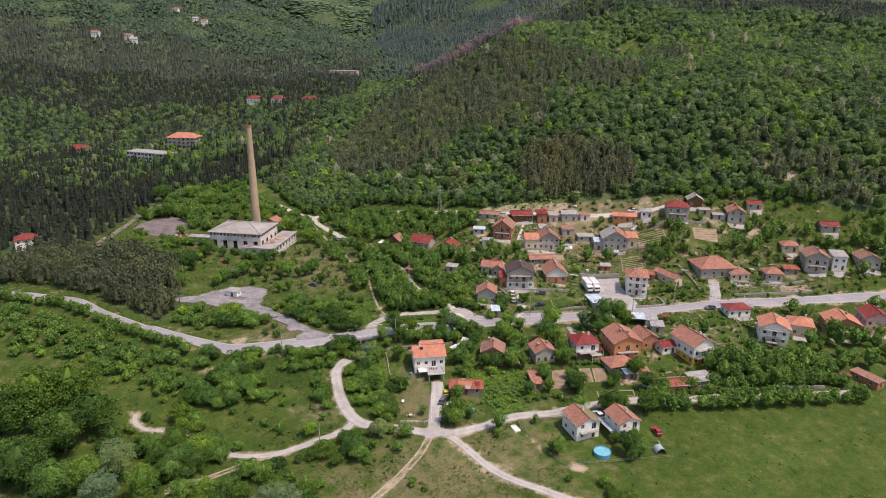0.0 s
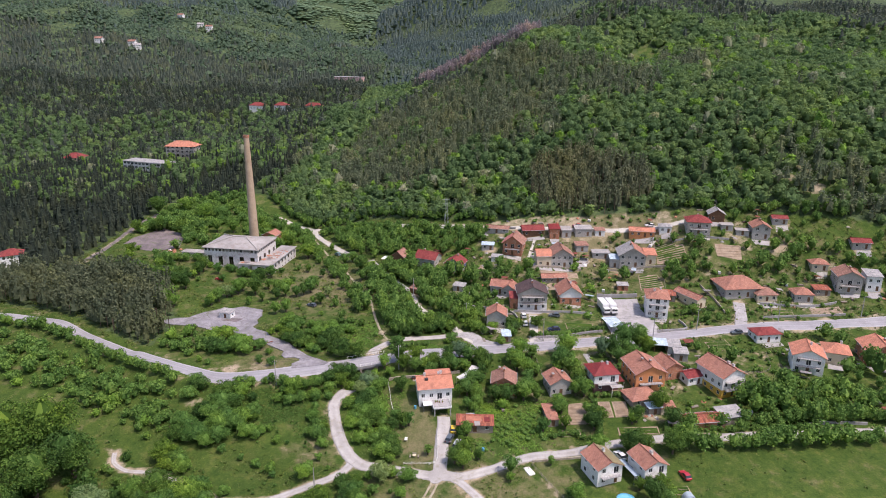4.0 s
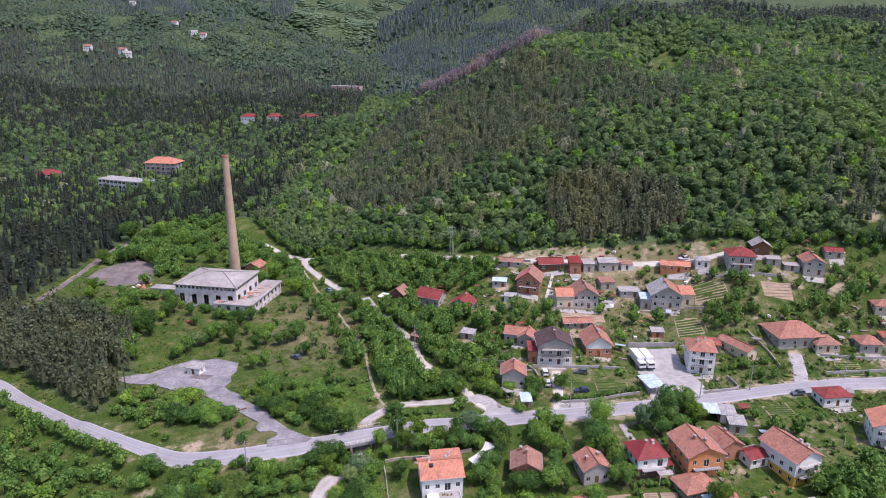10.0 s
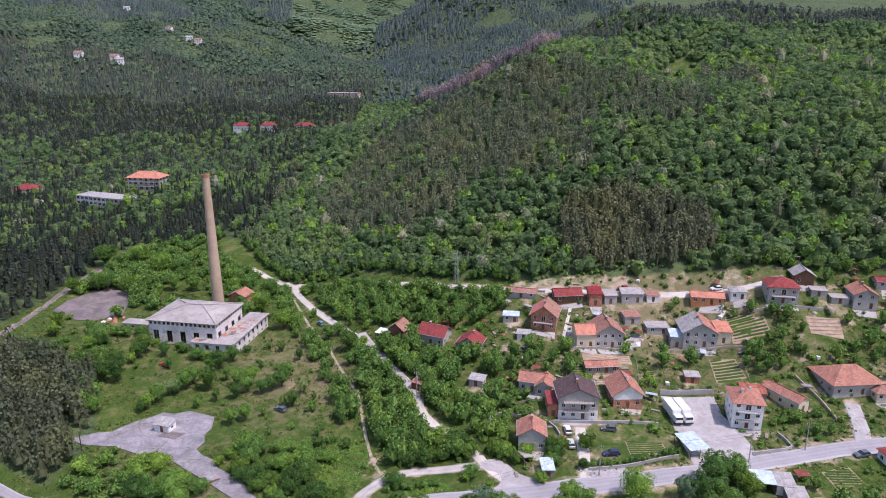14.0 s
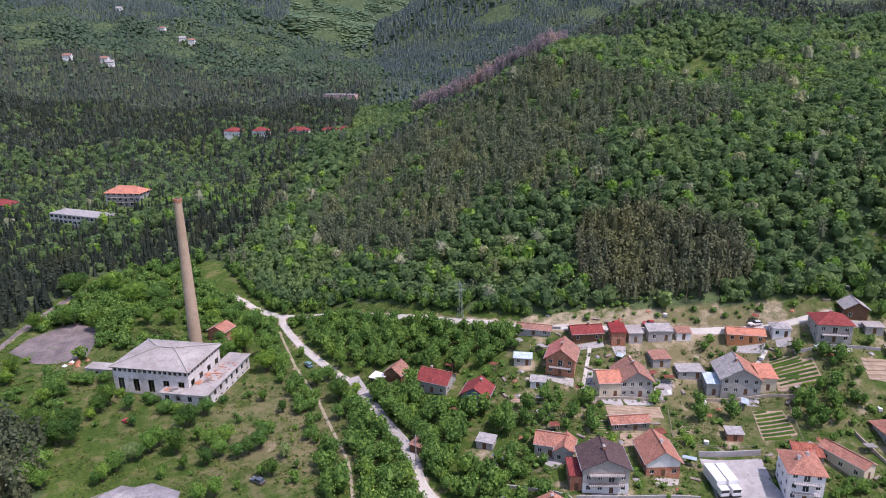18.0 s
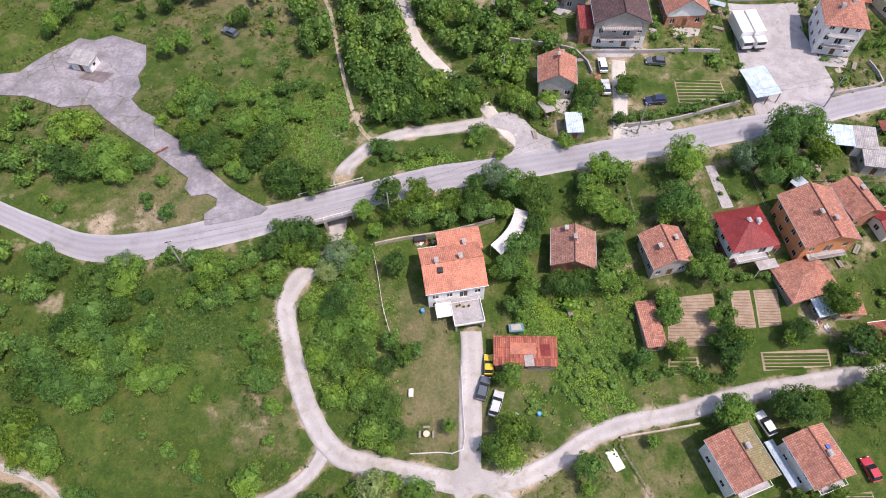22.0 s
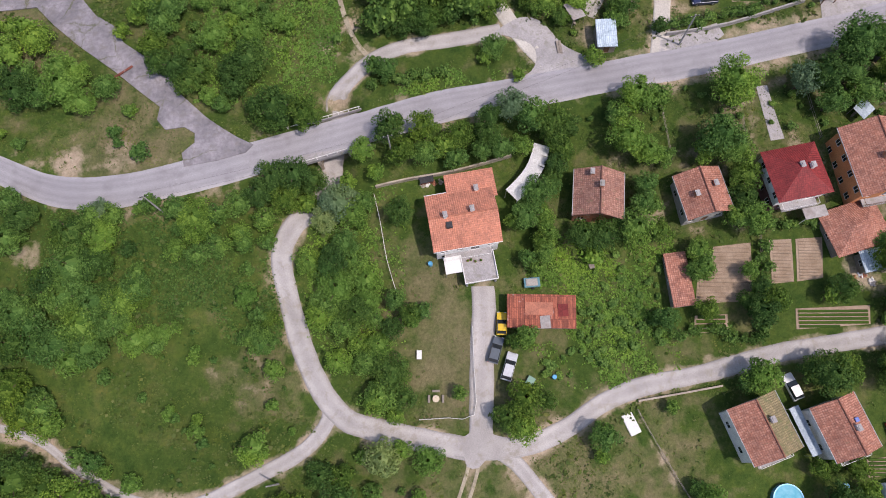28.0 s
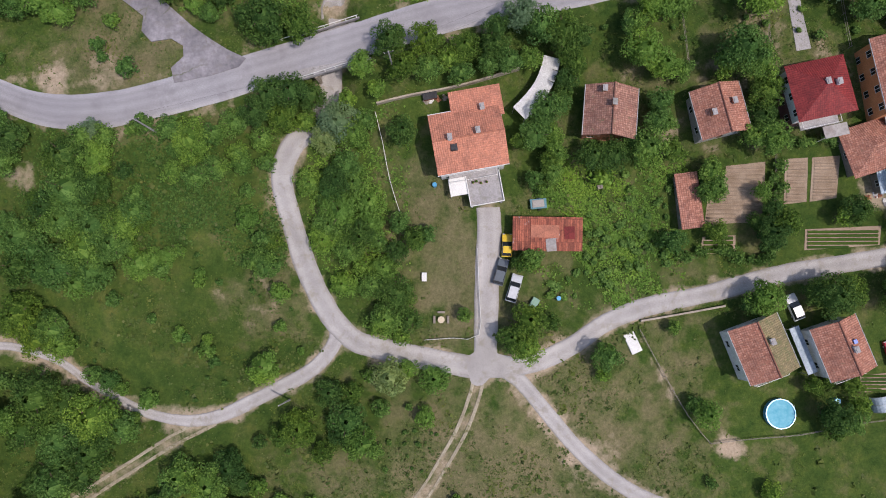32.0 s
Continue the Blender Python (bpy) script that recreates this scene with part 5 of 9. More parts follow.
terr = thing("terrace", -4.0, 24.2, at(-4, 23), 10, "raised concrete terrace on columns before the white house", "terrace")
part("slab", boxes((-2.7, -2.6, 2.3, 2.7, 2.55, 2.5), bevel=0.03), CONCRETE, terr)
for sx in (-2.5, 2.2):
    for sy in (-2.4, 2.0):
        part("column", boxes((sx, sy, -0.6, sx + 0.3, sy + 0.3, 2.3)), CONCRETE, terr)
part("parapet", boxes((-2.7, -2.6, 2.5, 2.7, -2.48, 2.85), (-2.7, -2.48, 2.5, -2.58, 2.3, 2.85), (2.58, -2.48, 2.5, 2.7, 2.3, 2.85)), TRIM, terr)
for k, (px, py) in enumerate(((-1.8, 0.8), (-1.3, 1.0), (-0.6, 0.7), (0.3, 0.9))):
    pot = thing("flower_pot", -4.0 + px, 24.2 + py, at(-4, 23) + 2.5, 0, "dark clay pot on the terrace", "pot", "terrace pots")
    part("pot", tubes(((0, 0, 0), (0, 0, 0.35), 0.16, 0.24), n=9), BRICK, pot)
    part("plant", tubes(((0, 0, 0.34), (0, 0, 0.7), 0.22, 0.05), n=7), LEAF, pot)
lid("canopy", -8.1, 24.4, 2.9, 2.8, 10, TRIM, "white square canopy beside the terrace", at(-8, 24), 0.08, 2.3)
house("house_wing", "rear wing of the white house with orange tiled roof", -5.4, 36.6, 7.4, 4.2, 10, 2.0, "shed", 0.05, WHITE, TILE_NEW, 0.3, 3, 1, ((0.1, -0.2),), 0, category="house", z=3.6)
PALE = surface("dusty_white_sheet", (0.50, 0.50, 0.49), (0.64, 0.64, 0.63), 0.6, 5.0, 0.8, bump=0.2, stain=(0.40, 0.39, 0.37))
wing = [(1.3, 35.4), (2.5, 36.6), (3.7, 37.9), (4.7, 39.3), (5.5, 40.8), (6.1, 42.5), (6.5, 44.3)]
arc = thing("pergola_roof", 4.0, 39.5, at(4, 39.5), 0, "curving walkway roof of pale overlapping sheets", "canopy")
for (ax, ay), (bx, by) in zip(wing, wing[1:]):
    dx, dy = bx - ax, by - ay
    ln = math.hypot(dx, dy)
    bm = bmesh.new()
    n = Vector((-dy / ln, dx / ln, 0))
    a, b = Vector((ax - 4.0, ay - 39.5, 2.35)), Vector((bx - 4.0, by - 39.5, 2.35))
    cs = [a - n * 1.35, b - n * 1.35, b + n * 1.35 + Vector((0, 0, 0.35)), a + n * 1.35 + Vector((0, 0, 0.35))]
    vs = [bm.verts.new(c) for c in cs] + [bm.verts.new(c + Vector((0, 0, 0.05))) for c in cs]
    for f in ((0, 3, 2, 1), (4, 5, 6, 7), (0, 1, 5, 4), (1, 2, 6, 5), (2, 3, 7, 6), (3, 0, 4, 7)):
        bm.faces.new([vs[i] for i in f])
    part("sheet", bm, PALE, arc)
    for s in (-1.2, 1.2):
        part("post", tubes(((a.x + n.x * s, a.y + n.y * s, -1.2), (a.x + n.x * s, a.y + n.y * s, 2.5), 0.05, 0.05), n=6), GALV, arc)

shed = house("shed", "low shed under rusty red corrugated sheets", 5.8, 17.0, 10.2, 4.6, -1, 0.85, "shed", 0.5, GREYWOOD, RUST, 0.35, 3, 1, (), category="shed", z=2.0)
for k, (px, py, mt) in enumerate(((-0.4, 0.4, TILE_NEW), (3.4, 0.2, TILE_CRIM), (0.6, -1.7, ROOF_GREY))):
    q = part("roof_patch", boxes((-2.2 if k == 0 else -0.8, -1.0, 0, 2.2 if k == 0 else 0.8, 1.0, 0.05)), mt, shed, "odd patch of roofing sheet")
    q.location, q.rotation_euler = (px, py, 0.85 * 2.75 + 0.40 + 0.11 * py), (radians(6), 0, radians(3 * k))
house("shed", "narrow shed with clay tiled roof beside the plots", 28.0, 22.2, 3.0, 8.2, 7, 0.8, "shed", 0.3, GREYWOOD, TILE, 0.3, 1, 3, (), category="shed")
house("shed", "open barn with worn terracotta roof", 56.2, 30.4, 8.6, 6.6, 18, 1.0, "hip", 1.6, GREYWOOD, TILE, 0.6, 2, 1, (), category="shed")
house("shed", "shed with rusty striped sheet roof", 72.0, 20.5, 11.5, 5.0, 8, 0.9, "x", 1.0, BRICK, RUST, 0.4, 3, 1, (), category="shed")
house("shed", "grey sheet-roofed shed beside the striped one", 81.0, 23.5, 7.0, 5.0, 14, 0.9, "shed", 0.6, GREYWOOD, SLATE, 0.4, 2, 1, (), category="shed")
house("shed", "little tiled shed in the gardens", 63.0, 25.5, 4.2, 3.6, 4, 0.8, "shed", 0.5, CREAM, TILE, 0.3, 1, 1, (), category="shed")
house("shed", "little shed with crumpled metal roof", 59.0, 25.2, 4.0, 3.0, 12, 0.8, "shed", 0.3, GREYWOOD, ZINC, 0.3, 1, 1, (), category="shed")
house("shed", "red-roofed lean-to joining two houses", 75.5, 42.6, 5.6, 5.0, 20, 1.0, "x", 1.0, WHITE, TILE_RED, 0.4, 2, 1, (), category="shed")
house("shed", "small roadside shed with pale blue metal roof", 17.7, 63.3, 2.9, 4.6, 2, 0.8, "shed", 0.4, GREYWOOD, ZINC, 0.25, 1, 1, (), category="shed")
open_shed("carport", "wide pale blue metal roof on posts by the road", 69.0, 61.8, 8.6, 5.0, -8, 2.6, ZINC, 0.5, walls=GREYWOOD)
house("shed", "grey-roofed garage beside the blue carport", 75.5, 61.0, 4.2, 5.0, -8, 1.0, "shed", 0.5, WHITE, SLATE, 0.3, 1, 1, (), category="shed")
house("shed", "second grey-roofed garage down the bank", 76.5, 56.5, 4.4, 4.4, -8, 1.0, "shed", 0.5, GREY, SLATE, 0.3, 1, 1, (), category="shed")
open_shed("carport", "pale grey metal roof over the lorry yard's edge", 57.6, 75.0, 5.6, 8.0, 14, 2.7, ZINC, 0.3)
house("shed", "ruined shed with rusty roof behind the white house", 84.5, 101.5, 7.0, 5.0, -14, 0.9, "shed", 0.5, GREYWOOD, RUST, 0.3, 2, 1, (), category="shed")
house("shed", "small brick hut with grey roof", 69.0, 110.0, 4.2, 3.2, -4, 0.8, "shed", 0.4, BRICK, SLATE, 0.3, 1, 1, (), category="shed")
house("shed", "white shed at the foot of the brick house", 18.0, 129.5, 4.4, 3.2, -10, 0.8, "shed", 0.4, WHITE, SLATE, 0.3, 1, 1, (), category="shed")
house("shed", "glazed grey shed above the gardens", 14.5, 141.0, 5.4, 3.2, -8, 0.9, "shed", 0.5, GREY, ZINC, 0.3, 2, 1, (), category="shed")
house("shed", "grey shed with brown tiled roof", 56.5, 139.5, 5.5, 5.5, 4, 1.0, "shed", 0.4, GREY, TILE_OLD, 0.3, 1, 1, (), category="shed")
house("shed", "low workshop with mottled flat roof", 64.5, 135.0, 7.5, 4.5, 0, 0.9, "shed", 0.3, GREY, SLATE, 0.3, 2, 1, (), category="shed")
house("shed", "tiny brown shed with tiled roof", 70.0, 129.0, 3.8, 3.0, -4, 0.8, "shed", 0.5, WOOD, TILE_OLD, 0.3, 1, 1, (), category="shed")
house("shed", "orange roof wing of the grey house", 84.6, 129.0, 4.5, 7.5, -6, 1.5, "shed", 0.8, CREAM, TILE_NEW, 0.4, 1, 2, (), category="house")
house("shed", "pale blue lean-to of the grey house", 69.6, 129.5, 4.2, 6.0, -6, 1.4, "shed", 0.5, GREY, ZINC, 0.3, 1, 2, (), category="shed")
house("house", "small white house beside the orange one", 95.0, 144.5, 5.2, 4.6, -8, 1.1, "hip", 1.0, WHITE, SLATE, 0.4, 2, 1, ())
house("shed", "open brick shed below the lane", 1.5, 104.5, 4.5, 3.5, -20, 0.8, "shed", 0.4, GREY, SLATE, 0.3, 1, 1, (), category="shed")
house("shed", "wooden hut at the lane's bend", -16.5, 104.8, 3.8, 3.0, -30, 0.85, "shed", 0.4, WOOD, TILE_OLD, 0.3, 1, 1, (), category="shed")
house("shed", "sheds beside the eastern house", 147.0, 104.0, 6.0, 4.5, -6, 0.9, "shed", 0.5, GREYWOOD, RUST, 0.3, 2, 1, (), category="shed")
house("shed", "grey lean-to under the crimson-roofed house", 121.0, 140.5, 5.0, 3.5, -8, 0.9, "shed", 0.3, GREY, ROOF_GREY, 0.3, 1, 1, (), category="shed")
house("shed", "grey flat-roofed shed on the terrace", 127.0, 137.5, 5.5, 3.5, -10, 0.8, "shed", 0.2, GREY, ROOF_GREY, 0.3, 1, 1, (), category="shed")
house("shed", "tiled shed at the field's edge", 138.0, 28.5, 4.0, 9.0, 30, 0.9, "shed", 0.5, BRICK, TILE_OLD, 0.3, 1, 2, (), category="shed")
lid("carport", 45.6, -1.1, 1.6, 7.6, 20, ZINC, "pale metal passage roof between two houses", at(45.6, -1), 0.07, 2.5)


# ---- vehicles ----
def paint(name, col):
    m, n, l, b = graph(name, 0.28, 0.1, 0.5)
    b.inputs["Base Color"].default_value = (*col, 1)
    g = noise_node(n, l, 3.0, 6)
    r = ramp(n, l, g.outputs["Fac"], [(0.3, tuple(c * 0.82 for c in col)), (0.7, col)])
    l.new(r.outputs[0], b.inputs["Base Color"])
    b.inputs["Coat Weight"].default_value = 0.3
    return m


RUBBER = surface("tyre_rubber", (0.02, 0.02, 0.02), (0.04, 0.04, 0.04), 3.0, 15.0, 0.9)
LAMP_CLEAR = surface("lamp_glass", (0.6, 0.6, 0.62), (0.75, 0.75, 0.77), 3.0, 15.0, 0.15, spec=0.6)
LAMP_RED = surface("red_lamp_glass", (0.35, 0.02, 0.02), (0.45, 0.03, 0.03), 3.0, 15.0, 0.2, spec=0.6)


def car(label, x, y, rot, colour, length=4.2, width=1.72, tall=1.45, group="parked cars"):
    """A parked car facing its local y."""
    h, l2, w2 = tall, length / 2, width / 2
    ob = thing("car", x, y, at(x, y) + 0.11, rot, label, "car", group)
    prof = [(-l2, 0.35), (-l2, 0.80), (-l2 + 0.25, 0.92), (l2 - 1.15, 0.92), (l2 - 0.2, 0.80), (l2, 0.62), (l2, 0.30)]
    bm = bmesh.new()
    rows = []
    for sx, k in ((-1, 1.0), (-0.86, 1.05), (0.86, 1.05), (1, 1.0)):
        rows.append([bm.verts.new((sx * w2, py, 0.3 + (pz - 0.3) * (k if abs(sx) < 1 else 0.97))) for py, pz in prof])
    n = len(prof)
    for a, b in zip(rows, rows[1:]):
        for j in range(n):
            bm.faces.new((a[j], a[(j + 1) % n], b[(j + 1) % n], b[j]))
    bm.faces.new(rows[0]), bm.faces.new(rows[-1][::-1])
    bmesh.ops.recalc_face_normals(bm, faces=bm.faces[:])
    part("body", bm, colour, ob)
    cab = [(-l2 + 0.15, 0.90), (-l2 + 0.55, h), (l2 - 2.0, h), (l2 - 1.2, 0.90)]
    bm = bmesh.new()
    L = [bm.verts.new((-w2 * (0.96 if z < 1 else 0.80), py, z)) for py, z in cab]
    R = [bm.verts.new((w2 * (0.96 if z < 1 else 0.80), py, z)) for py, z in cab]
    bm.faces.new(L), bm.faces.new(R[::-1])
    for j in range(4):
        bm.faces.new((L[j], R[j], R[(j + 1) % 4], L[(j + 1) % 4]))
    bmesh.ops.recalc_face_normals(bm, faces=bm.faces[:])
    part("glasshouse", bm, GLASS, ob, "dark car glass")
    part("roof", boxes((-w2 * 0.80, -l2 + 0.56, h - 0.02, w2 * 0.80, l2 - 2.02, h + 0.03), bevel=0.02), colour, ob)
    for sx in (-1, 1):
        for py in (-l2 + 0.8, l2 - 0.8):
            wheel = part("wheel", tubes(((sx * (w2 - 0.17), py, 0.3), (sx * (w2 + 0.01), py, 0.3), 0.3, 0.3), n=14), RUBBER, ob)
            part("rim", tubes(((sx * (w2 + 0.01), py, 0.3), (sx * (w2 + 0.025), py, 0.3), 0.19, 0.19), n=10), GALV, wheel)
        part("headlight", boxes((sx * w2 * 0.72 - 0.17, l2 - 0.12, 0.58, sx * w2 * 0.72 + 0.17, l2 + 0.01, 0.72)), LAMP_CLEAR, ob)
        part("tail_lamp", boxes((sx * w2 * 0.80 - 0.12, -l2 - 0.01, 0.62, sx * w2 * 0.80 + 0.12, -l2 + 0.06, 0.82)), LAMP_RED, ob)
    return ob


SILVER, DARKG, YELL = paint("silver_paint", (0.55, 0.57, 0.60)), paint("dark_grey_paint", (0.10, 0.12, 0.14)), paint("yellow_paint", (0.75, 0.50, 0.03))
REDP, NAVY, WHITEP = paint("red_paint", (0.45, 0.03, 0.05)), paint("navy_paint", (0.025, 0.035, 0.09)), paint("white_paint", (0.78, 0.78, 0.78))
car("silver estate car beside the gravel drive", 0.7, 8.6, -17, SILVER, 4.5)
car("dark grey car beside the gravel drive", -1.4, 11.2, -16, DARKG, 4.3)
car("old yellow car beside the rusty shed", -0.4, 15.4, -2, YELL, 3.7, 1.6)
car("red hatchback parked on grass", 60.3, -1.6, 14, REDP, 3.9)
car("white car in the shade between two houses", 45.0, 5.6, 22, WHITEP, 4.2)
car("navy car in a garden", 35.5, 71.0, 95, NAVY, 4.4)
car("dark car behind the garden hedge", 37.0, 81.5, 85, DARKG, 4.2)
car("white car beside the pale driveway", 25.4, 80.0, 2, WHITEP, 4.2)
car("silver car beside the pale driveway", 25.4, 74.0, 0, SILVER, 4.2)
car("red car above the upper houses", 45.6, 153.6, 95, REDP, 4.2)
car("small red car on the limestone lane", 56.7, 153.2, 85, REDP, 4.0)
car("white car on the limestone lane", 89.4, 149.2, 100, WHITEP, 4.2)
car("teal car on the upper lane", -57.6, 157.8, 35, paint("teal_paint", (0.12, 0.25, 0.27)), 4.2)
car("dark car beside the road", 103.0, 75.2, 103, DARKG, 4.3)
car("rusty red car body on the slope", -103.0, 121.0, 70, REDP, 3.9)
car("dark car on the grassy slope", -57.0, 93.5, 60, DARKG, 4.0)


def lorry(label, x, y, rot):
    ob = thing("lorry", x, y, at(x, y) + 0.08, rot, label, "lorry", "lorries in the yard")
    part("box_body", boxes((-1.25, -1.6, 1.0, 1.25, 5.6, 3.7), bevel=0.04), WHITEP, ob)
    part("chassis", boxes((-0.45, -3.6, 0.65, 0.45, 5.5, 0.98)), IRON, ob)
    cab = part("cab", boxes((-1.15, -3.7, 0.7, 1.15, -1.75, 2.7), bevel=0.12), WHITEP, ob)
    part("windscreen", boxes((-1.0, -3.73, 1.7, 1.0, -3.69, 2.45)), GLASS, cab)
    part("bumper", boxes((-1.15, -3.85, 0.45, 1.15, -3.7, 0.8)), IRON, ob)
    for sx in (-1, 1):
        for py in (-2.8, 3.2, 4.4):
            w = part("wheel", tubes(((sx * 0.85, py, 0.48), (sx * 1.2, py, 0.48), 0.48, 0.48), n=14), RUBBER, ob)
            part("rim", tubes(((sx * 1.2, py, 0.48), (sx * 1.22, py, 0.48), 0.28, 0.28), n=10), GALV, w)


lorry("white box lorry parked in the yard", 57.6, 90.2, 6)
lorry("second white box lorry beside the first", 60.6, 90.6, 6)

# ---- gardens ----
pool = thing("swimming_pool", 42.7, -11.2, at(42.7, -11.2), 0, "round blue above-ground swimming pool on the lawn", "pool")
POOLSKIN = paint("blue_pool_wall", (0.10, 0.38, 0.62))
WATER, n_, l_, b_ = graph("pool_water", 0.55, 0, 0.05)
wn = noise_node(n_, l_, 1.2, 4)
wr = ramp(n_, l_, wn.outputs["Fac"], [(0.3, (0.09, 0.36, 0.48)), (0.7, (0.20, 0.48, 0.58))])
l_.new(wr.outputs[0], b_.inputs["Base Color"])
bumped(n_, l_, b_, wn.outputs["Fac"], 0.15, 0.05)
bm = bmesh.new()
for r0, r1, z0, z1 in ((2.35, 2.35, -0.3, 1.0), (2.35, 2.22, 1.0, 1.0), (2.22, 2.22, 1.0, 0.2)):
    a = [bm.verts.new((r0 * math.cos(k * math.tau / 40), r0 * math.sin(k * math.tau / 40), z0)) for k in range(40)]
    b = [bm.verts.new((r1 * math.cos(k * math.tau / 40), r1 * math.sin(k * math.tau / 40), z1)) for k in range(40)]
    for k in range(40):
        bm.faces.new((a[k], a[(k + 1) % 40], b[(k + 1) % 40], b[k]))
part("wall", bm, POOLSKIN, pool)
part("water", tubes(((0, 0, 0.6), (0, 0, 0.86), 2.21, 2.21), n=40), WATER, pool)
for k in range(12):
    a = k * math.tau / 12
    part("strut", tubes(((2.40 * math.cos(a), 2.40 * math.sin(a), -0.1), (2.40 * math.cos(a), 2.40 * math.sin(a), 1.0), 0.035, 0.035), n=6), GALV, pool)
slab = thing("concrete_slab", 19.8, -0.1, at(19.8, -0.1), 24, "white concrete well cover in the grass", "slab")
part("plate", boxes((-0.9, -1.7, -0.2, 0.9, 1.7, 0.28), bevel=0.08), WHITE, slab)
tab = thing("garden_table", -13.6, 10.4, at(-13.6, 10.4), 0, "small white garden table on the lawn", "table")
part("top", boxes((-0.4, -0.7, 0.7, 0.4, 0.7, 0.76), bevel=0.02), TRIM, tab)
for sx in (-0.33, 0.29):
    for sy in (-0.6, 0.56):
        part("leg", boxes((sx, sy, -0.15, sx + 0.05, sy + 0.05, 0.7)), TRIM, tab)
seat = thing("picnic_table", -10.9, 3.6, at(-10.9, 3.6), 0, "round cream garden table on the lawn", "table")
part("top", tubes(((0, 0, 0.7), (0, 0, 0.75), 0.55, 0.55), n=16), CREAM, seat)
part("stem", tubes(((0, 0, -0.15), (0, 0, 0.7), 0.08, 0.08), n=7), GREYWOOD, seat)
for bx_, by_ in ((-1.1, 0), (1.1, 0), (0, 1.2)):
    bn = thing("bench", -10.9 + bx_, 3.6 + by_, at(-10.9 + bx_, 3.6 + by_), 90 if bx_ else 0, "weathered grey garden bench", "bench", "garden benches")
    part("seat", boxes((-0.6, -0.18, 0.4, 0.6, 0.18, 0.46)), GREYWOOD, bn)
    for sx in (-0.5, 0.42):
        part("leg", boxes((sx, -0.15, -0.15, sx + 0.08, 0.15, 0.4)), GREYWOOD, bn)
hoop = thing("tunnel_greenhouse", 58.9, -9.6, at(58.9, -9.6), 12, "small pale plastic tunnel greenhouse", "greenhouse")
bm = bmesh.new()
prev = None
for k in range(11):
    a = math.pi * k / 10
    ring = [bm.verts.new((1.5 * math.cos(a), py, 1.7 * math.sin(a))) for py in (-1.2, 0, 1.2)]
    if prev:
        for j in range(2):
            bm.faces.new((prev[j], prev[j + 1], ring[j + 1], ring[j]))
    prev = ring
part("cover", bm, ZINC, hoop)
for py in (-1.2, 0, 1.2):
    part("rib", tubes(*[((1.53 * math.cos(math.pi * k / 8), py, 1.73 * math.sin(math.pi * k / 8)), (1.53 * math.cos(math.pi * (k + 1) / 8), py, 1.73 * math.sin(math.pi * (k + 1) / 8)), 0.03, 0.03) for k in range(8)], n=5), GALV, hoop)
for lbl, x, y, r, col in (("blue plastic barrel", 51.8, -9.2, 0.5, POOLSKIN), ("blue plastic barrel", 7.8, 7.0, 0.4, POOLSKIN), ("blue plastic barrel", -11.9, 25.0, 0.4, POOLSKIN)):
    bl = thing("barrel", x, y, at(x, y), 0, lbl + " standing in the grass", "barrel", "blue barrels")
    part("body", tubes(((0, 0, -0.1), (0, 0, 0.45), r * 0.9, r), ((0, 0, 0.45), (0, 0, 0.95), r, r * 0.9), n=14), col, bl)
    part("lid", tubes(((0, 0, 0.95), (0, 0, 0.99), r * 0.8, r * 0.8), n=14), col, bl)
trailer = thing("trailer", 4.6, 22.0, at(4.6, 22.0), 5, "small trailer under a faded teal cover", "trailer")
part("bed", boxes((-1.3, -0.8, 0.35, 1.3, 0.8, 0.85), bevel=0.05), paint("faded_teal", (0.12, 0.27, 0.32)), trailer)
part("cover", boxes((-1.0, -0.6, 0.85, 0.9, 0.6, 1.0), bevel=0.1), GREY, trailer)
for sy in (-1, 1):
    part("wheel", tubes(((0.1, sy * 0.82, 0.25), (0.1, sy * 1.0, 0.25), 0.3, 0.3), n=12), RUBBER, trailer)
wag = thing("handcart", 3.9, 6.2, at(3.9, 6.2), 60, "green metal handcart standing in the weeds", "cart")
part("tub", boxes((-0.9, -0.6, 0.3, 0.9, 0.6, 0.75), bevel=0.05), paint("dull_green", (0.20, 0.34, 0.26)), wag)
for sy in (-1, 1):
    part("wheel", tubes(((0, sy * 0.62, 0.2), (0, sy * 0.72, 0.2), 0.28, 0.28), n=12), RUBBER, wag)


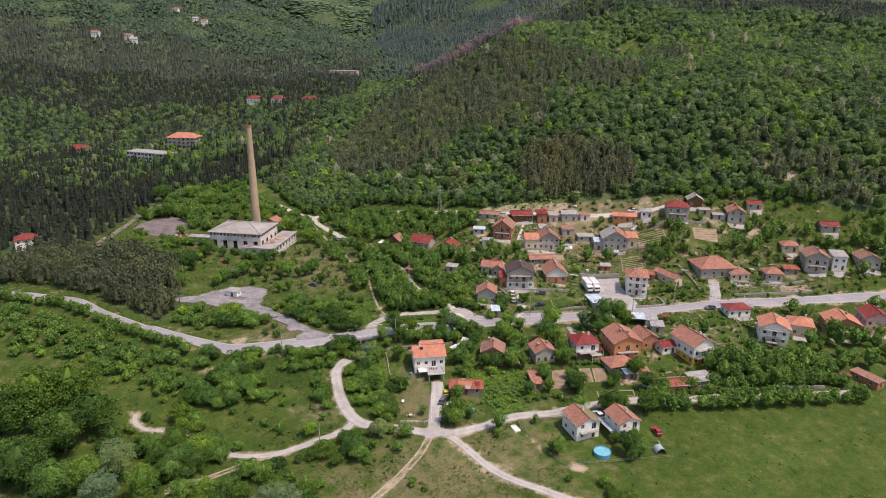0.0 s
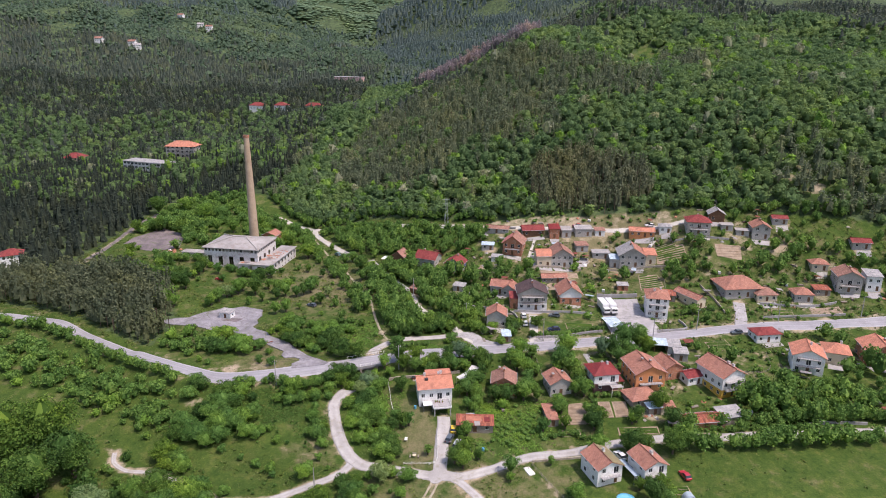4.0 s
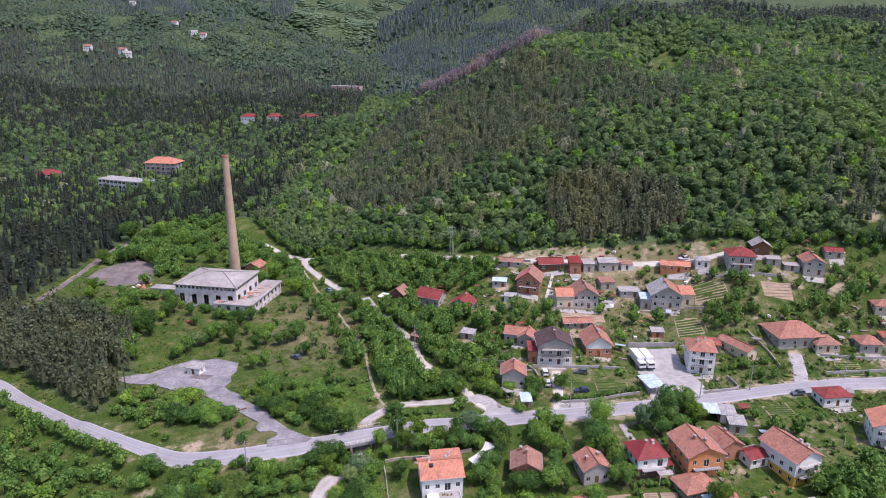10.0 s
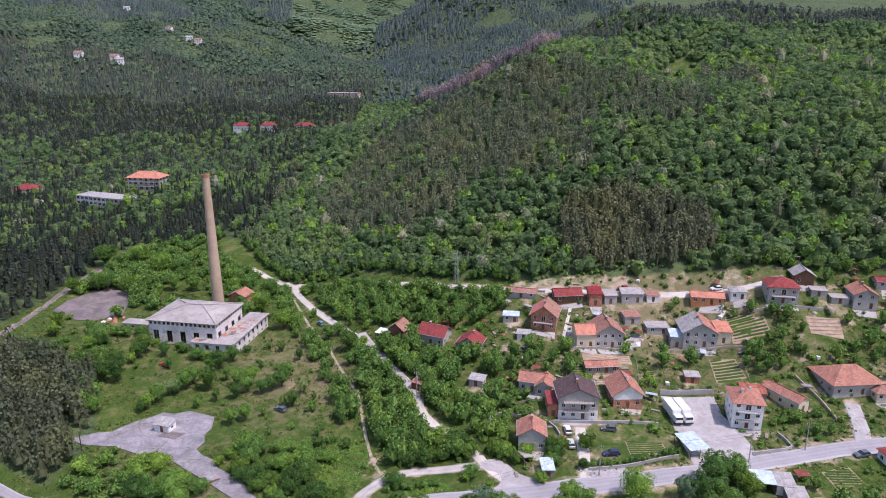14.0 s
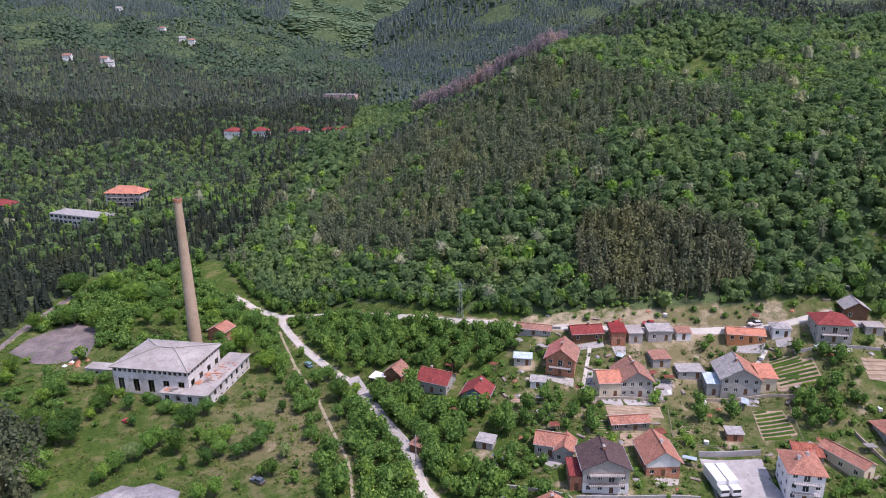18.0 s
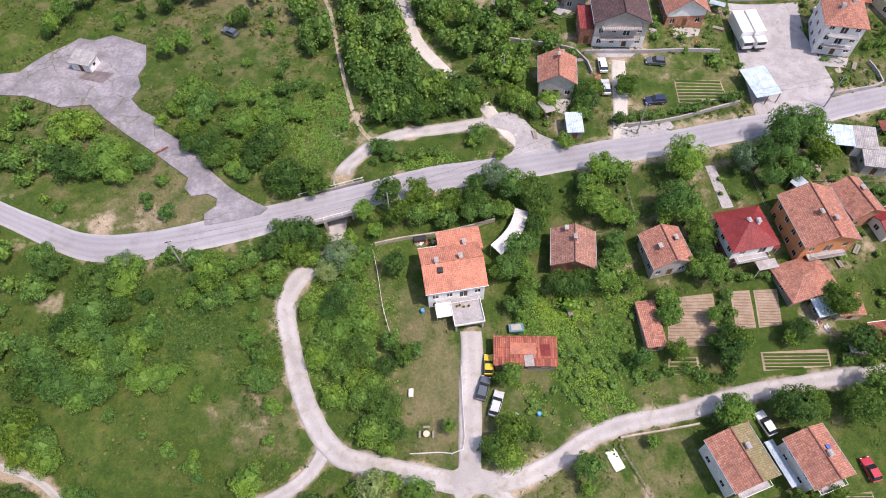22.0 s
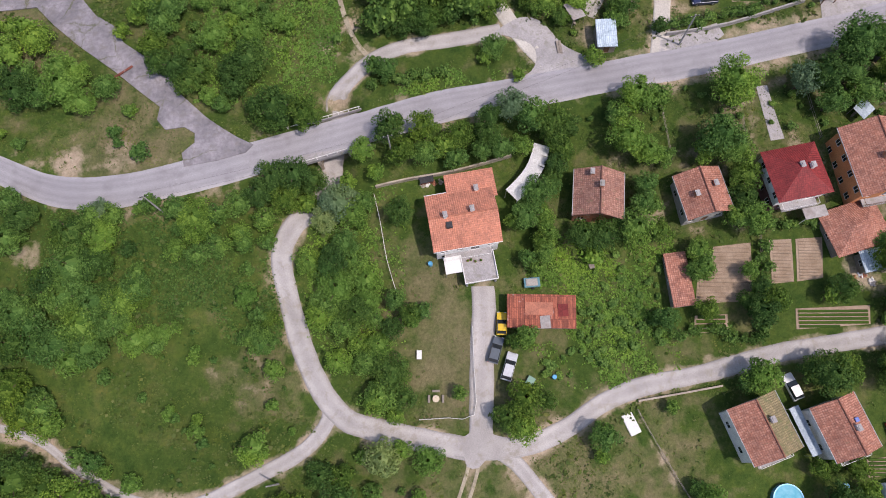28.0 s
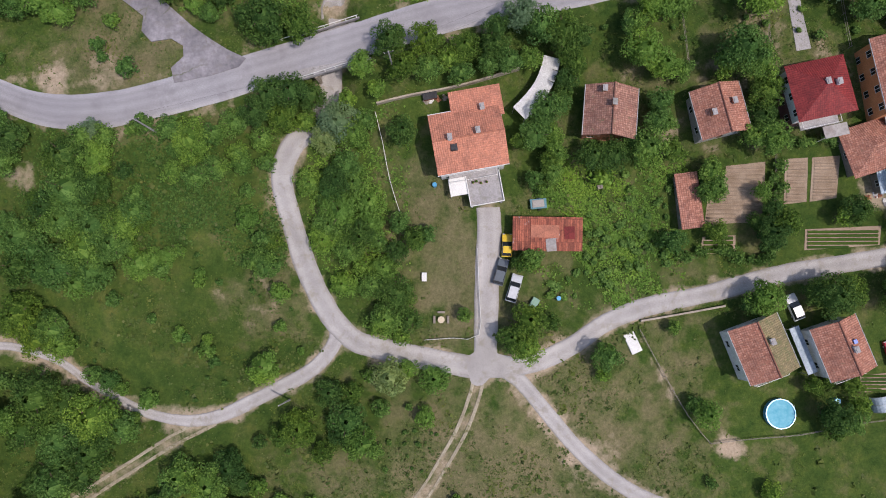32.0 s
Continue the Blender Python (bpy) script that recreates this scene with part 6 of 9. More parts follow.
def plot(name, poly, label, row=0.7, crop=None, tilt=0.0):
    """A dug bed with raised rows across it."""
    bed = sheet(name, poly, SOIL, label, 0.06, 1.5, "garden bed")
    bed["kind"] = "structure"
    px, py = [p[0] for p in poly], [p[1] for p in poly]
    wide = 0.44 if crop else 0.3
    rng = random.Random(int(px[0] * 7))
    y = min(py) + 0.5
    while y < max(py) - 0.3:
        xs_ = [x for x in np.arange(min(px), max(px), 0.25) if inside(poly, np.array(x), np.array(y + tilt * (x - min(px))))]
        if len(xs_) > 4:
            x0, x1 = xs_[0] + 0.2, xs_[-1] - 0.2
            bm = bmesh.new()
            n = max(3, int((x1 - x0) / 0.8))
            prev = None
            for k in range(n + 1):
                x = x0 + (x1 - x0) * k / n
                yy = y + tilt * (x - min(px))
                z = at(x, yy)
                j = rng.uniform(-0.03, 0.03)
                ring = [bm.verts.new(c) for c in ((x, yy - row * wide, z), (x, yy - row * wide * 0.4 + j, z + 0.24 + j), (x, yy + row * wide * 0.4 + j, z + 0.24 + j), (x, yy + row * wide, z))]
                if prev:
                    for q in range(3):
                        bm.faces.new((prev[q], ring[q], ring[q + 1], prev[q + 1]))
                prev = ring
            part("ridge", bm, crop or SOIL, bed)
        y += row


GREENS = leafy("vegetable_rows", (0.05, 0.10, 0.02), (0.08, 0.15, 0.03), (0.13, 0.20, 0.05))
plot("garden_bed", [(31, 18.6), (40, 19.2), (40.2, 28.4), (34.2, 27.8), (33.6, 23.0), (31.4, 22.4)], "bare dug garden plot with raised rows", 0.6)
plot("garden_bed", [(43.3, 21.8), (46.9, 22.2), (46.8, 29.0), (43.2, 28.8)], "garden plot with young seedlings in rows", 0.55)
plot("garden_bed", [(47.4, 22.2), (51.6, 22.8), (51.8, 29.3), (47.5, 29.0)], "bare dug garden plot", 0.5)
plot("garden_bed", [(46.8, 14.6), (58.4, 15.4), (58.6, 18.4), (46.9, 17.9)], "rows of green vegetables beside the lane", 0.6, GREENS)
plot("garden_bed", [(30.5, 14.0), (36.0, 14.4), (36.0, 17.0), (30.8, 16.8)], "small vegetable bed behind the lane", 0.7, GREENS)
plot("garden_bed", [(40.5, 71.0), (51.0, 72.0), (50.5, 77.5), (40.5, 77.0)], "vegetable garden beside the road", 0.9, GREENS)
plot("garden_bed", [(76.5, 108.6), (86.0, 109.2), (85.6, 118.2), (77.8, 119.6)], "small vineyard in close rows", 1.4, GREENS)
plot("garden_bed", [(90, 62), (98, 65), (97, 71), (89, 68.5)], "vegetable rows beside the road", 0.9, GREENS)
plot("garden_bed", [(138, 90), (150, 90.5), (150, 95), (138, 94.5)], "dug plot in front of the farm", 1.2)
plot("garden_bed", [(36, 115), (52, 116.5), (52, 121), (36, 119.5)], "bare brown plot between houses", 1.2)
plot("garden_bed", [(88, 126), (100, 125), (100, 133), (88, 134)], "green garden beds below the lane", 1.3, GREENS)
plot("garden_bed", [(112, 124), (122, 122), (124, 130), (113, 131)], "bare earth plot on the slope", 1.5)

plot("garden_bed", [(29.1, 107.6), (35.2, 108.2), (36.0, 113.5), (30.2, 112.9)], "green vegetable bed beside the long shed", 0.9, GREENS)
plot("garden_bed", [(28.7, 103.6), (34.5, 104.0), (35.0, 107.0), (28.9, 106.5)], "green bed with pale paths between houses", 0.9, GREENS)
plot("garden_bed", [(36.8, 103.0), (42.5, 103.9), (43.5, 108.9), (37.6, 108.0)], "bare dug bed before the long shed", 1.1)
plot("garden_bed", [(87.8, 134.4), (96.9, 130.5), (97.2, 134.1), (88.9, 137.8)], "green terrace bed beside the grey house", 1, GREENS)
plot("garden_bed", [(87.9, 129.9), (93.6, 127.1), (95.4, 129.6), (87.7, 132.9)], "lush green terrace bed with stone edge", 1, GREENS)
plot("garden_bed", [(87.1, 124.6), (94.6, 122.7), (95.6, 125.6), (87.7, 127.8)], "dug terrace bed on the eastern slope", 1.2)
plot("garden_bed", [(8.9, 122.5), (14.0, 122.0), (14.2, 125.5), (8.9, 126.3)], "pale bed with straw rows", 0.9)
plot("garden_bed", [(17.5, 145.4), (25.5, 144.6), (25.9, 147.4), (17.5, 148.5)], "vines above the glazed shed", 1, GREENS)
plot("garden_bed", [(55.9, 107.9), (59.0, 113.7), (56.6, 114.2), (51.8, 108.2)], "rows of vegetables among fruit trees", 0.9, GREENS)
plot("garden_bed", [(123.3, 93.8), (130.9, 92.9), (129.8, 86.1), (120.4, 85.1)], "smooth green kitchen garden by the road", 1, GREENS)


def fence(label, line, tall=1.1, gap=2.2, post=GREYWOOD, rail=GREYWOOD, wall=None, name="fence", category="fence"):
    """Posts and rails, or a low wall, that follow the land."""
    pts = refine(line, gap)
    ob = thing(name, pts[0][0], pts[0][1], at(*pts[0]), 0, label, category)
    o = Vector((pts[0][0], pts[0][1], at(*pts[0])))
    for p, q in zip(pts, pts[1:]):
        a, b = Vector((*p, at(*p))) - o, Vector((*q, at(*q))) - o
        if wall:
            d = (b - a).normalized()
            n = Vector((-d.y, d.x, 0)).normalized() * 0.14
            bm = bmesh.new()
            up, dn = Vector((0, 0, tall)), Vector((0, 0, -0.4))
            cs = [a - n + dn, b - n + dn, b + n + dn, a + n + dn, a - n + up, b - n + up, b + n + up, a + n + up]
            vs = [bm.verts.new(c) for c in cs]
            for f in ((3, 2, 1, 0), (4, 5, 6, 7), (0, 1, 5, 4), (1, 2, 6, 5), (2, 3, 7, 6), (3, 0, 4, 7)):
                bm.faces.new([vs[i] for i in f])
            part("wall_section", bm, wall, ob)
        else:
            part("post", tubes(((a.x, a.y, a.z - 0.3), (a.x, a.y, a.z + tall), 0.06, 0.055), n=6), post, ob)
            for k in (0.45, 0.9):
                part("rail", tubes(((a.x, a.y, a.z + tall * k), (b.x, b.y, b.z + tall * k), 0.035, 0.035), n=5), rail, ob)
    return ob


fence("pale concrete post fence along the garden", [(-21.2, 36.2), (-20.2, 32), (-19, 25.6), (-17.5, 20.8)], 1.2, 2.0, CONCRETE, TRIM)
fence("low white fence at the garden's end", [(-13.5, 0.4), (-9, 0.7), (-4.9, 1.2), (-4.9, 8.5), (-5.1, 15)], 0.8, 2.0, TRIM, TRIM)
fence("old rubble stone garden wall", [(-21, 37.6), (-15.8, 38.8), (-8.3, 40.3), (1.5, 43.0)], 0.9, 2.5, wall=STONE, name="stone_wall", category="wall")
fence("weathered timber fence along the lawn", [(20.8, 2.1), (22.8, -1.7), (28.4, -11.6), (31.8, -15.9)], 1.0, 2.2)
fence("weathered timber fence at the lawn's end", [(31.9, -16.0), (38.5, -15.2), (46.0, -14.5), (54, -13.0), (62.0, -11.9)], 1.0, 2.2)
plot("garden_bed", [(55.7, -5.3), (59.9, -4.8), (60.2, -7.4), (55.7, -8.0)], "square bed of green vegetables behind the pool", 0.55, GREENS)
fence("low stone wall along the gravel lane", [(21, 3.4), (28, 4.6), (34.5, 5.8)], 0.6, 2.5, wall=STONE, name="stone_wall", category="wall")
fence("low concrete garden wall beside the road", [(28.4, 64.4), (36, 65.6), (43, 67.5), (53, 71)], 0.9, 2.8, wall=CONCRETE, name="garden_wall", category="wall")
fence("concrete kerb wall before the white house", [(73.8, 74.6), (80, 76.3), (86, 78.4), (84.5, 84)], 0.9, 2.8, wall=CONCRETE, name="garden_wall", category="wall")
fence("concrete wall behind the lorry yard", [(57, 102.2), (65, 103), (73.5, 103.2)], 1.6, 2.8, wall=CONCRETE, name="garden_wall", category="wall")
fence("pale garden wall beside the road to the east", [(117, 86.3), (130, 88.2), (150, 89.6)], 0.9, 3.0, wall=CONCRETE, name="garden_wall", category="wall")
fence("concrete footing wall at the field's edge", [(104, 22.5), (112, 23.5), (122, 24)], 0.9, 3.0, wall=CONCRETE, name="garden_wall", category="wall")
fence("timber fence beside the plots", [(41.6, 30.5), (41.6, 24), (41.8, 19)], 1.0, 2.2)
fence("timber fence along the gravel lane", [(62, 10.6), (70, 12.0), (80, 13.2), (95, 16)], 1.0, 2.4)


def pole(x, y, tall=8.5, arm=True):
    ob = thing("utility_pole", x, y, at(x, y), 15, "slim concrete utility pole with crossarm", "pole", "utility poles")
    part("mast", tubes(((0, 0, -0.5), (0, 0, tall), 0.17, 0.10), n=8), CONCRETE, ob)
    if arm:
        ar = part("crossarm", boxes((-0.75, -0.05, tall - 0.5, 0.75, 0.05, tall - 0.4)), IRON, ob)
        for k in (-0.65, 0.0, 0.65):
            part("insulator", tubes(((k, 0, tall - 0.4), (k, 0, tall - 0.2), 0.05, 0.04), n=6), TRIM, ar)
    return ob


POLES = [(-55.6, 33), (-18.2, 42.4), (30.6, 62.6), (71.5, 71.4), (89.2, 77.6), (122, 84.3), (155, 88)]
for p_ in POLES:
    pole(*p_)
pole(-35.4, -9.3, 7.0, False)
pole(-17, 100, 8.0)
pole(4.0, 76.2, 7.5)
for k, ((ax, ay), (bx, by)) in enumerate(zip(POLES, POLES[1:])):
    wire = thing("power_line", ax, ay, at(ax, ay), 0, "thin sagging overhead power lines", "cable", "power lines")
    for off in (-0.63, 0.63):
        pts = []
        for j in range(9):
            t = j / 8
            pts.append((bx * t - ax * t + off * -0.2, by * t - ay * t + off, (at(bx, by) - at(ax, ay)) * t + 8.3 - 1.2 * 4 * t * (1 - t) * 0.6))
        bm = bmesh.new()
        prev = None
        for p in pts:
            ring = [bm.verts.new((p[0] + 0.02 * math.cos(q), p[1], p[2] + 0.02 * math.sin(q))) for q in (0.5, 2.1, 3.7, 5.3)]
            if prev:
                for q in range(4):
                    bm.faces.new((prev[q], prev[(q + 1) % 4], ring[(q + 1) % 4], ring[q]))
            prev = ring
        part("wire", bm, IRON, wire)
mast = thing("lattice_pylon", -5.0, 168.5, at(-5, 168.5), 20, "slender steel lattice pylon at the wood's edge", "pylon")
for sx, sy in ((-1, -1), (1, -1), (1, 1), (-1, 1)):
    part("leg", tubes(((sx * 0.9, sy * 0.9, -0.4), (sx * 0.25, sy * 0.25, 14), 0.07, 0.05), n=5), GALV, mast)
for k in range(7):
    a, b = 0.9 - 0.65 * k / 7, 0.9 - 0.65 * (k + 1) / 7
    z0, z1 = 2 * k, 2 * (k + 1)
    for ux, uy in ((1, 0), (0, 1), (-1, 0), (0, -1)):
        px, py = -uy, ux
        part("brace", tubes(((ux * a - px * a, uy * a - py * a, z0), (ux * b + px * b, uy * b + py * b, z1), 0.03, 0.03), n=4), GALV, mast)
for z in (11, 13):
    part("crossarm", tubes(((-1.9, 0, z), (1.9, 0, z), 0.06, 0.06), n=5), GALV, mast)


# ---- trees ----
rng = np.random.default_rng(11)


def leaf_cloud(points, normals, size, spread=0.42, gen=rng, up=0.6):
    """Leaf tufts: four-cornered, slightly bent pieces set on points and turned roughly along normals."""
    n = len(points)
    d = normals + spread * gen.normal(size=(n, 3)) + np.array([0, 0, up])
    d /= np.linalg.norm(d, axis=1)[:, None]
    h = gen.normal(size=(n, 3))
    u = np.cross(d, h)
    u /= np.linalg.norm(u, axis=1)[:, None] + 1e-9
    v = np.cross(d, u)
    s = size * gen.uniform(0.65, 1.35, (n, 1))
    k = gen.uniform(0.6, 1.0, (n, 4, 1))
    c = np.stack([points - u * s * k[:, 0], points - v * s * k[:, 1] - d * s * 0.25, points + u * s * k[:, 2], points + v * s * k[:, 3] - d * s * 0.25], 1)
    return c.reshape(-1, 3)


def leaf_mass(r, tall, low, rows, cols, gen, point=False):
    """The shaded inside of a crown: an uneven closed body of foliage."""
    z = np.linspace(0, 1, rows + 1)
    prof = (1 - z) ** 0.8 if point else np.sqrt(np.clip(1 - (2 * z - 1) ** 2, 0.06, 1))
    a = np.linspace(0, math.tau, cols + 1)[:-1]
    rad = r * prof[:, None] * gen.uniform(0.72, 1.16, (rows + 1, cols))
    v = np.stack([rad * np.cos(a), rad * np.sin(a), np.broadcast_to((tall * (low + (1 - low) * z))[:, None], rad.shape) + gen.uniform(-0.05, 0.05, rad.shape) * r], -1)
    w = np.roll(v, -1, 1)
    return np.stack([v[:-1], w[:-1], w[1:], v[1:]], 2).reshape(-1, 3)


def round_crown(r, tall, leaves, size, lumps=9, gen=rng, low=0.25, mass=(4, 7), core=0.72, up=0.6, bough=(0.30, 0.55), spread=0.42):
    """Leaves over many rounded boughs that fill a crown of radius r from low*tall to tall."""
    pts, nrm = [], []
    mid = tall * (1 + low) / 2
    half = tall * (1 - low) / 2
    cs = []
    for k in range(lumps):
        a = math.tau * k / lumps * 1.618 * 2 + gen.uniform(0, 0.8)
        q = gen.uniform(0.25, 1.05 - 0.5 * (bough[0] + bough[1]) if bough[1] < 0.5 else 0.75)
        zz = gen.uniform(-0.7, 0.75)
        cs.append((np.array([q * r * math.cos(a) * math.sqrt(1 - zz * zz * 0.6), q * r * math.sin(a) * math.sqrt(1 - zz * zz * 0.6), mid + zz * half * 0.75]), r * gen.uniform(*bough)))
    cs.append((np.array([0, 0, mid + half * 0.35]), r * 0.6))
    per = leaves // len(cs) + 1
    for c, rr in cs:
        d = gen.normal(size=(per, 3))
        d /= np.linalg.norm(d, axis=1)[:, None]
        d[:, 2] = np.where(d[:, 2] < -0.35, -d[:, 2], d[:, 2])
        rad = rr * gen.uniform(0.75, 1.08, (per, 1))
        p = c + d * rad * np.array([1, 1, min(1.0, half / r * 1.1)])
        pts.append(p), nrm.append(d)
    pts, nrm = np.concatenate(pts), np.concatenate(nrm)
    keep = pts[:, 2] > 0.12 * tall
    return np.concatenate([leaf_mass(r * core, tall * 0.92, max(low, 0.04), *mass, gen), leaf_cloud(pts[keep], nrm[keep], size, gen=gen, up=up, spread=spread if up > 0.3 else 0.6)])


def conifer_crown(r, tall, leaves, size, low=0.15, gen=rng, flat=0.0, rows=3):
    """Drooping whorls, narrow at the top."""
    t = gen.uniform(0, 1, leaves) ** (0.75 if flat == 0 else 1.0)
    z = tall * (low + (1 - low) * (1 - t))
    edge = r * (t ** 0.9 * (0.8 + 0.2 * np.sin(t * 40)) if flat == 0 else np.sin(math.pi * (0.10 + 0.80 * t)) ** 0.7)
    a = gen.uniform(0, math.tau, leaves)
    q = edge * gen.uniform(0.55, 1.05, leaves)
    p = np.stack([q * np.cos(a), q * np.sin(a), z], 1)
    n = np.stack([np.cos(a), np.sin(a), np.full(leaves, 0.7)], 1)
    return np.concatenate([leaf_mass(r * 0.72, tall * 0.90, low, rows, 5, gen, True), leaf_cloud(p, n / np.linalg.norm(n, axis=1)[:, None], size, 0.3 if flat == 0 else 0.7, gen, 0.95 if flat == 0 else 0.4)])


def quads_of(v):
    return np.arange(len(v)).reshape(-1, 4)


def trunk_mesh(r, tall, gen, low=0.3):
    bm = bmesh.new()
    w = 0.05 * r + 0.05
    top = Vector((gen.uniform(-0.1, 0.1) * r, gen.uniform(-0.1, 0.1) * r, tall * 0.72))
    fork = top * 0.45
    tube(bm, (0, 0, -0.4), fork, w * 1.5, w, 6, False)
    tube(bm, fork, top, w, w * 0.35, 6, False)
    for k in range(5):
        a = k * 1.26 + gen.uniform(-0.3, 0.3)
        s = fork.lerp(top, 0.15 * k)
        tube(bm, s, s + Vector((math.cos(a) * r * 0.6, math.sin(a) * r * 0.6, tall * 0.22)), w * 0.55, w * 0.15, 5, False)
    me = bpy.data.meshes.new("trunk")
    bm.to_mesh(me), bm.free()
    me.materials.append(BARK)
    return me


TREES = {}


def tree_kind(r, leaf, form):
    """A tree of about radius r: one of three meshes for its size."""
    step = min((1.0, 1.6, 2.3, 3.1, 4.0, 5.2), key=lambda s: abs(s - r))
    var = int(rng.integers(0, 3 if step < 4.5 else 2))
    key = (step, leaf.name, form, var)
    if key not in TREES:
        g = np.random.default_rng(int(step * 100) + var * 7 + len(leaf.name))
        tall = step * (1.9 if form == "tree" else 1.2) + 0.5
        size = 0.100 + 0.016 * step
        n = int(min(5200, 560 * step ** 1.5))
        if form == "fir":
            tall = step * 4.2
            c = conifer_crown(step, tall, n, size * 1.3, 0.1, g)
        else:
            c = round_crown(step, tall, n, size, 14 + int(step * 5), g, 0.22 if form == "tree" else 0.0, (4, 9), 0.50, 0.15, (0.20, 0.36))
        cm = mesh_of("crown", c, quads_of(c), False)
        cm.materials.append(leaf)
        TREES[key] = (trunk_mesh(step, tall, g), cm, step)
    return TREES[key]


def plant(spots, leaf, label, form="tree", category="tree", group=""):
    for x, y, r in spots:
        tr, cr, step = tree_kind(r, leaf, form)
        ob = thing("tree" if form != "bush" else "bush", x, y, at(x, y), float(rng.uniform(0, 360)), label, category, group)
        k = r / step * rng.uniform(0.95, 1.05)
        ob.scale = (k, k, k * rng.uniform(0.9, 1.12))
        piece("trunk", tr, None, ob)
        piece("crown", cr, None, ob)


plant([(-82.8, 56, 3.6), (-37.4, 38.4, 3.2), (-34.1, 38.9, 3.2), (-31.9, 39, 3), (-39.8, 35.8, 3), (-35.6, 35.1, 3), (-70, 29.4, 4.1), (-78.9, 32.2, 3.2), (-66.4, 24.6, 3.7), (-74.2, 21.5, 3.3), (-79.2, 12.1, 3.9), (-38.1, 16, 2.1), (-79.3, 4.3, 4.2), (-76, 2.5, 3.8), (-76.9, 0.3, 3.3), (-76.1, -8.8, 4.9), (-71.7, -10.5, 4.3), (-67.2, -17.4, 4.2), (-73.7, -20.8, 4.3), (-68.9, -21.6, 3.2), (-61.1, -12.6, 1.9), (-75.6, -23.3, 3.3), (-78.3, -14, 4.4), (-44.7, -19.8, 3.1), (-42.9, -22.7, 2.4), (-33.4, -13.4, 3.7), (-36.4, -14.7, 2.4), (-40.1, -16, 1.4), (-28.5, -7.8, 2.8), (-25, -7.8, 2.3)],
      LEAF_DARK, "dark green thicket on the slope below the road", "bush", "bush", "slope thickets")
plant([(-29.5, -17.2, 2.3), (-26.5, -13.8, 2.8), (-18, 7.2, 3.7), (-16.2, 3.7, 2.7)],
      LEAF_DARK, "dark green thicket on the slope below the road", "bush", "bush", "slope thickets")
plant([(-78.1, 53.3, 3.3), (-66.6, 54.5, 2.8), (-62.4, 50.2, 1.6), (-64.8, 46.7, 1.6), (-64.1, 44.8, 1.1), (-59.5, 42.6, 1.9), (-81.1, 45, 1.4), (-84.7, 46.9, 1.2), (-43.1, 34.4, 2.8), (-32.3, 35, 2.5), (-38.9, 31.9, 2.6), (-49.9, 31.8, 3.8), (-53.3, 33.3, 2.6), (-46.5, 32.7, 2.5), (-43.2, 30, 2.2), (-50.4, 29.6, 2.2), (-46.5, 27.7, 2.5), (-42.3, 28.2, 2.2), (-38.5, 28.3, 1.8), (-57.2, 34.1, 1.9), (-59.2, 33.5, 1.5), (-63.3, 32.4, 2.1), (-67.1, 32.4, 2.4), (-81.5, 34.7, 2.9), (-81.4, 29.1, 3.2), (-69.8, 23.9, 4.8), (-70.9, 19.4, 4.3), (-66.3, 18.4, 4.4), (-61.8, 18.5, 3.6), (-59.7, 20.9, 3.1)],
      LEAF, "green thicket on the slope below the road", "bush", "bush", "slope thickets")
plant([(-59.8, 23.5, 2.1), (-63.1, 15.7, 3.6), (-67.8, 14.8, 4.2), (-79, 16.8, 3.9), (-81.4, 18.8, 2.8), (-76.8, 15, 3.3), (-75.6, 11.3, 3.3), (-41.8, 24.1, 1.5), (-39.5, 16.5, 1.9), (-72.3, 12, 4.3), (-66.8, 11.7, 3.7), (-64.5, 6.9, 1.5), (-46.8, 9.7, 0.8), (-38.7, 12.1, 2.9), (-40.7, 13.1, 2.4), (-49, -1.4, 1.8), (-47.7, -3.2, 1.2), (-48.9, 0.4, 1.2), (-58.1, 3.7, 1.2), (-52.7, 0.5, 1), (-72.7, -0.6, 3), (-74.2, 2.1, 3.2), (-65.2, -6.4, 2.3), (-67.9, -5.5, 1.9), (-63.1, -7.7, 1.5), (-66.8, -12.3, 4.7), (-62.5, -13.9, 3.6), (-72.5, -15.7, 4.8), (-52.5, -21.1, 3.5), (-47.8, -22.3, 3.9)],
      LEAF, "green thicket on the slope below the road", "bush", "bush", "slope thickets")
plant([(-54.5, -23.6, 2), (-40.4, -23.1, 1.9), (-25.5, -12.1, 3.7), (-23.3, -15.5, 3.5), (-21.2, -17.2, 1.4), (-16.1, -4.3, 2.3), (-20.5, -10.3, 1.8), (-16.1, -10.3, 0.9), (-24.2, 32.6, 3.1), (-22.8, 34.7, 2.4), (-31.6, 25.1, 2.9), (-28.3, 24.3, 2.9), (-28.6, 18.6, 3), (-25.8, 17.7, 2.8), (-24.6, 25.2, 2.9), (-25.2, 14.8, 2.8), (-20.7, 15.9, 2.1), (-21.8, 9.2, 2.8), (-19.8, 3.6, 3.2), (-17.1, 1.1, 2), (-20, 11.9, 2.8), (-23.4, 12.1, 1.9)],
      LEAF, "green thicket on the slope below the road", "bush", "bush", "slope thickets")
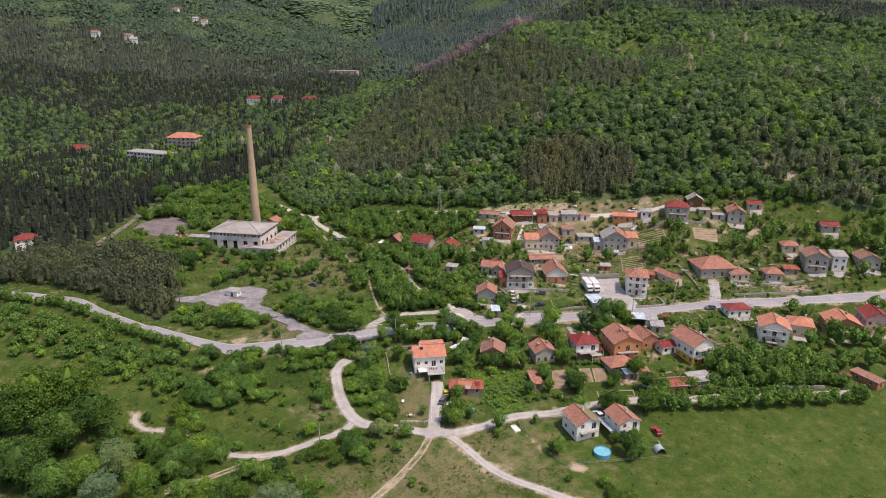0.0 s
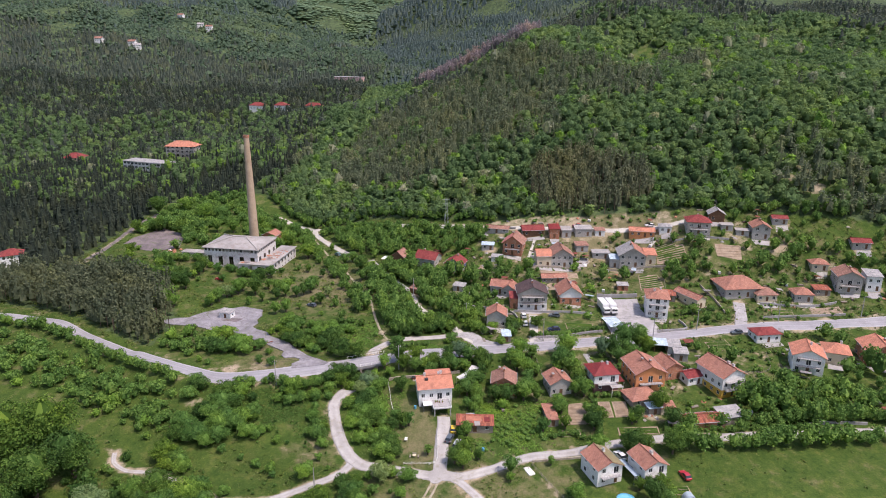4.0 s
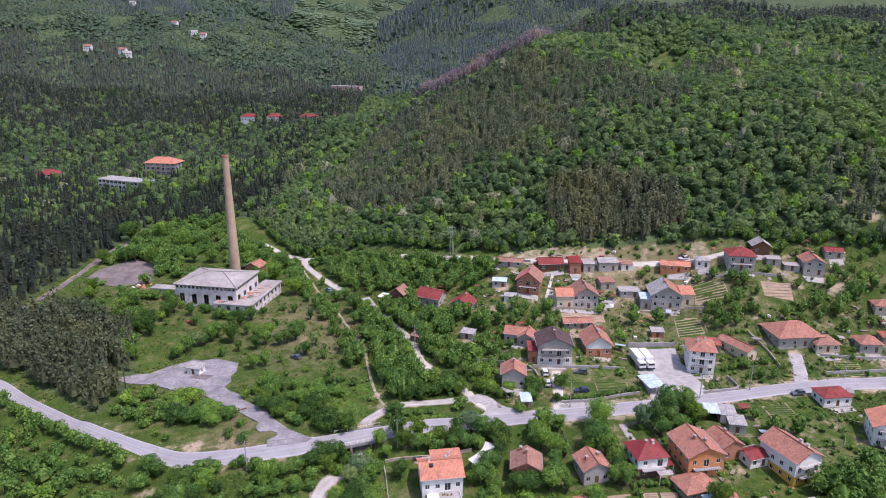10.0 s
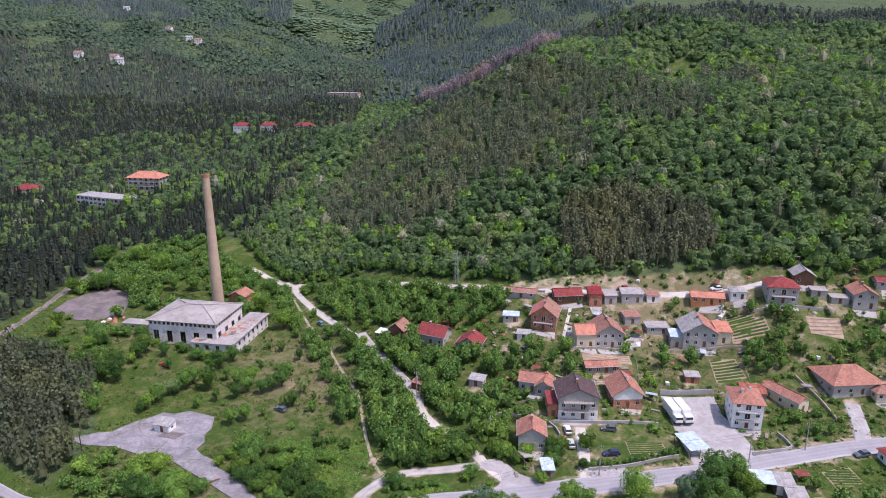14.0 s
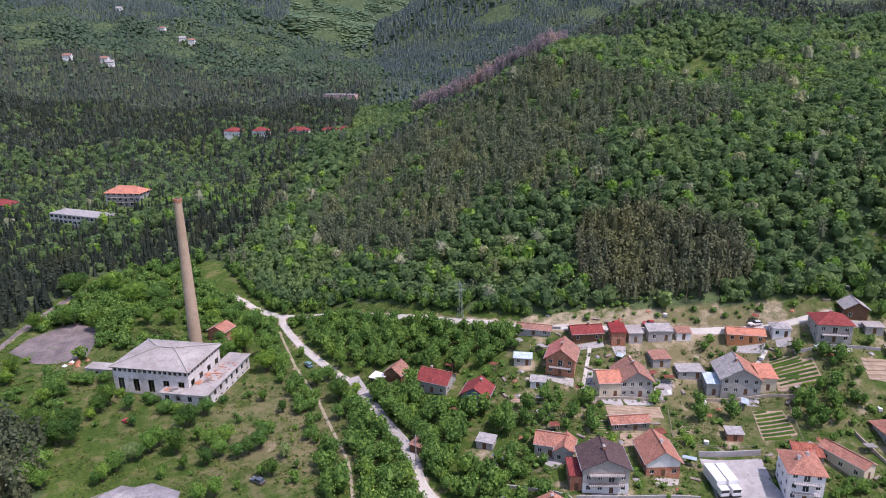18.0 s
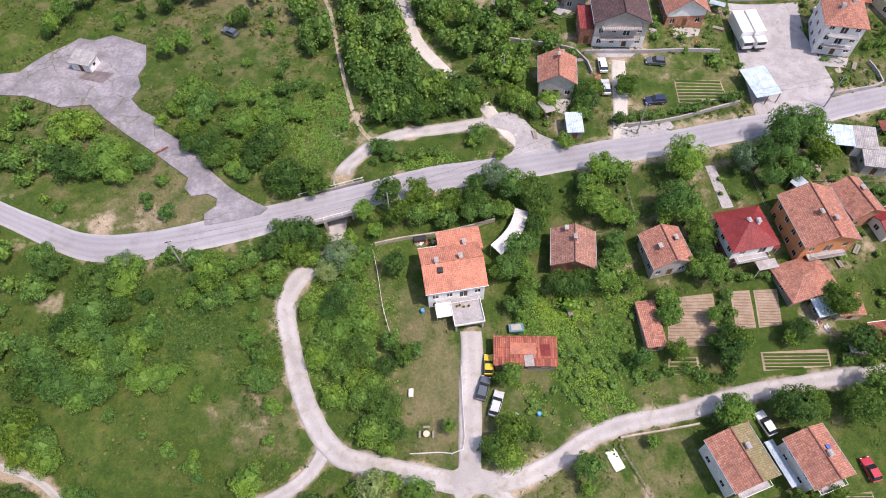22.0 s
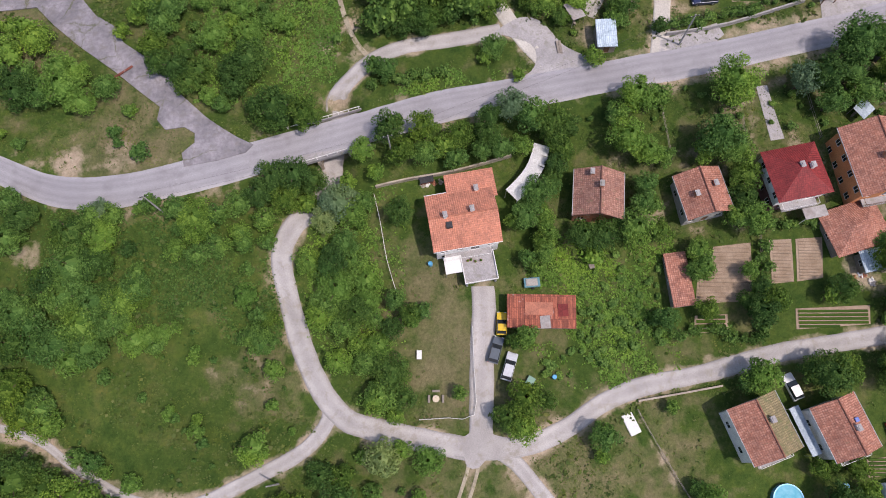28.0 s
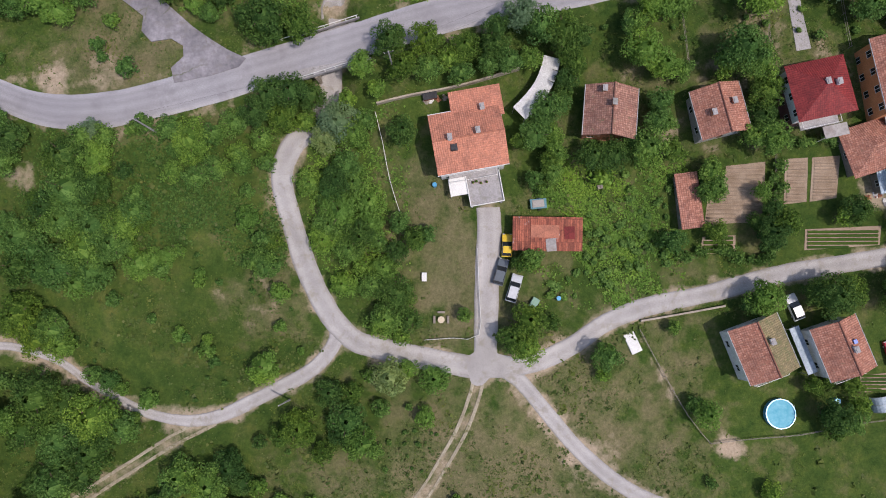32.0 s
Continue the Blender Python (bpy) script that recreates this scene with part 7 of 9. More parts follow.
plant([(-73.7, 54.2, 4.4), (-70.4, 51.7, 2.9), (-65.1, 29.1, 3.2), (-41.9, 19.6, 2.5), (-59.3, 12.5, 3.1), (-57.3, 13.2, 2.2), (-55, 13.7, 2), (-69.8, 9.5, 3.2), (-49.9, 11.1, 1.2), (-36.8, 8, 2.1), (-36.6, 2.6, 1.3), (-33.5, -1.4, 0.8), (-39.1, -3.9, 3.2), (-53.6, 1.3, 1.6), (-58.5, -9.5, 2), (-22.3, -5.1, 1.3), (-12, -5.6, 2.9), (-13.3, -11.6, 2.3), (-26.7, 20.7, 3.8), (-22.1, 18.6, 2.8), (-22.1, 22.3, 3.3), (-29.5, 16.2, 2.8), (-26.4, 9.2, 2.6)],
      LEAF_BRIGHT, "bright young thicket on the slope below the road", "bush", "bush", "slope thickets")
plant([(-65.6, 33.2, 2.3), (-19.1, -5.2, 3.4), (-27, 34.3, 3.9), (-29, 32.3, 2.9)],
      LEAF_GREY, "silvery thicket on the slope below the road", "bush", "bush", "slope thickets")
plant([(-16.6, 32.7, 2.9), (-18.5, 45.5, 3.2), (-16.7, 42.1, 2.9), (-12.9, 45.8, 3), (-7.2, 45.2, 2.8), (-2.4, 47.7, 2.5), (8.1, 47.3, 3.5), (10.7, 46.9, 2.5), (9.6, 42.8, 2.5), (8.1, 38.9, 2.2), (1.4, 31.3, 1.9), (24.9, 29.6, 2.5), (12.5, 28.9, 2.9), (15.8, 28.9, 3.1), (18.8, 31, 2.5), (38.7, 38.4, 3.1), (38, 34.5, 2.9), (52.7, 54.5, 3.4), (64.6, 55.8, 3.6), (40.2, 20.6, 2.2), (38.4, 18.8, 2), (41.9, 18.6, 2.5), (39.9, 16.7, 2.8), (31.8, 17.3, 2.5), (60.4, 24.9, 3.5), (53, 20.4, 2.7), (62.5, 18.4, 3.3), (0, 1, 2.7), (2.8, 3.7, 3.2), (6.5, 3, 1.8)],
      LEAF_DARK, "dark green garden tree among the houses", "tree", "tree", "garden trees")
plant([(1.6, 12.3, 1.9), (49.1, 7.3, 4.1), (47.3, 7.5, 2.9), (51.9, 8, 2.9), (59.7, 7.5, 3.8), (47.2, -6.6, 2), (49.7, -5.7, 1.7), (52.7, -6.6, 2.4), (49.4, -11, 3), (50.4, -13.5, 2.1)],
      LEAF_DARK, "dark green garden tree among the houses", "tree", "tree", "garden trees")
plant([(-17.3, 18.7, 2.1), (-13.2, 16.8, 1.9), (-14.6, 15.9, 1.7), (-7.2, 4.4, 1.4), (-25.4, 37.9, 1.8), (-12.9, 42.3, 2.7), (-9.6, 43.5, 2.5), (-7.7, 41.7, 2.5), (-3.3, 42.8, 2.2), (4.3, 48.2, 3.2), (2.9, 43.9, 2.2), (5.2, 35.8, 2.9), (3.7, 32, 2.9), (6.6, 30.7, 1.9), (6.5, 26.4, 2.1), (3.7, 25.5, 1.9), (5.6, 24.1, 1.7), (25.6, 51.5, 2.6), (18.3, 48.6, 2.6), (26.3, 41.8, 2.1), (22.7, 36.8, 2.5), (20.9, 29.8, 3.4), (24.2, 34.1, 2), (34.4, 43.9, 4.2), (36.8, 42.1, 3.7), (32.8, 42.4, 2.6), (39.6, 31.2, 2.9), (37, 31.8, 2.6), (54, 51.1, 3.2), (57.9, 55.9, 2.9)],
      LEAF, "green garden tree among the houses", "tree", "tree", "garden trees")
plant([(59.5, 52.8, 2.9), (30.8, 26.6, 2.5), (31.6, 23.8, 2.5), (30.3, 23.5, 2), (39, 23.4, 2), (25.3, 16, 2.4), (60, 28.2, 2), (51.5, 19.7, 1.9), (2.3, -0.7, 2.7), (3.5, 13.1, 2.3), (14.8, -1.9, 2.8), (25.8, 2.4, 1.4), (37.7, 5.9, 2.2), (29.1, -9.7, 1.7), (52.9, -11.8, 2.7), (54.4, -9.6, 1.9)],
      LEAF, "green garden tree among the houses", "tree", "tree", "garden trees")
plant([(-22.5, 44.4, 1), (21.5, 51.3, 3.6), (20, 44.2, 3.5), (23.3, 42.3, 3), (37, 52.9, 4.8), (14.5, -4.9, 1.4), (39.2, 7.1, 3.2), (30.5, -11, 2.7)],
      LEAF_BRIGHT, "bright young garden tree among the houses", "tree", "tree", "garden trees")
plant([(1.4, 49.5, 3.2), (49.3, 54.5, 3.4)],
      LEAF_GREY, "silvery garden tree among the houses", "tree", "tree", "garden trees")
plant([(-80.5, 63.8, 3.5), (-81.7, 57.7, 2.9), (-85.8, 66.9, 2.4), (-85.5, 62.1, 3), (-60.1, 71.4, 4.4), (-63.4, 68.5, 2.4), (-57.1, 69.3, 3.8), (-58, 66.4, 3.2), (-65.7, 65.6, 1.7), (-51.5, 63.3, 2.1), (-40.2, 66.9, 1.9), (-46.1, 66.6, 1.6), (-46.6, 50.9, 2), (-18.4, 69.9, 2.8), (-19.2, 57.1, 2.4), (-21.6, 58.3, 1.9), (-1.3, 61.5, 2.7), (-2.7, 59.8, 1.7), (7.4, 69.5, 3), (15.5, 59.4, 2.2), (19.6, 66.6, 2.6)],
      LEAF, "green thicket above the road", "bush", "bush", "bank thickets")
plant([(-75.5, 58.3, 3.4), (-72.5, 57.2, 3.1), (-52.2, 71, 2.4), (-48.7, 63.1, 3.1), (-44.5, 68.8, 2.6), (-42.5, 63.7, 2.9), (-38.6, 66.7, 2.3), (-36.7, 65.8, 1.8), (-49, 52.3, 2.2), (-22.3, 73.1, 2.9), (-20.4, 68.2, 2.2), (2.8, 56.3, 1.3), (13.2, 69.8, 2.6)],
      LEAF_BRIGHT, "bright young thicket above the road", "bush", "bush", "bank thickets")
plant([(-81.8, 53.4, 3.2), (-59.4, 62.1, 3), (-54, 61, 2.6), (-57.9, 58.8, 2.9), (-54.9, 57.6, 3.1), (-51, 57, 2.8), (-52.7, 54.6, 2.8), (-41.7, 73.6, 2.1), (-42.2, 57.8, 4.2), (-45.3, 56.9, 3), (-44.3, 54.1, 2.8), (-37.5, 49.3, 4.3), (-32.5, 48.6, 3.3), (-41.4, 50.9, 2.2), (-34.3, 73.1, 1.9), (-14.6, 71.5, 4), (-13.6, 66.2, 3.9), (-16.5, 65.7, 3), (-9.8, 71.6, 4), (-5, 72.3, 4.5), (-2.2, 69.5, 3.5), (-8.8, 67.9, 3), (5.5, 70.6, 3), (10.2, 66.9, 2.2), (18.9, 72.7, 2.6), (20.6, 69.3, 3.1), (22.7, 72.6, 2.6), (27.2, 65.3, 1.9), (29.3, 73.4, 3.2)],
      LEAF_DARK, "dark green thicket above the road", "bush", "bush", "bank thickets")
plant([(-59.5, -27.5, 2.6), (-56, -25.8, 2.5), (-33.5, -27.3, 1.9), (40.9, -23.5, 2.2), (58.9, -30.1, 1.5), (-6.6, -33, 1.4), (-8.4, -24.6, 1.1)],
      LEAF, "green thicket of the lower meadow", "bush", "bush", "lower thickets")
plant([(-63.1, -30, 3.6), (-66.6, -31.7, 3.2), (-71.1, -33.5, 2.2), (-60.2, -32.5, 3.6), (-56.1, -31.7, 3), (-52.5, -30, 3.5), (-46.1, -27.4, 2), (-43, -27.4, 3.4), (-34.9, -29.8, 2.8), (-34, -32.3, 2.4), (-76.2, -27.6, 3.3), (-75.5, -31.8, 3.8), (41.6, -26.9, 1.8), (41.8, -29.4, 2.5), (44.6, -30.6, 2.8), (46.7, -31.8, 2.6), (43.2, -32.7, 2.5)],
      LEAF_DARK, "dark green thicket of the lower meadow", "bush", "bush", "lower thickets")
plant([(-44.2, -31.5, 3.9), (-40.8, -31.5, 3.8), (-37.3, -31.5, 3.3), (-46.2, -33.3, 2.5), (-39.4, -29.9, 2.9), (-41.7, -33.2, 2.9)],
      LEAF_GREY, "silvery thicket of the lower meadow", "bush", "bush", "lower thickets")
plant([(-36.3, -25.7, 2.4), (-31.9, -25.6, 1.4), (-5.3, -27.2, 1.1), (-8.8, -25.5, 1.3)],
      LEAF_BRIGHT, "bright young thicket of the lower meadow", "bush", "bush", "lower thickets")
plant([(-129.9, 131.7, 3.7), (-131.7, 128.6, 3.4), (-117.7, 97.4, 3.7), (-113.4, 96.2, 3.2), (-151.2, 139.8, 2.7), (-114.4, 121.5, 1.9), (-105.6, 127.3, 2.4), (-81.8, 126.7, 3), (-86.6, 119.1, 2.7), (-101, 119.5, 1.8), (-95.8, 98.8, 2.8), (-92.4, 104.3, 2.5), (-97.6, 94.8, 2.5), (-98.3, 93.2, 2), (-83.4, 98.9, 1.4), (-83, 96.3, 1.6), (-79.7, 113.4, 2.1), (-74.9, 109.5, 2.8), (-65.6, 104.6, 2.5), (-60.6, 109.1, 2.8), (-60.3, 113.4, 2.8), (-57.2, 96.5, 1.6), (-47.7, 93.8, 1.6)],
      LEAF, "green tree on the overgrown factory slope", "tree", "tree", "factory slope trees")
plant([(-48.3, 99.3, 1.1), (-52.4, 128.8, 2), (-53.1, 135.8, 1.8), (-61.3, 90.8, 1.3), (-153.3, 184.4, 4.1), (-152.8, 215.4, 5.5), (-130.2, 207.4, 5.2), (-127.5, 189.8, 4), (-119.4, 191.5, 3.9), (-88.4, 165, 4.3), (-84.8, 173.2, 5.3), (-85.7, 190.3, 4.8), (-75.5, 169.5, 4.3), (-71.8, 155.9, 4.2), (-66.2, 156.6, 3.3), (-95, 178, 2.8), (-96.3, 195.7, 4.3), (-103.1, 195.7, 3.5), (-108, 203.5, 4), (-54.2, 128.8, 2), (-48.3, 113.3, 2), (-36.9, 90.3, 2.2), (-50.2, 135, 2.1), (-38.1, 125.8, 2.9), (-51.9, 143.8, 2.8), (-48.8, 147.1, 2.9)],
      LEAF, "green tree on the overgrown factory slope", "tree", "tree", "factory slope trees")
plant([(-38.1, 137.4, 2.1), (-41.2, 123.6, 2.5)],
      LEAF, "green tree on the overgrown factory slope", "tree", "tree", "factory slope trees")
plant([(-126.7, 115, 3.9), (-119.6, 113.9, 4.7), (-116.3, 116.1, 3.4), (-113.2, 109.1, 3.3), (-117.3, 108.2, 3.8), (-153.1, 145.9, 3.3), (-113.2, 129.8, 3.5), (-113.7, 125.5, 3.2), (-84.5, 120.5, 3.7), (-83.4, 107.2, 3.5), (-78.7, 100.6, 1.9), (-72.9, 101.6, 2.5), (-63.1, 106.7, 2.7), (-54.2, 96.5, 2.6), (-67.2, 135.4, 2.1), (-59.2, 128.4, 2), (-165.3, 178.9, 3.7), (-156.8, 182.8, 3.7), (-167.5, 211.5, 6.6), (-143, 181.3, 3.9), (-43, 135, 3.7)],
      LEAF_DARK, "dark green tree on the overgrown factory slope", "tree", "tree", "factory slope trees")
plant([(-124.3, 103, 3), (-94.1, 103.3, 3.1), (-52.5, 104.4, 2.1)],
      LEAF_GREY, "silvery tree on the overgrown factory slope", "tree", "tree", "factory slope trees")
plant([(-114.1, 90.1, 3.5), (-110.7, 90.2, 2.8), (-90.6, 107.5, 3.2), (-89.7, 110.8, 2.9), (-71.1, 112.2, 3.1), (-70.4, 105.4, 2.8), (-66, 88.3, 2.5), (-69.5, 86.2, 2.5), (-139.1, 206.3, 5.2), (-41, 104.3, 1.8)],
      LEAF_BRIGHT, "bright young tree on the overgrown factory slope", "tree", "tree", "factory slope trees")
plant([(-117.3, -4.1, 10.3), (-109.5, 2.4, 9.5), (-100.2, -3.7, 7.5), (-120.7, -7.2, 7.8), (-105.5, -11.8, 7.4), (-107.5, -26.6, 7.1)],
      LEAF_DARK, "tall dark green tree of the western meadow", "tree", "tree", "meadow trees")
plant([(-97.2, -32.1, 5.6), (-91.8, -26.7, 5.1), (-80.6, -12.8, 3.1), (-76.1, -29.6, 4.9), (-66, -30.6, 3.8), (-115.1, -19.2, 4.9), (-72.1, -22.5, 3.4), (-60.7, -29.9, 3.2)],
      LEAF, "tall green tree of the western meadow", "tree", "tree", "meadow trees")
plant([(-86.1, -22, 5.2), (-84, -33.6, 5.5)],
      LEAF_GREY, "tall silvery tree of the western meadow", "tree", "tree", "meadow trees")
plant([(-112.2, 135.2, 2), (-108.4, 133.4, 1.8), (-103.3, 133.4, 2.2), (-100.6, 131.5, 2.4), (-94.6, 127.5, 3.3), (-91.6, 127.7, 2.6), (-121, 143.4, 3), (-126.2, 142.7, 3.4), (-130.3, 142.3, 2.6), (-79.4, 134.2, 1.8), (-117.4, 137.2, 2)],
      LEAF, "leafy tree grown up against the factory", "bush", "bush", "factory bushes")
plant([(58, 60.5, 4.7), (63, 61, 4.5), (59, 37, 2.0), (64, 10.4, 3.6), (60, 8, 3.4)],
      LEAF, "round-headed tree beside the lane", group="lane trees")
plant([(-73, 30, 2.1), (-61.3, 27.2, 1.9), (-58.6, 19.1, 1.7), (-64.3, 20, 2.5), (-76.5, 22.8, 2.1)],
      LEAF_DARK, "dark green thicket on the slope below the road", "bush", "bush", "slope thickets")
plant([(-53.6, 27.2, 2.3), (-49.9, 26.3, 2.5), (-52.4, 30.7, 2.1), (-56.1, 11.7, 2.1), (-53.1, 14.5, 1.3), (-50, 9.9, 1.4)],
      LEAF, "green thicket on the slope below the road", "bush", "bush", "slope thickets")
plant([(-66.1, 27.2, 2.5), (-60.8, 14.5, 1.7), (-69.8, 12.7, 1.5)],
      LEAF_BRIGHT, "bright young thicket on the slope below the road", "bush", "bush", "slope thickets")
plant([(-17.6, 14.2, 2.1), (-14.9, 16.2, 2.3), (-27.1, 25.5, 2.7), (-23.5, 16.5, 2.9)],
      LEAF_DARK, "dark green tree beside the gravel lane", "tree", "tree", "lane trees")
plant([(-25.7, 27.6, 2.7)],
      LEAF, "green tree beside the gravel lane", "tree", "tree", "lane trees")
plant([(-2.6, 45.3, 2.7), (8.9, 44.8, 2.5), (8.5, 40.5, 2.3), (5.9, 28.2, 1.9)],
      LEAF_DARK, "dark green garden tree among the houses", "tree", "tree", "garden trees")
plant([(-0.4, 43.2, 2.7), (7.6, 37, 2.3), (6.3, 32.6, 2.3), (7.2, 29.5, 2.1), (22.3, 34.2, 2.5), (16.5, 38.6, 1.3)],
      LEAF, "green garden tree among the houses", "tree", "tree", "garden trees")
plant([(-22.9, 42.3, 2.5), (-20.8, 39.4, 1.7)],
      LEAF_BRIGHT, "bright green young tree beside the driveway", "tree", "tree", "garden trees")

# ---- thickets, gardens and woods, too many to count ----
PLOTS = [[(30, 14), (40.5, 14), (41, 29), (33, 29)], [(43, 13.5), (59, 13.5), (59, 30), (43, 30)], [(28, 70), (52, 70), (52, 80), (30, 80)], [(75, 107), (87, 107), (87, 121), (75, 121)],
         [(35, 114), (53, 114), (53, 122), (35, 122)], [(87, 125), (101, 125), (101, 135), (87, 135)], [(111, 121), (125, 121), (125, 132), (111, 132)], YARD, SLAB, PARKING, FIELD,
         [(84, 58), (100, 60), (100, 74), (86, 72)], [(-21, 2), (0, 2), (1, 42), (-20, 38)], [(20, -17), (56, -17), (56, 5), (22, 4)], [(-4, 14), (14, 14), (14, 26), (-4, 26)],
         [(-120, 128), (-80, 128), (-78, 165), (-120, 168)], [(0, 30), (58, 26), (58, 48), (0, 46)], [(-126, 176), (-133, 188), (-133, 199), (-125, 205), (-118, 204), (-109, 180)]]
FEET = [(o.location.x, o.location.y) for o in list(scene.objects) if o.name.split(".")[0] in ("house", "shed", "outbuilding", "villa", "sanatorium", "carport", "lorry", "car", "hut", "barracks", "lean_to", "house_wing", "swimming_pool")]
FEET = np.array(FEET)


def scatter(poly, gap, lo, hi, share=1.0, gen=rng, clear=True, feet=5.5):
    px, py = [p[0] for p in poly], [p[1] for p in poly]
    gx, gy = np.meshgrid(np.arange(min(px), max(px), gap), np.arange(min(py), max(py), gap))
    x = (gx + gen.uniform(-0.5, 0.5, gx.shape) * gap).ravel()
    y = (gy + gen.uniform(-0.5, 0.5, gy.shape) * gap).ravel()
    r = gen.uniform(lo, hi, len(x))
    keep = inside(poly, x, y) & (gen.uniform(0, 1, len(x)) < share)
    if clear:
        for line, w in ROADS:
            keep &= along(line, x, y) > w + 0.4 + r * 0.5
        for p in PLOTS:
            keep &= ~inside(p, x, y)
        keep &= along(YARD + YARD[:1], x, y) > 0.3 + r * 0.75
        for fx, fy in FEET:
            keep &= np.hypot(x - fx, y - fy) > feet + r * 0.6
    return np.stack([x, y, r], 1)[keep]


def grove(name, spots, makers, material, label, category, squash=(0.85, 1.2), gen=rng, sink=0.0):
    """Many trees as one piece: each spot takes one of the ready shapes, turned and sized."""
    if not len(spots):
        return None
    shapes = [m for m in makers]
    pick = gen.integers(0, len(shapes), len(spots))
    z = height(spots[:, 0], spots[:, 1])
    out = []
    for k, s in enumerate(shapes):
        sel = np.where(pick == k)[0]
        if not len(sel):
            continue
        a = gen.uniform(0, math.tau, len(sel))
        c, sn = np.cos(a), np.sin(a)
        r = spots[sel, 2]
        zs = r * gen.uniform(*squash, len(sel))
        v = np.empty((len(sel), len(s), 3), np.float32)
        v[:, :, 0] = (s[None, :, 0] * c[:, None] - s[None, :, 1] * sn[:, None]) * r[:, None] + spots[sel, 0][:, None]
        v[:, :, 1] = (s[None, :, 0] * sn[:, None] + s[None, :, 1] * c[:, None]) * r[:, None] + spots[sel, 1][:, None]
        v[:, :, 2] = s[None, :, 2] * zs[:, None] + z[sel][:, None] - sink
        out.append(v.reshape(-1, 3))
    v = np.concatenate(out)
    return tagged(piece(name, mesh_of(name, v, quads_of(v), False), material, None), label, category, kind="stuff")


gen = np.random.default_rng(5)
BUSHY = [round_crown(1.0, 1.5, 180, 0.135, 9, gen, 0.0, (3, 7), 0.60, 0.2) for _ in range(6)]
SHRUB = [round_crown(1.0, 1.5, 80, 0.175, 7, gen, 0.0, (3, 6)) for _ in range(6)]
LEAFY = [round_crown(1.0, 2.2, 220, 0.130, 11, gen, 0.15, (3, 7), 0.60, 0.2) for _ in range(6)]
WOODY = [round_crown(1.0, 2.1, 90, 0.195, 12, gen, 0.1, (3, 6), 0.66, 0.35, (0.24, 0.48), 0.9) for _ in range(8)]
WOOD_MID = [round_crown(1.0, 1.9, 24, 0.30, 7, gen, 0.1, (3, 5), 0.76, 0.40, spread=0.9) for _ in range(8)]
WOOD_FAR = [round_crown(1.0, 1.6, 4, 0.42, 3, gen, 0.0, (2, 5), 0.95, 0.55) for _ in range(8)]
PINEY = [conifer_crown(1.0, 4.4, 68, 0.23, 0.32, gen, 1.0) for _ in range(6)]
PINE_MID = [conifer_crown(1.0, 4.2, 16, 0.34, 0.3, gen, 0.6) for _ in range(6)]
FIRRY = [conifer_crown(1.0, 4.8, 36, 0.26, 0.06, gen) for _ in range(6)]
FIR_FAR = [conifer_crown(1.0, 3.6, 3, 0.5, 0.05, gen, rows=2) for _ in range(6)]

scrub = np.concatenate([
    scatter([(-165, 66), (-130, 50), (-104, 41), (-86, 34), (-84, 8), (-110, 24), (-150, 40), (-185, 55)], 3.6, 1.3, 3.2, 0.92),
    scatter([(-106, 58), (-86, 48), (-82, 62), (-100, 76)], 3.4, 1.0, 2.6, 0.75),
    scatter([(-118, 95), (-70, 95), (-50, 60), (-32, 56), (-34, 92), (-48, 128), (-62, 150), (-84, 128), (-120, 126)], 6.4, 0.5, 1.5, 0.40),
    scatter([(-140, 105), (-118, 95), (-118, 135), (-135, 148), (-160, 140)], 5.0, 1.0, 2.8, 0.5),
    scatter([(-165, 172), (-114, 172), (-108, 188), (-84, 184), (-62, 168), (-70, 194), (-86, 204), (-104, 216), (-124, 236), (-125, 252), (-165, 235)], 3.8, 1.8, 3.4, 0.95),
    scatter([(30, -20), (36, -17), (66, -60), (60, -66)], 3.0, 0.8, 1.8, 0.6),
    scatter([(-160, 150), (-120, 165), (-84, 170), (-84, 200), (-150, 215), (-165, 190)], 4.8, 1.6, 3.8, 0.8)])
lower = np.concatenate([
    scatter([(-200, -5), (-110, 12), (-84, 4), (-84, -40), (-120, -60), (-200, -60)], 5.4, 1.6, 3.8, 0.6),
    scatter([(-84, -36), (-50, -50), (-30, -48), (-30, -70), (-90, -70)], 4.2, 1.6, 3.8, 0.8)])
grove("dark_scrub", lower, BUSHY, LEAF_DARK, "dark green scrub of the lower slope", "scrub", (0.8, 1.2))
grove("scrub", scrub, BUSHY, LEAF_THICKET, "dense green hillside scrub", "scrub", (0.8, 1.2))
bright = np.concatenate([scatter([(-104, 62), (-88, 52), (-82, 66), (-96, 76)], 5.0, 1.4, 2.8, 0.8),
                         scatter([(-180, 50), (-88, 30), (-90, 0), (-180, 20)], 8.0, 1.4, 2.8, 0.5), scatter([(10, 5), (60, 60), (60, 140), (0, 140), (-20, 100)], 11.0, 1.2, 2.4, 0.5)])
grove("young_scrub", bright, BUSHY, LEAF_BRIGHT, "bright young scrub on the slopes", "scrub", (0.8, 1.2))
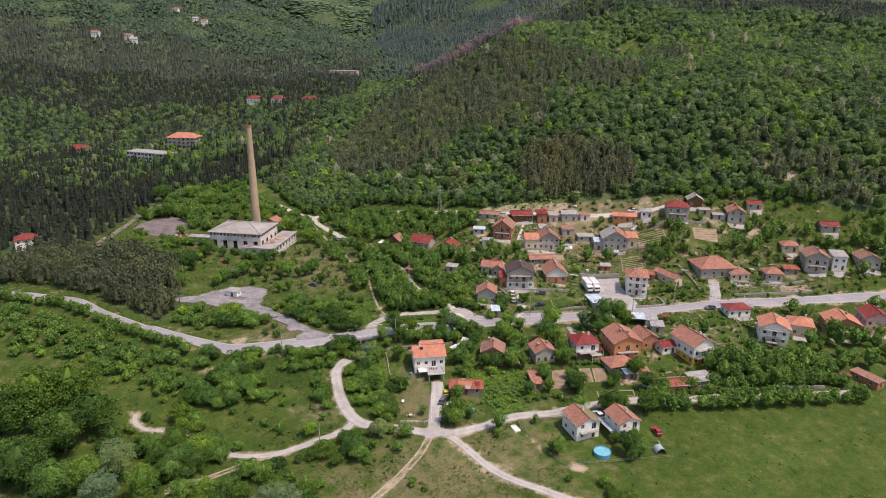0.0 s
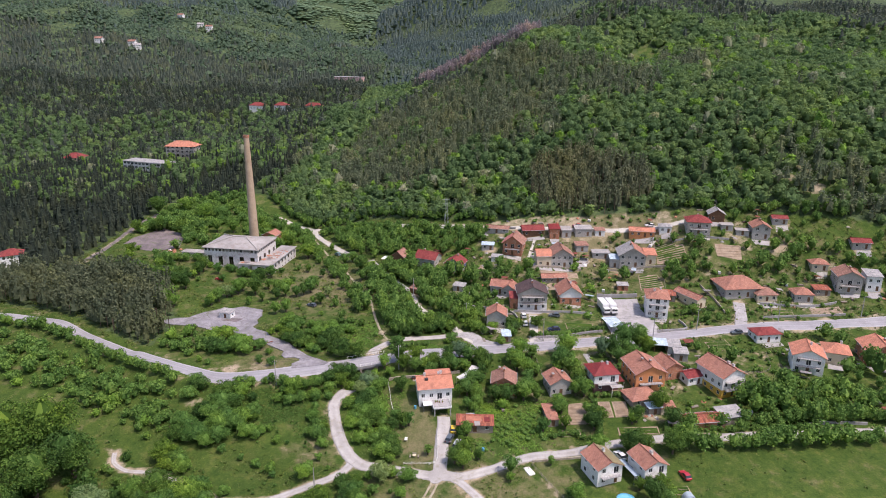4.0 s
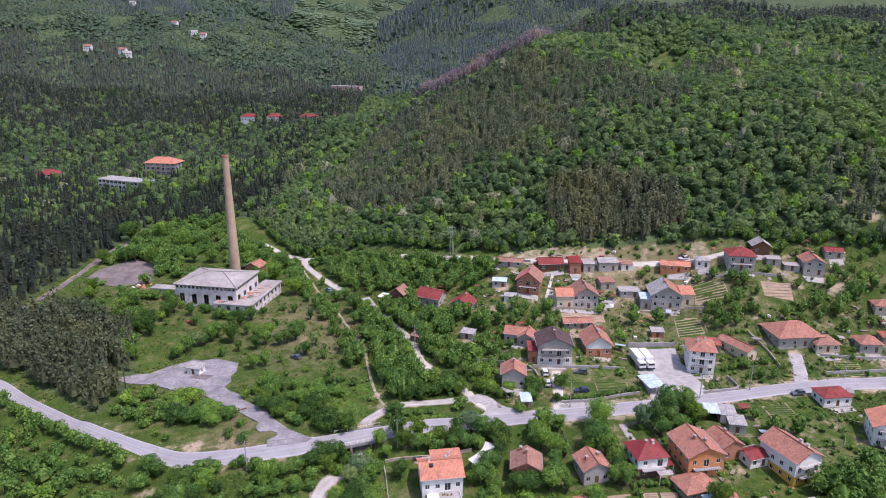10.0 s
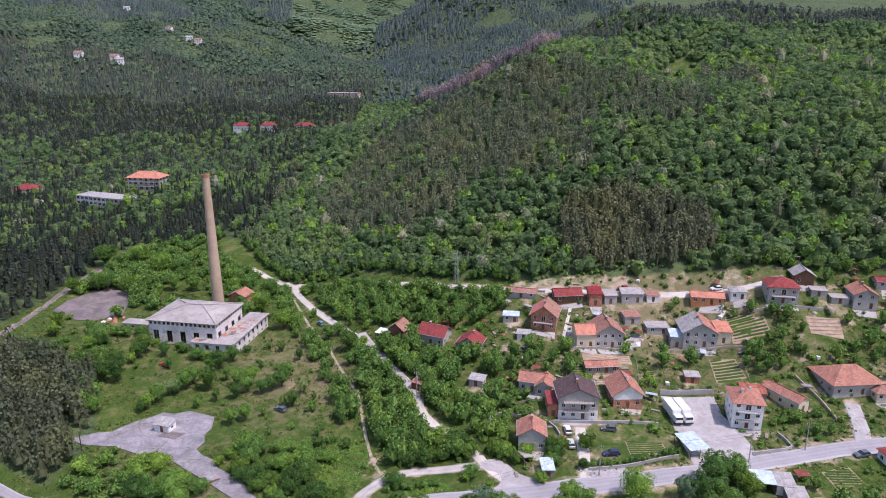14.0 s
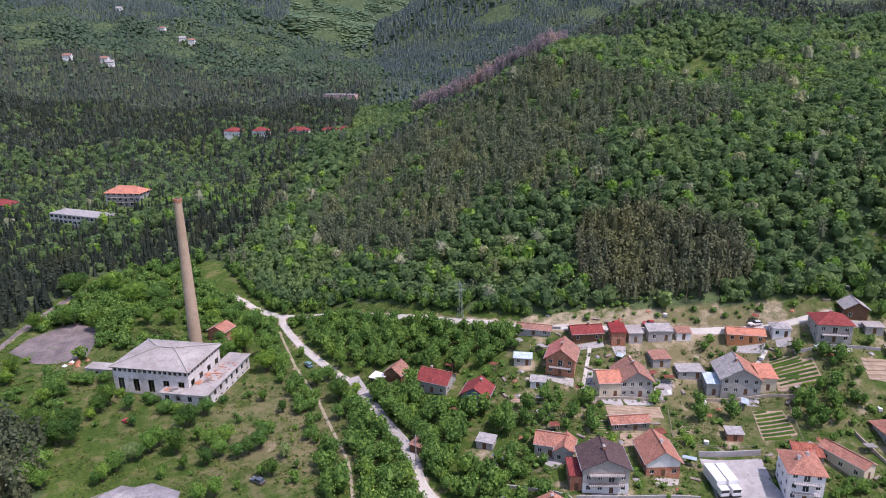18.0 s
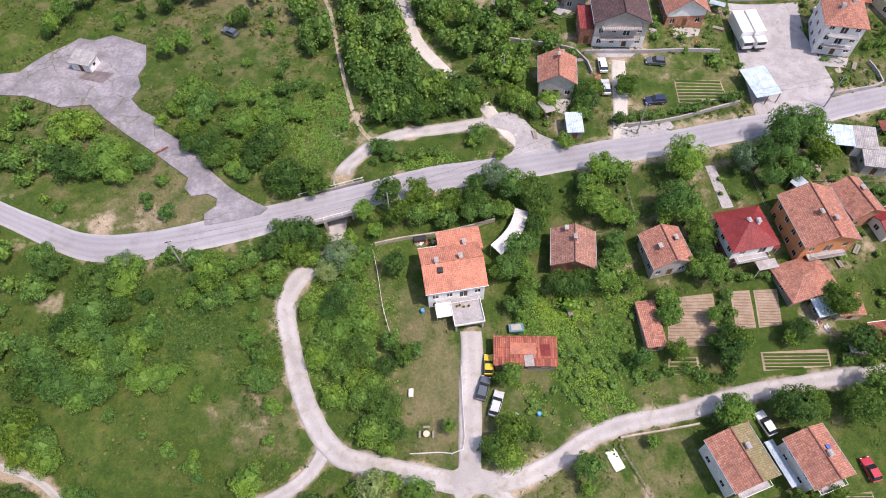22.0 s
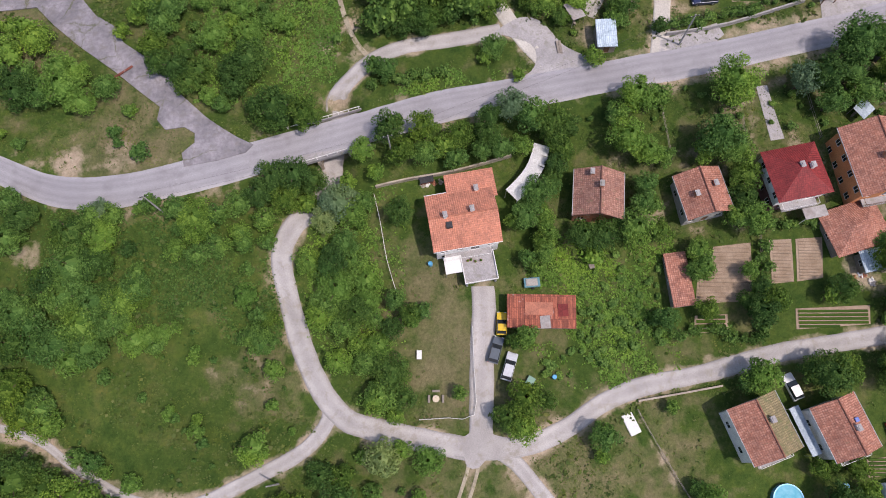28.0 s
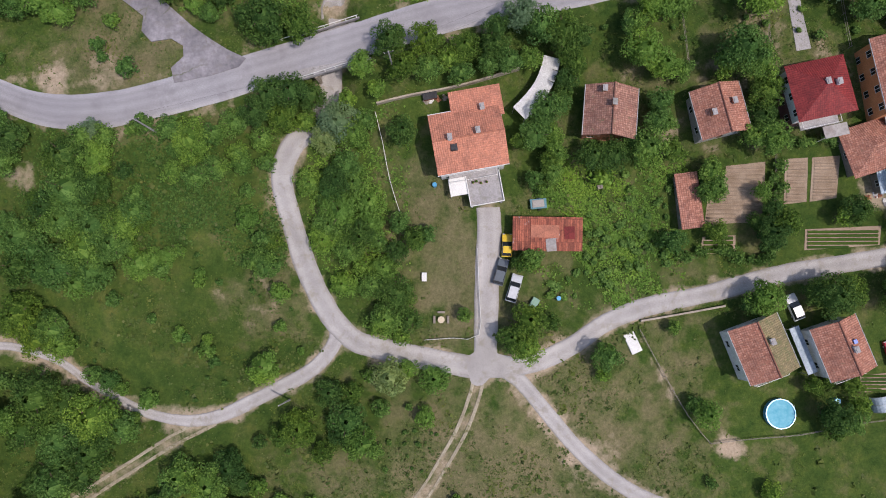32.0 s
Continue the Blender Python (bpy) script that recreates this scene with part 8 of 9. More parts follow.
green = np.concatenate([
    scatter([(-44, 116), (-36, 92), (-28, 64), (-8, 62), (8, 74), (8, 120), (-10, 120), (-20, 136), (-30, 142)], 3.6, 1.5, 3.2, 0.95),
    scatter([(-74, 182), (-50, 146), (-38, 146), (-10, 140), (20, 142), (20, 150), (-6, 162), (-36, 178), (-56, 190)], 3.8, 1.5, 3.2, 0.95),
    scatter([(-62, 160), (-48, 130), (-34, 100), (-32, 84), (-38, 84), (-46, 110), (-60, 138), (-76, 170)], 3.6, 1.2, 2.7, 0.88),
    scatter([(8, 66), (26, 70), (26, 84), (22, 100), (30, 106), (34, 122), (22, 128), (8, 120)], 4.1, 1.2, 2.7, 0.90),
    scatter([(52, 84), (58, 104), (74, 106), (100, 104), (100, 122), (66, 126), (54, 112)], 4.5, 1.4, 3.0, 0.75),
    scatter([(84, 76), (106, 82), (106, 100), (90, 100), (84, 86)], 4.5, 1.0, 2.5, 0.69),
    scatter([(88, 120), (140, 106), (200, 90), (200, 130), (130, 128), (96, 140)], 4.7, 1.4, 3.2, 0.78),
    scatter([(62, 16), (70, 10), (100, 18), (128, 24), (128, 40), (104, 45), (92, 33), (70, 28)], 4.0, 1.7, 3.6, 0.95),
    scatter([(60, 48), (80, 54), (100, 54), (108, 68), (90, 66), (78, 60), (62, 56)], 4.3, 1.4, 3.0, 0.75),
    scatter([(128, 26), (260, 24), (260, 76), (170, 78), (128, 74)], 5.4, 1.7, 3.6, 0.69),
    scatter([(100, 136), (150, 130), (170, 136), (150, 150), (126, 152), (98, 152)], 4.7, 1.2, 2.7, 0.62),
    scatter([(20, 142), (36, 132), (70, 136), (100, 132), (100, 146), (20, 148)], 5.0, 0.8, 2.1, 0.50)])
grove("garden_trees", green, LEAFY, LEAF_THICKET, "fruit trees and shrubs filling the gardens", "trees", (0.9, 1.25))
under = np.concatenate([scatter([(-40, 146), (-30, 62), (8, 64), (60, 70), (150, 86), (260, 80), (260, 110), (150, 128), (96, 146), (20, 148), (-10, 140)], 3.0, 0.5, 1.3, 0.55, feet=4.6),
                        scatter([(58, 14), (128, 22), (128, 78), (100, 74), (58, 62)], 2.8, 0.5, 1.3, 0.6, feet=4.6),
                        scatter([(4, 30), (58, 30), (58, 60), (20, 53), (4, 49)], 2.6, 0.4, 1.1, 0.5, feet=4.8)])
lush = scatter([(6, 6), (14, 7.4), (24, 11), (27, 13), (26.5, 27), (14, 27), (12.4, 20), (12, 12), (6, 10)], 1.7, 0.5, 1.15, 0.62, clear=False)
grove("lush_shrubs", lush, SHRUB, LEAF_THICKET, "lush green shrubs filling the neglected garden", "shrubs", (0.5, 0.9))
rocky = scatter([(14, 161), (36, 155), (60, 154), (96, 152), (110, 152), (100, 161), (60, 164), (30, 167)], 2.6, 0.5, 1.5, 0.42, feet=2.5)
grove("bank_shrubs", rocky, SHRUB, LEAF_THICKET, "shrubs clinging to the earth bank above the lane", "shrubs", (0.7, 1.2))
grove("garden_shrubs", under, SHRUB, LEAF_THICKET, "shrubs, vines and hedges between the gardens", "shrubs", (0.7, 1.2))
meadow = scatter([(-88, -48), (-10, -48), (-8, -12), (-24, -2), (-28, 8), (-36, 24), (-42, 36), (-88, 30), (-110, 10)], 2.1, 0.25, 0.7, 0.5)
clump = np.sin(meadow[:, 0] * 0.33 + 1.6 * np.sin(meadow[:, 1] * 0.21)) + np.cos(meadow[:, 1] * 0.29 + meadow[:, 0] * 0.08)
grove("meadow_shrubs", meadow[clump > 0.7], SHRUB, LEAF_DARK, "low shrubs and brambles in the rough meadow", "shrubs", (0.6, 1.1))
slope_in = scatter([(-118, 130), (-84, 126), (-60, 100), (-46, 62), (-34, 54), (-30, 64), (-36, 96), (-52, 132), (-74, 168), (-86, 170), (-84, 160), (-84, 132)], 5.2, 0.6, 1.5, 0.30)
grove("slope_trees", slope_in, LEAFY, LEAF_THICKET, "young trees spreading over the factory slope", "trees", (0.7, 1.1))
beside = []
for (hx, hy) in refine([(-36, 134), (-27.4, 119.2), (-20, 108.2), (-16.9, 97.7), (-15, 91)], 2.3):
    for off in (-3.4, 3.4, 5.5):
        beside.append((hx + off + rng.uniform(-0.7, 0.7), hy + off * 0.5 + rng.uniform(-0.8, 0.8), rng.uniform(1.6, 2.7)))
grove("lane_trees", np.array(beside), LEAFY, LEAF_THICKET, "leafy trees closing in on the limestone lane", "trees", (0.9, 1.2))
rim = []
for line, off, lo, hi in (([(-182, 81), (-149, 72), (-127, 60.5), (-104, 49.6), (-88, 42)], -5.6, 1.6, 2.6), ([(63, 14), (80, 15.6), (100, 18.2), (130, 22)], -5.0, 2.2, 3.6), ([(66, 14), (100, 18.2), (130, 22)], 4.5, 1.6, 2.8), ([(-81, -2.4), (-87, -1), (-93, 3)], -4.4, 1.2, 1.8)):
    for (hx, hy) in refine(line, 2.6):
        rim.append((hx + rng.uniform(-1.0, 1.0), hy + off + rng.uniform(-1.2, 1.0), rng.uniform(lo, hi)))
grove("roadside_trees", np.array(rim), LEAFY, LEAF_THICKET, "dense trees standing along the road's edge", "trees", (0.75, 1.05))
hedge = []
for line in ([(-22, 54.6), (-10, 56.8)], [(60, 15.6), (80, 18.4), (100, 20.5)], [(86, 88), (100, 92)], [(41.5, 31), (41.8, 24.5), (41.4, 18), (41, 13.6)], [(27, 13.6), (33, 14.2), (40, 13.2)], [(43, 31.2), (50, 31.6)], [(28.6, 65.6), (43, 69.0), (53, 72.5)]):
    for (hx, hy) in refine(line, 1.4):
        hedge.append((hx + rng.uniform(-0.6, 0.6), hy + rng.uniform(-0.6, 0.6), rng.uniform(0.8, 1.5)))
grove("hedge", np.array(hedge), BUSHY, LEAF_THICKET, "overgrown hedge along the road", "hedge")

# pine plantation beside the road, firs in the valley
grove("pine_wood", scatter(PINES, 3.0, 1.5, 2.3, 0.97), PINEY, NEEDLE_PLANT, "dark brown-green pine plantation beside the road", "wood", (1.0, 1.25), sink=0.3)
pt = scatter(PINES, 3.2, 0.1, 0.16, 0.9)
STEM = np.concatenate([np.array([[math.cos(a), math.sin(a), 0], [math.cos(b), math.sin(b), 0], [math.cos(b), math.sin(b), 50], [math.cos(a), math.sin(a), 50]]) for a, b in ((0, 2.09), (2.09, 4.19), (4.19, 6.28))])
grove("pine_stems", pt, [STEM], BARK, "bare stems of the pine plantation", "wood", (0.55, 0.75))

def clump_pines():
    grove("pine_wood", scatter(CLUMP, 3.0, 1.5, 2.4, 0.97, clear=False), PINEY, NEEDLE_BROWN, "brown-green pines above the earth bank", "wood", (0.95, 1.25), gen, 0.3)
    st = scatter(CLUMP, 3.3, 0.12, 0.18, 0.9, clear=False)
    grove("pine_stems", st, [STEM], BARK, "bare pine stems above the earth bank", "wood", (0.8, 1.0), gen)
    foot = []
    for (hx, hy) in refine([(-112, 244), (-82, 209), (-50, 200), (-5, 174), (22, 164), (36, 166)], 2.4) + refine([(95, 164), (104, 158), (130, 153), (170, 141)], 2.4):
        for k in range(2):
            foot.append((hx + gen.uniform(-2, 2), hy + gen.uniform(-2.5, 3), gen.uniform(1.2, 2.6)))
    for (hx, hy) in refine([(-72, 195), (-50, 187.5), (-36, 178.5), (-10, 164.6), (14, 154)], 2.0):
        foot.append((hx + gen.uniform(-1, 1), hy + gen.uniform(-1.2, 0.4), gen.uniform(1.4, 2.3)))
    grove("edge_trees", np.array(foot), LEAFY, LEAF_THICKET, "leafy trees and bushes along the wood's foot", "trees", (0.8, 1.2), gen)


SPUR = [(-30, 437), (-14, 412), (8, 392), (28, 376), (42, 374), (58, 392)]
BAND = [(-71, 330), (-43, 375), (-19, 390), (4, 368), (38, 349), (64, 337), (77, 310), (65, 259), (30, 246), (8, 238), (-8, 216), (-30, 217), (-56, 232), (-84, 271)]
CLUMP = [(38, 196), (60, 200), (94, 182), (96, 166), (72, 160), (50, 162), (36, 168)]
CLEARING = [(133, 362), (121, 346), (107, 304), (105, 281), (110, 281), (113, 302), (128, 328), (144, 337), (149, 352)]
STREAM = ((-107, 505), (-90, 650), (-110, 950), (-140, 1150), (-170, 1400), (-204, 1617), (-245, 1950), (-250, 3200))


clump_pines()


def forest_spots(y0, y1, gap, lo, hi):
    """Trees over the hills: broadleaf, conifers, and the pale shrubs of the open mountain."""
    gx, gy = np.meshgrid(np.arange(-1300, 1300, gap), np.arange(y0, y1, gap))
    x = (gx + gen.uniform(-0.5, 0.5, gx.shape) * gap).ravel()
    y = (gy + gen.uniform(-0.5, 0.5, gy.shape) * gap).ravel()
    seen = (np.abs(x) < 0.74 * (y + 175) + 12) & ((y < 640) | (x < 0.28 * y - 60) | (x > y - 400) & (y < 800))
    keep = seen & (inside(FOREST, x, y) | (y > 1290)) & (~inside(CLEARING, x, y) | (gen.uniform(0, 1, len(x)) < 0.12))
    for line in (UPPER, TERRACE, TRACK_W):
        keep &= along(line, x, y) > 4.0
    for fx, fy in FEET:
        away = math.hypot(fx, fy) > 350
        keep &= np.hypot(x - fx, y - fy) > (10 if away else 9)
        if away and fy < 500:
            keep &= ~((np.abs(x - fx + 0.2 * (y - fy)) < 7) & (y < fy) & (y > fy - 9))
    for (cx, cy, ra, rb) in MEADOWS:
        keep &= np.hypot((x - cx) / ra, (y - cy) / rb) > gen.uniform(0.0, 1.25, len(x))
    for (cx, cy, r) in SCARS:
        keep &= np.hypot(x - cx, y - cy) > r * gen.uniform(0.2, 1.0, len(x))
    keep &= (along(SPUR, x, y) > 8) & ~inside(CLUMP, x, y)
    x, y = x[keep], y[keep]
    soft = np.sin(x * 0.018 + 1.7 * np.sin(y * 0.011)) * np.cos(y * 0.021 + 0.6) + 0.35 * np.sin(x * 0.07 + y * 0.05)
    broad = np.sin(x * 0.0085 + 1.5 * np.sin(y * 0.006)) + np.cos(y * 0.011 + x * 0.004) + 0.5 * np.sin(x * 0.031 - y * 0.023)
    axis = np.interp(y, [q[1] for q in STREAM], [q[0] for q in STREAM])
    crest = (y > 395 + 0.1 * x) & (x > 40) & (y < 720)
    hill = (x > axis + 10) & (y < 720)
    share = np.where(soft > 0.62, 0.66, 0.03)
    share = np.where(inside(BAND, x, y), 0.72 + 0.20 * (soft > -0.1), np.where(crest, 0.62 + 0.3 * (soft > -0.3), share))
    west = smooth(-60, -190, x) * (y < 1000) * ~hill
    share = np.where(west > 0.3, np.where(y < 620, 0.42 + 0.45 * (broad > -0.2), 0.90 - 0.5 * (broad < -0.9)), share)
    share = np.where((y >= 1000) & (x <= axis), np.where(broad > 0.75, 0.92, 0.10), share)
    share = np.where((y >= 720) & (x > axis), np.where(y > 1000, 0.94, 0.62), share)
    pale = (y > 1650) & (x < axis - 8 + 0.12 * (y - 1650)) & (x > -0.235 * (y + 83))
    u = gen.uniform(0, 1, len(x))
    s = np.stack([x, y, gen.uniform(lo, hi, len(x))], 1)
    return s[(u >= share) & ~pale], s[(u < share) & ~pale], s[pale]


a, b, _ = forest_spots(135, 350, 4.1, 2.5, 4.0)
west = b[:, 0] < -110
grove("broadleaf_wood", a[a[:, 1] < 310], WOODY, LEAF_WOOD, "dense broadleaf wood climbing the hill", "wood", (0.80, 1.08), gen, 0.6)
pick = gen.uniform(0, 1, len(a))
grove("young_wood", a[pick < 0.12] + np.array([1.8, 1.8, -0.4]), WOODY, LEAF_BRIGHT, "lighter young trees in the wood", "wood", (0.9, 1.4), gen, 0.4)
grove("acacia_wood", a[pick > 0.985] + np.array([-1.5, -1.5, 0.2]), WOODY, LEAF_BLOOM, "acacias in pale blossom in the wood", "wood", (1.0, 1.5), gen, 0.4)
far_a = a[a[:, 1] >= 310]
pb = b.copy()
pb[:, 2] *= 0.62
grove("pine_wood", pb[~west], PINEY, NEEDLE_DULL, "dull green pines on the hill's flank", "wood", (0.85, 1.15), gen, 0.5)
grove("fir_wood", pb[west], FIRRY, NEEDLE_DARK, "dark firs on the valley's west side", "wood", (0.65, 1.0), gen, 0.5)
st = b[~west][gen.uniform(0, 1, (~west).sum()) < 0.6].copy()
st[:, 2] = gen.uniform(0.1, 0.17, len(st))
grove("pine_stems", st, [STEM], BARK, "bare pine stems at the wood's edge", "wood", (0.8, 1.2), gen)
a2, b2, _ = forest_spots(350, 720, 5.2, 3.0, 4.6)
grove("broadleaf_wood", np.concatenate([a2, far_a]), WOOD_MID, LEAF_WOOD, "broadleaf wood on the middle slopes", "wood", (0.72, 1.0), gen, 0.8)
b2[:, 2] *= 0.68
dim = (b2[:, 0] < -70) & (b2[:, 1] < 720) & (gen.uniform(0, 1, len(b2)) < 0.7)
grove("fir_wood", b2[dim], PINE_MID, NEEDLE_DARK, "dark conifers across the valley's west slopes", "wood", (0.65, 1.0), gen, 0.8)
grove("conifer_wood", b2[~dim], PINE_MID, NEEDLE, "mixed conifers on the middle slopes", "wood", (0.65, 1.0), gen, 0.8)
firs = scatter(FIRS, 4.8, 2.0, 3.2, 0.92)
grove("fir_wood", firs, FIRRY, NEEDLE_DARK, "dark fir wood west of the factory", "wood", (0.6, 0.95), gen, 0.5)
a3, b3, _ = forest_spots(720, 1500, 7.4, 4.0, 6.4)
a4, b4, c4 = forest_spots(1500, 2700, 13.0, 7.0, 11.0)
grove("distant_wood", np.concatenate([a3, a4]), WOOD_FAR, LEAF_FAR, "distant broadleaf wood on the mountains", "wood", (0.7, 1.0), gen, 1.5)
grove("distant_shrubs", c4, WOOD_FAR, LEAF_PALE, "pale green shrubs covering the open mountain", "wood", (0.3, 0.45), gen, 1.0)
b3[:, 2] *= 0.80
b4[:, 2] *= 0.80
deep = (b3[:, 0] < np.interp(b3[:, 1], [q[1] for q in STREAM], [q[0] for q in STREAM])) & (gen.uniform(0, 1, len(b3)) < smooth(1450, 950, b3[:, 1]))
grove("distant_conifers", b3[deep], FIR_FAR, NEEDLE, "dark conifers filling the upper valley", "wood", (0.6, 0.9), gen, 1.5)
grove("distant_conifers", np.concatenate([b3[~deep], b4]), FIR_FAR, NEEDLE_HAZE, "distant blue-green conifer belts", "wood", (0.6, 0.9), gen, 1.5)
spur = []
for (sx, sy) in refine(SPUR, 1.8):
    for k in range(5):
        spur.append((sx + gen.uniform(-6, 6), sy + gen.uniform(-9, 6), gen.uniform(1.3, 2.0)))
grove("dead_trees", np.array(spur), PINEY, DEAD, "strip of bare dead trees along the spur", "wood", (1.1, 1.6), gen, 0.5)

# a mountain closing the view to the north; cloud shade and haze painted navy
mx, my = np.meshgrid(np.linspace(350, 3400, 90), np.linspace(2500, 3500, 24))
mz = 470 * smooth(2450, 3450, my) + 30 * np.sin(mx * 0.006) + 14 * np.sin(mx * 0.019 + my * 0.011) + 60 * smooth(350, 900, mx)
mv = np.stack([mx, my, mz], -1).reshape(-1, 3)
mi = np.arange(90 * 24).reshape(24, 90)
mq = np.stack([mi[:-1, :-1], mi[:-1, 1:], mi[1:, 1:], mi[1:, :-1]], -1).reshape(-1, 4)
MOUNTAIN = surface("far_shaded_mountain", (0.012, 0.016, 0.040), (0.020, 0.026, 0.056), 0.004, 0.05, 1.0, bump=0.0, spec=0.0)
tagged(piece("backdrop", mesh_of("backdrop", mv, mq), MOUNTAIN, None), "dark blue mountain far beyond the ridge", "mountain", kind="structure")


# ---- weeds and tall grass ----
def weeds(name, x0, x1, y0, y1, count, lo, hi, label, material=WEED):
    g = np.random.default_rng(count)
    x, y = g.uniform(x0, x1, count), g.uniform(y0, y1, count)
    patch = np.sin(x * 0.31 + 1.9 * np.sin(y * 0.17)) + np.cos(y * 0.27 + 1.4 * np.sin(x * 0.13)) + 0.8 * np.sin(x * 0.9 + y * 0.7)
    keep = patch + g.normal(0, 0.9, count) > 0.1
    for line, w in ROADS:
        keep &= along(line, x, y) > w * g.uniform(0.9, 1.35, count)
    for p in (YARD, SLAB, PARKING, APRON, PLAZA, LOOP) + tuple(PLOTS[:8]):
        keep &= ~inside(p, x, y)
    for fx, fy in FEET:
        keep &= np.hypot(x - fx, y - fy) > 4.6
    lawn = inside(PLOTS[12], x, y) | inside(PLOTS[13], x, y) | inside(FIELD, x, y)
    keep &= ~lawn | (g.uniform(0, 1, count) < 0.22)
    x, y = x[keep], y[keep]
    z = height(x, y)
    r = g.uniform(lo, hi, len(x))
    pts = np.repeat(np.stack([x, y, z], 1), 3, 0)
    rr = np.repeat(r, 3)[:, None]
    pts = pts + g.normal(0, 0.7, pts.shape) * rr * np.array([1, 1, 0]) + np.array([0, 0, 0.35]) * rr
    v = leaf_cloud(pts, np.tile([0, 0, 0.6], (len(pts), 1)), rr * 0.75, 0.6, g)
    return tagged(piece(name, mesh_of(name, v, quads_of(v), False), material, None), label, "grass", kind="stuff")


weeds("tall_grass", -92, 78, -48, 72, 76000, 0.10, 0.25, "tussocks of tall grass and weeds")
weeds("tall_grass", -190, -18, 55, 205, 26000, 0.3, 0.6, "rough grass on the factory slope")
weeds("tall_grass", 0, 190, 62, 150, 20000, 0.3, 0.6, "rough grass between the gardens")
weeds("tall_grass", -210, 230, -140, 30, 24000, 0.3, 0.6, "thin rough grass of the meadows")
weeds("lush_weeds", -80, -36, 12, 36, 14000, 0.14, 0.34, "dense dark green nettles and vines below the road", LEAF_DARK)
weeds("lush_weeds", -32, -16, 8, 38, 9000, 0.13, 0.32, "lush bright green weeds beside the garden fence", LEAF_BRIGHT)
weeds("lush_weeds", 4, 28, 5, 30, 15000, 0.13, 0.34, "lush green weeds filling the neglected garden", LEAF_BRIGHT)
weeds("lush_weeds", -52, -28, 52, 78, 12000, 0.13, 0.32, "lush bright grass above the road", LEAF_BRIGHT)
weeds("lush_weeds", -18, 2, 53, 58, 1800, 0.14, 0.30, "lush bright grass on the verge island", LEAF_BRIGHT)


# ---- trodden earth round the houses ----
homes = [o for o in list(scene.objects) if o.name.split(".")[0] in ("house", "outbuilding", "shed", "barn") and not o.parent and o.location.y < 165 and abs(o.location.x) < 190]
cov = np.empty(len(X) * 4, np.float32)
layer.data.foreach_get("color", cov)
cov = cov.reshape(-1, 4)
for o in homes:
    if o.location.y > 55:
        near = np.exp(-((X - o.location.x) ** 2 + (Y - o.location.y + 2.0) ** 2) / 46.0)
        cov[:, 2] = np.maximum(cov[:, 2], 0.58 * near)
        cov[:, 0] = np.maximum(cov[:, 0], 0.5 * near)
layer.data.foreach_set("color", cov.ravel())

# ---- paving before the houses ----
yard_rng = random.Random(21)


def off_road(x, y, gap):
    return all(float(along(line, np.array(x), np.array(y))) > w + gap for line, w in ROADS)


def before(o, u, v):
    """A place beside a house, in its own directions."""
    p = o.matrix_world @ Vector((u, v, 0))
    return p.x, p.y


for o in [q for q in homes if q.name.startswith("house") and q.location.y > 60 and q.location.x > 0]:
    wall = [k for k in o.children if k.name.startswith("wall")][0]
    xs_ = [v.co.x for v in wall.data.vertices]
    ys_ = [v.co.y for v in wall.data.vertices]
    u, v = max(xs_), min(ys_)
    poly = [before(o, a, e) for a, e in ((-u * yard_rng.uniform(0.5, 1.1), v - 0.3), (-u * 0.7, v - yard_rng.uniform(2.2, 4.0)), (u * yard_rng.uniform(0.5, 1.1), v - yard_rng.uniform(2.2, 4.0)), (u, v - 0.3))]
    if all(off_road(x, y, 0.4) for x, y in poly):
        sheet("paving", poly, CONCRETE if yard_rng.random() < 0.6 else GREY, "cracked concrete paving before a house", 0.05, 1.5)


# ---- what stands about in the yards ----
def timber_stack(x, y, rot):
    ob = thing("timber_stack", x, y, at(x, y), rot, "stack of weathered timber boards in a yard", "timber", "yard clutter")
    for k in range(6):
        z = 0.14 * (k // 2)
        e = yard_rng.uniform(-0.15, 0.15)
        part("board", boxes((-1.2 + e, -0.42 + 0.44 * (k % 2), z - (0.25 if k < 2 else 0), 1.2 + e, -0.02 + 0.44 * (k % 2), z + 0.12)), GREYWOOD if k % 3 else WOOD, ob)


def heap(x, y, rot, mt, name, label, r=0.9, tall=0.55):
    ob = thing(name, x, y, at(x, y), rot, label, "heap", "yard clutter")
    bm = bmesh.new()
    rings = []
    for k in range(5):
        q = k / 4
        rings.append([bm.verts.new((r * (1 - q * 0.85) * math.cos(a) * yard_rng.uniform(0.8, 1.2), r * (1 - q * 0.85) * math.sin(a) * yard_rng.uniform(0.8, 1.2), -0.2 + (tall + 0.2) * q ** 0.7 * yard_rng.uniform(0.85, 1.1))) for a in (math.tau * j / 9 for j in range(9))])
    for a, e in zip(rings, rings[1:]):
        for j in range(9):
            bm.faces.new((a[j], a[(j + 1) % 9], e[(j + 1) % 9], e[j]))
    bm.faces.new(rings[-1])
    part("mound", bm, mt, ob)
    for k in range(5):
        a = yard_rng.uniform(0, 6.28)
        q = part("lump", boxes((-0.16, -0.12, -0.1, 0.16, 0.12, 0.12), bevel=0.03), mt, ob)
        q.location, q.rotation_euler = (math.cos(a) * r * 0.8, math.sin(a) * r * 0.8, 0.15), (yard_rng.uniform(-0.4, 0.4), yard_rng.uniform(-0.4, 0.4), a)


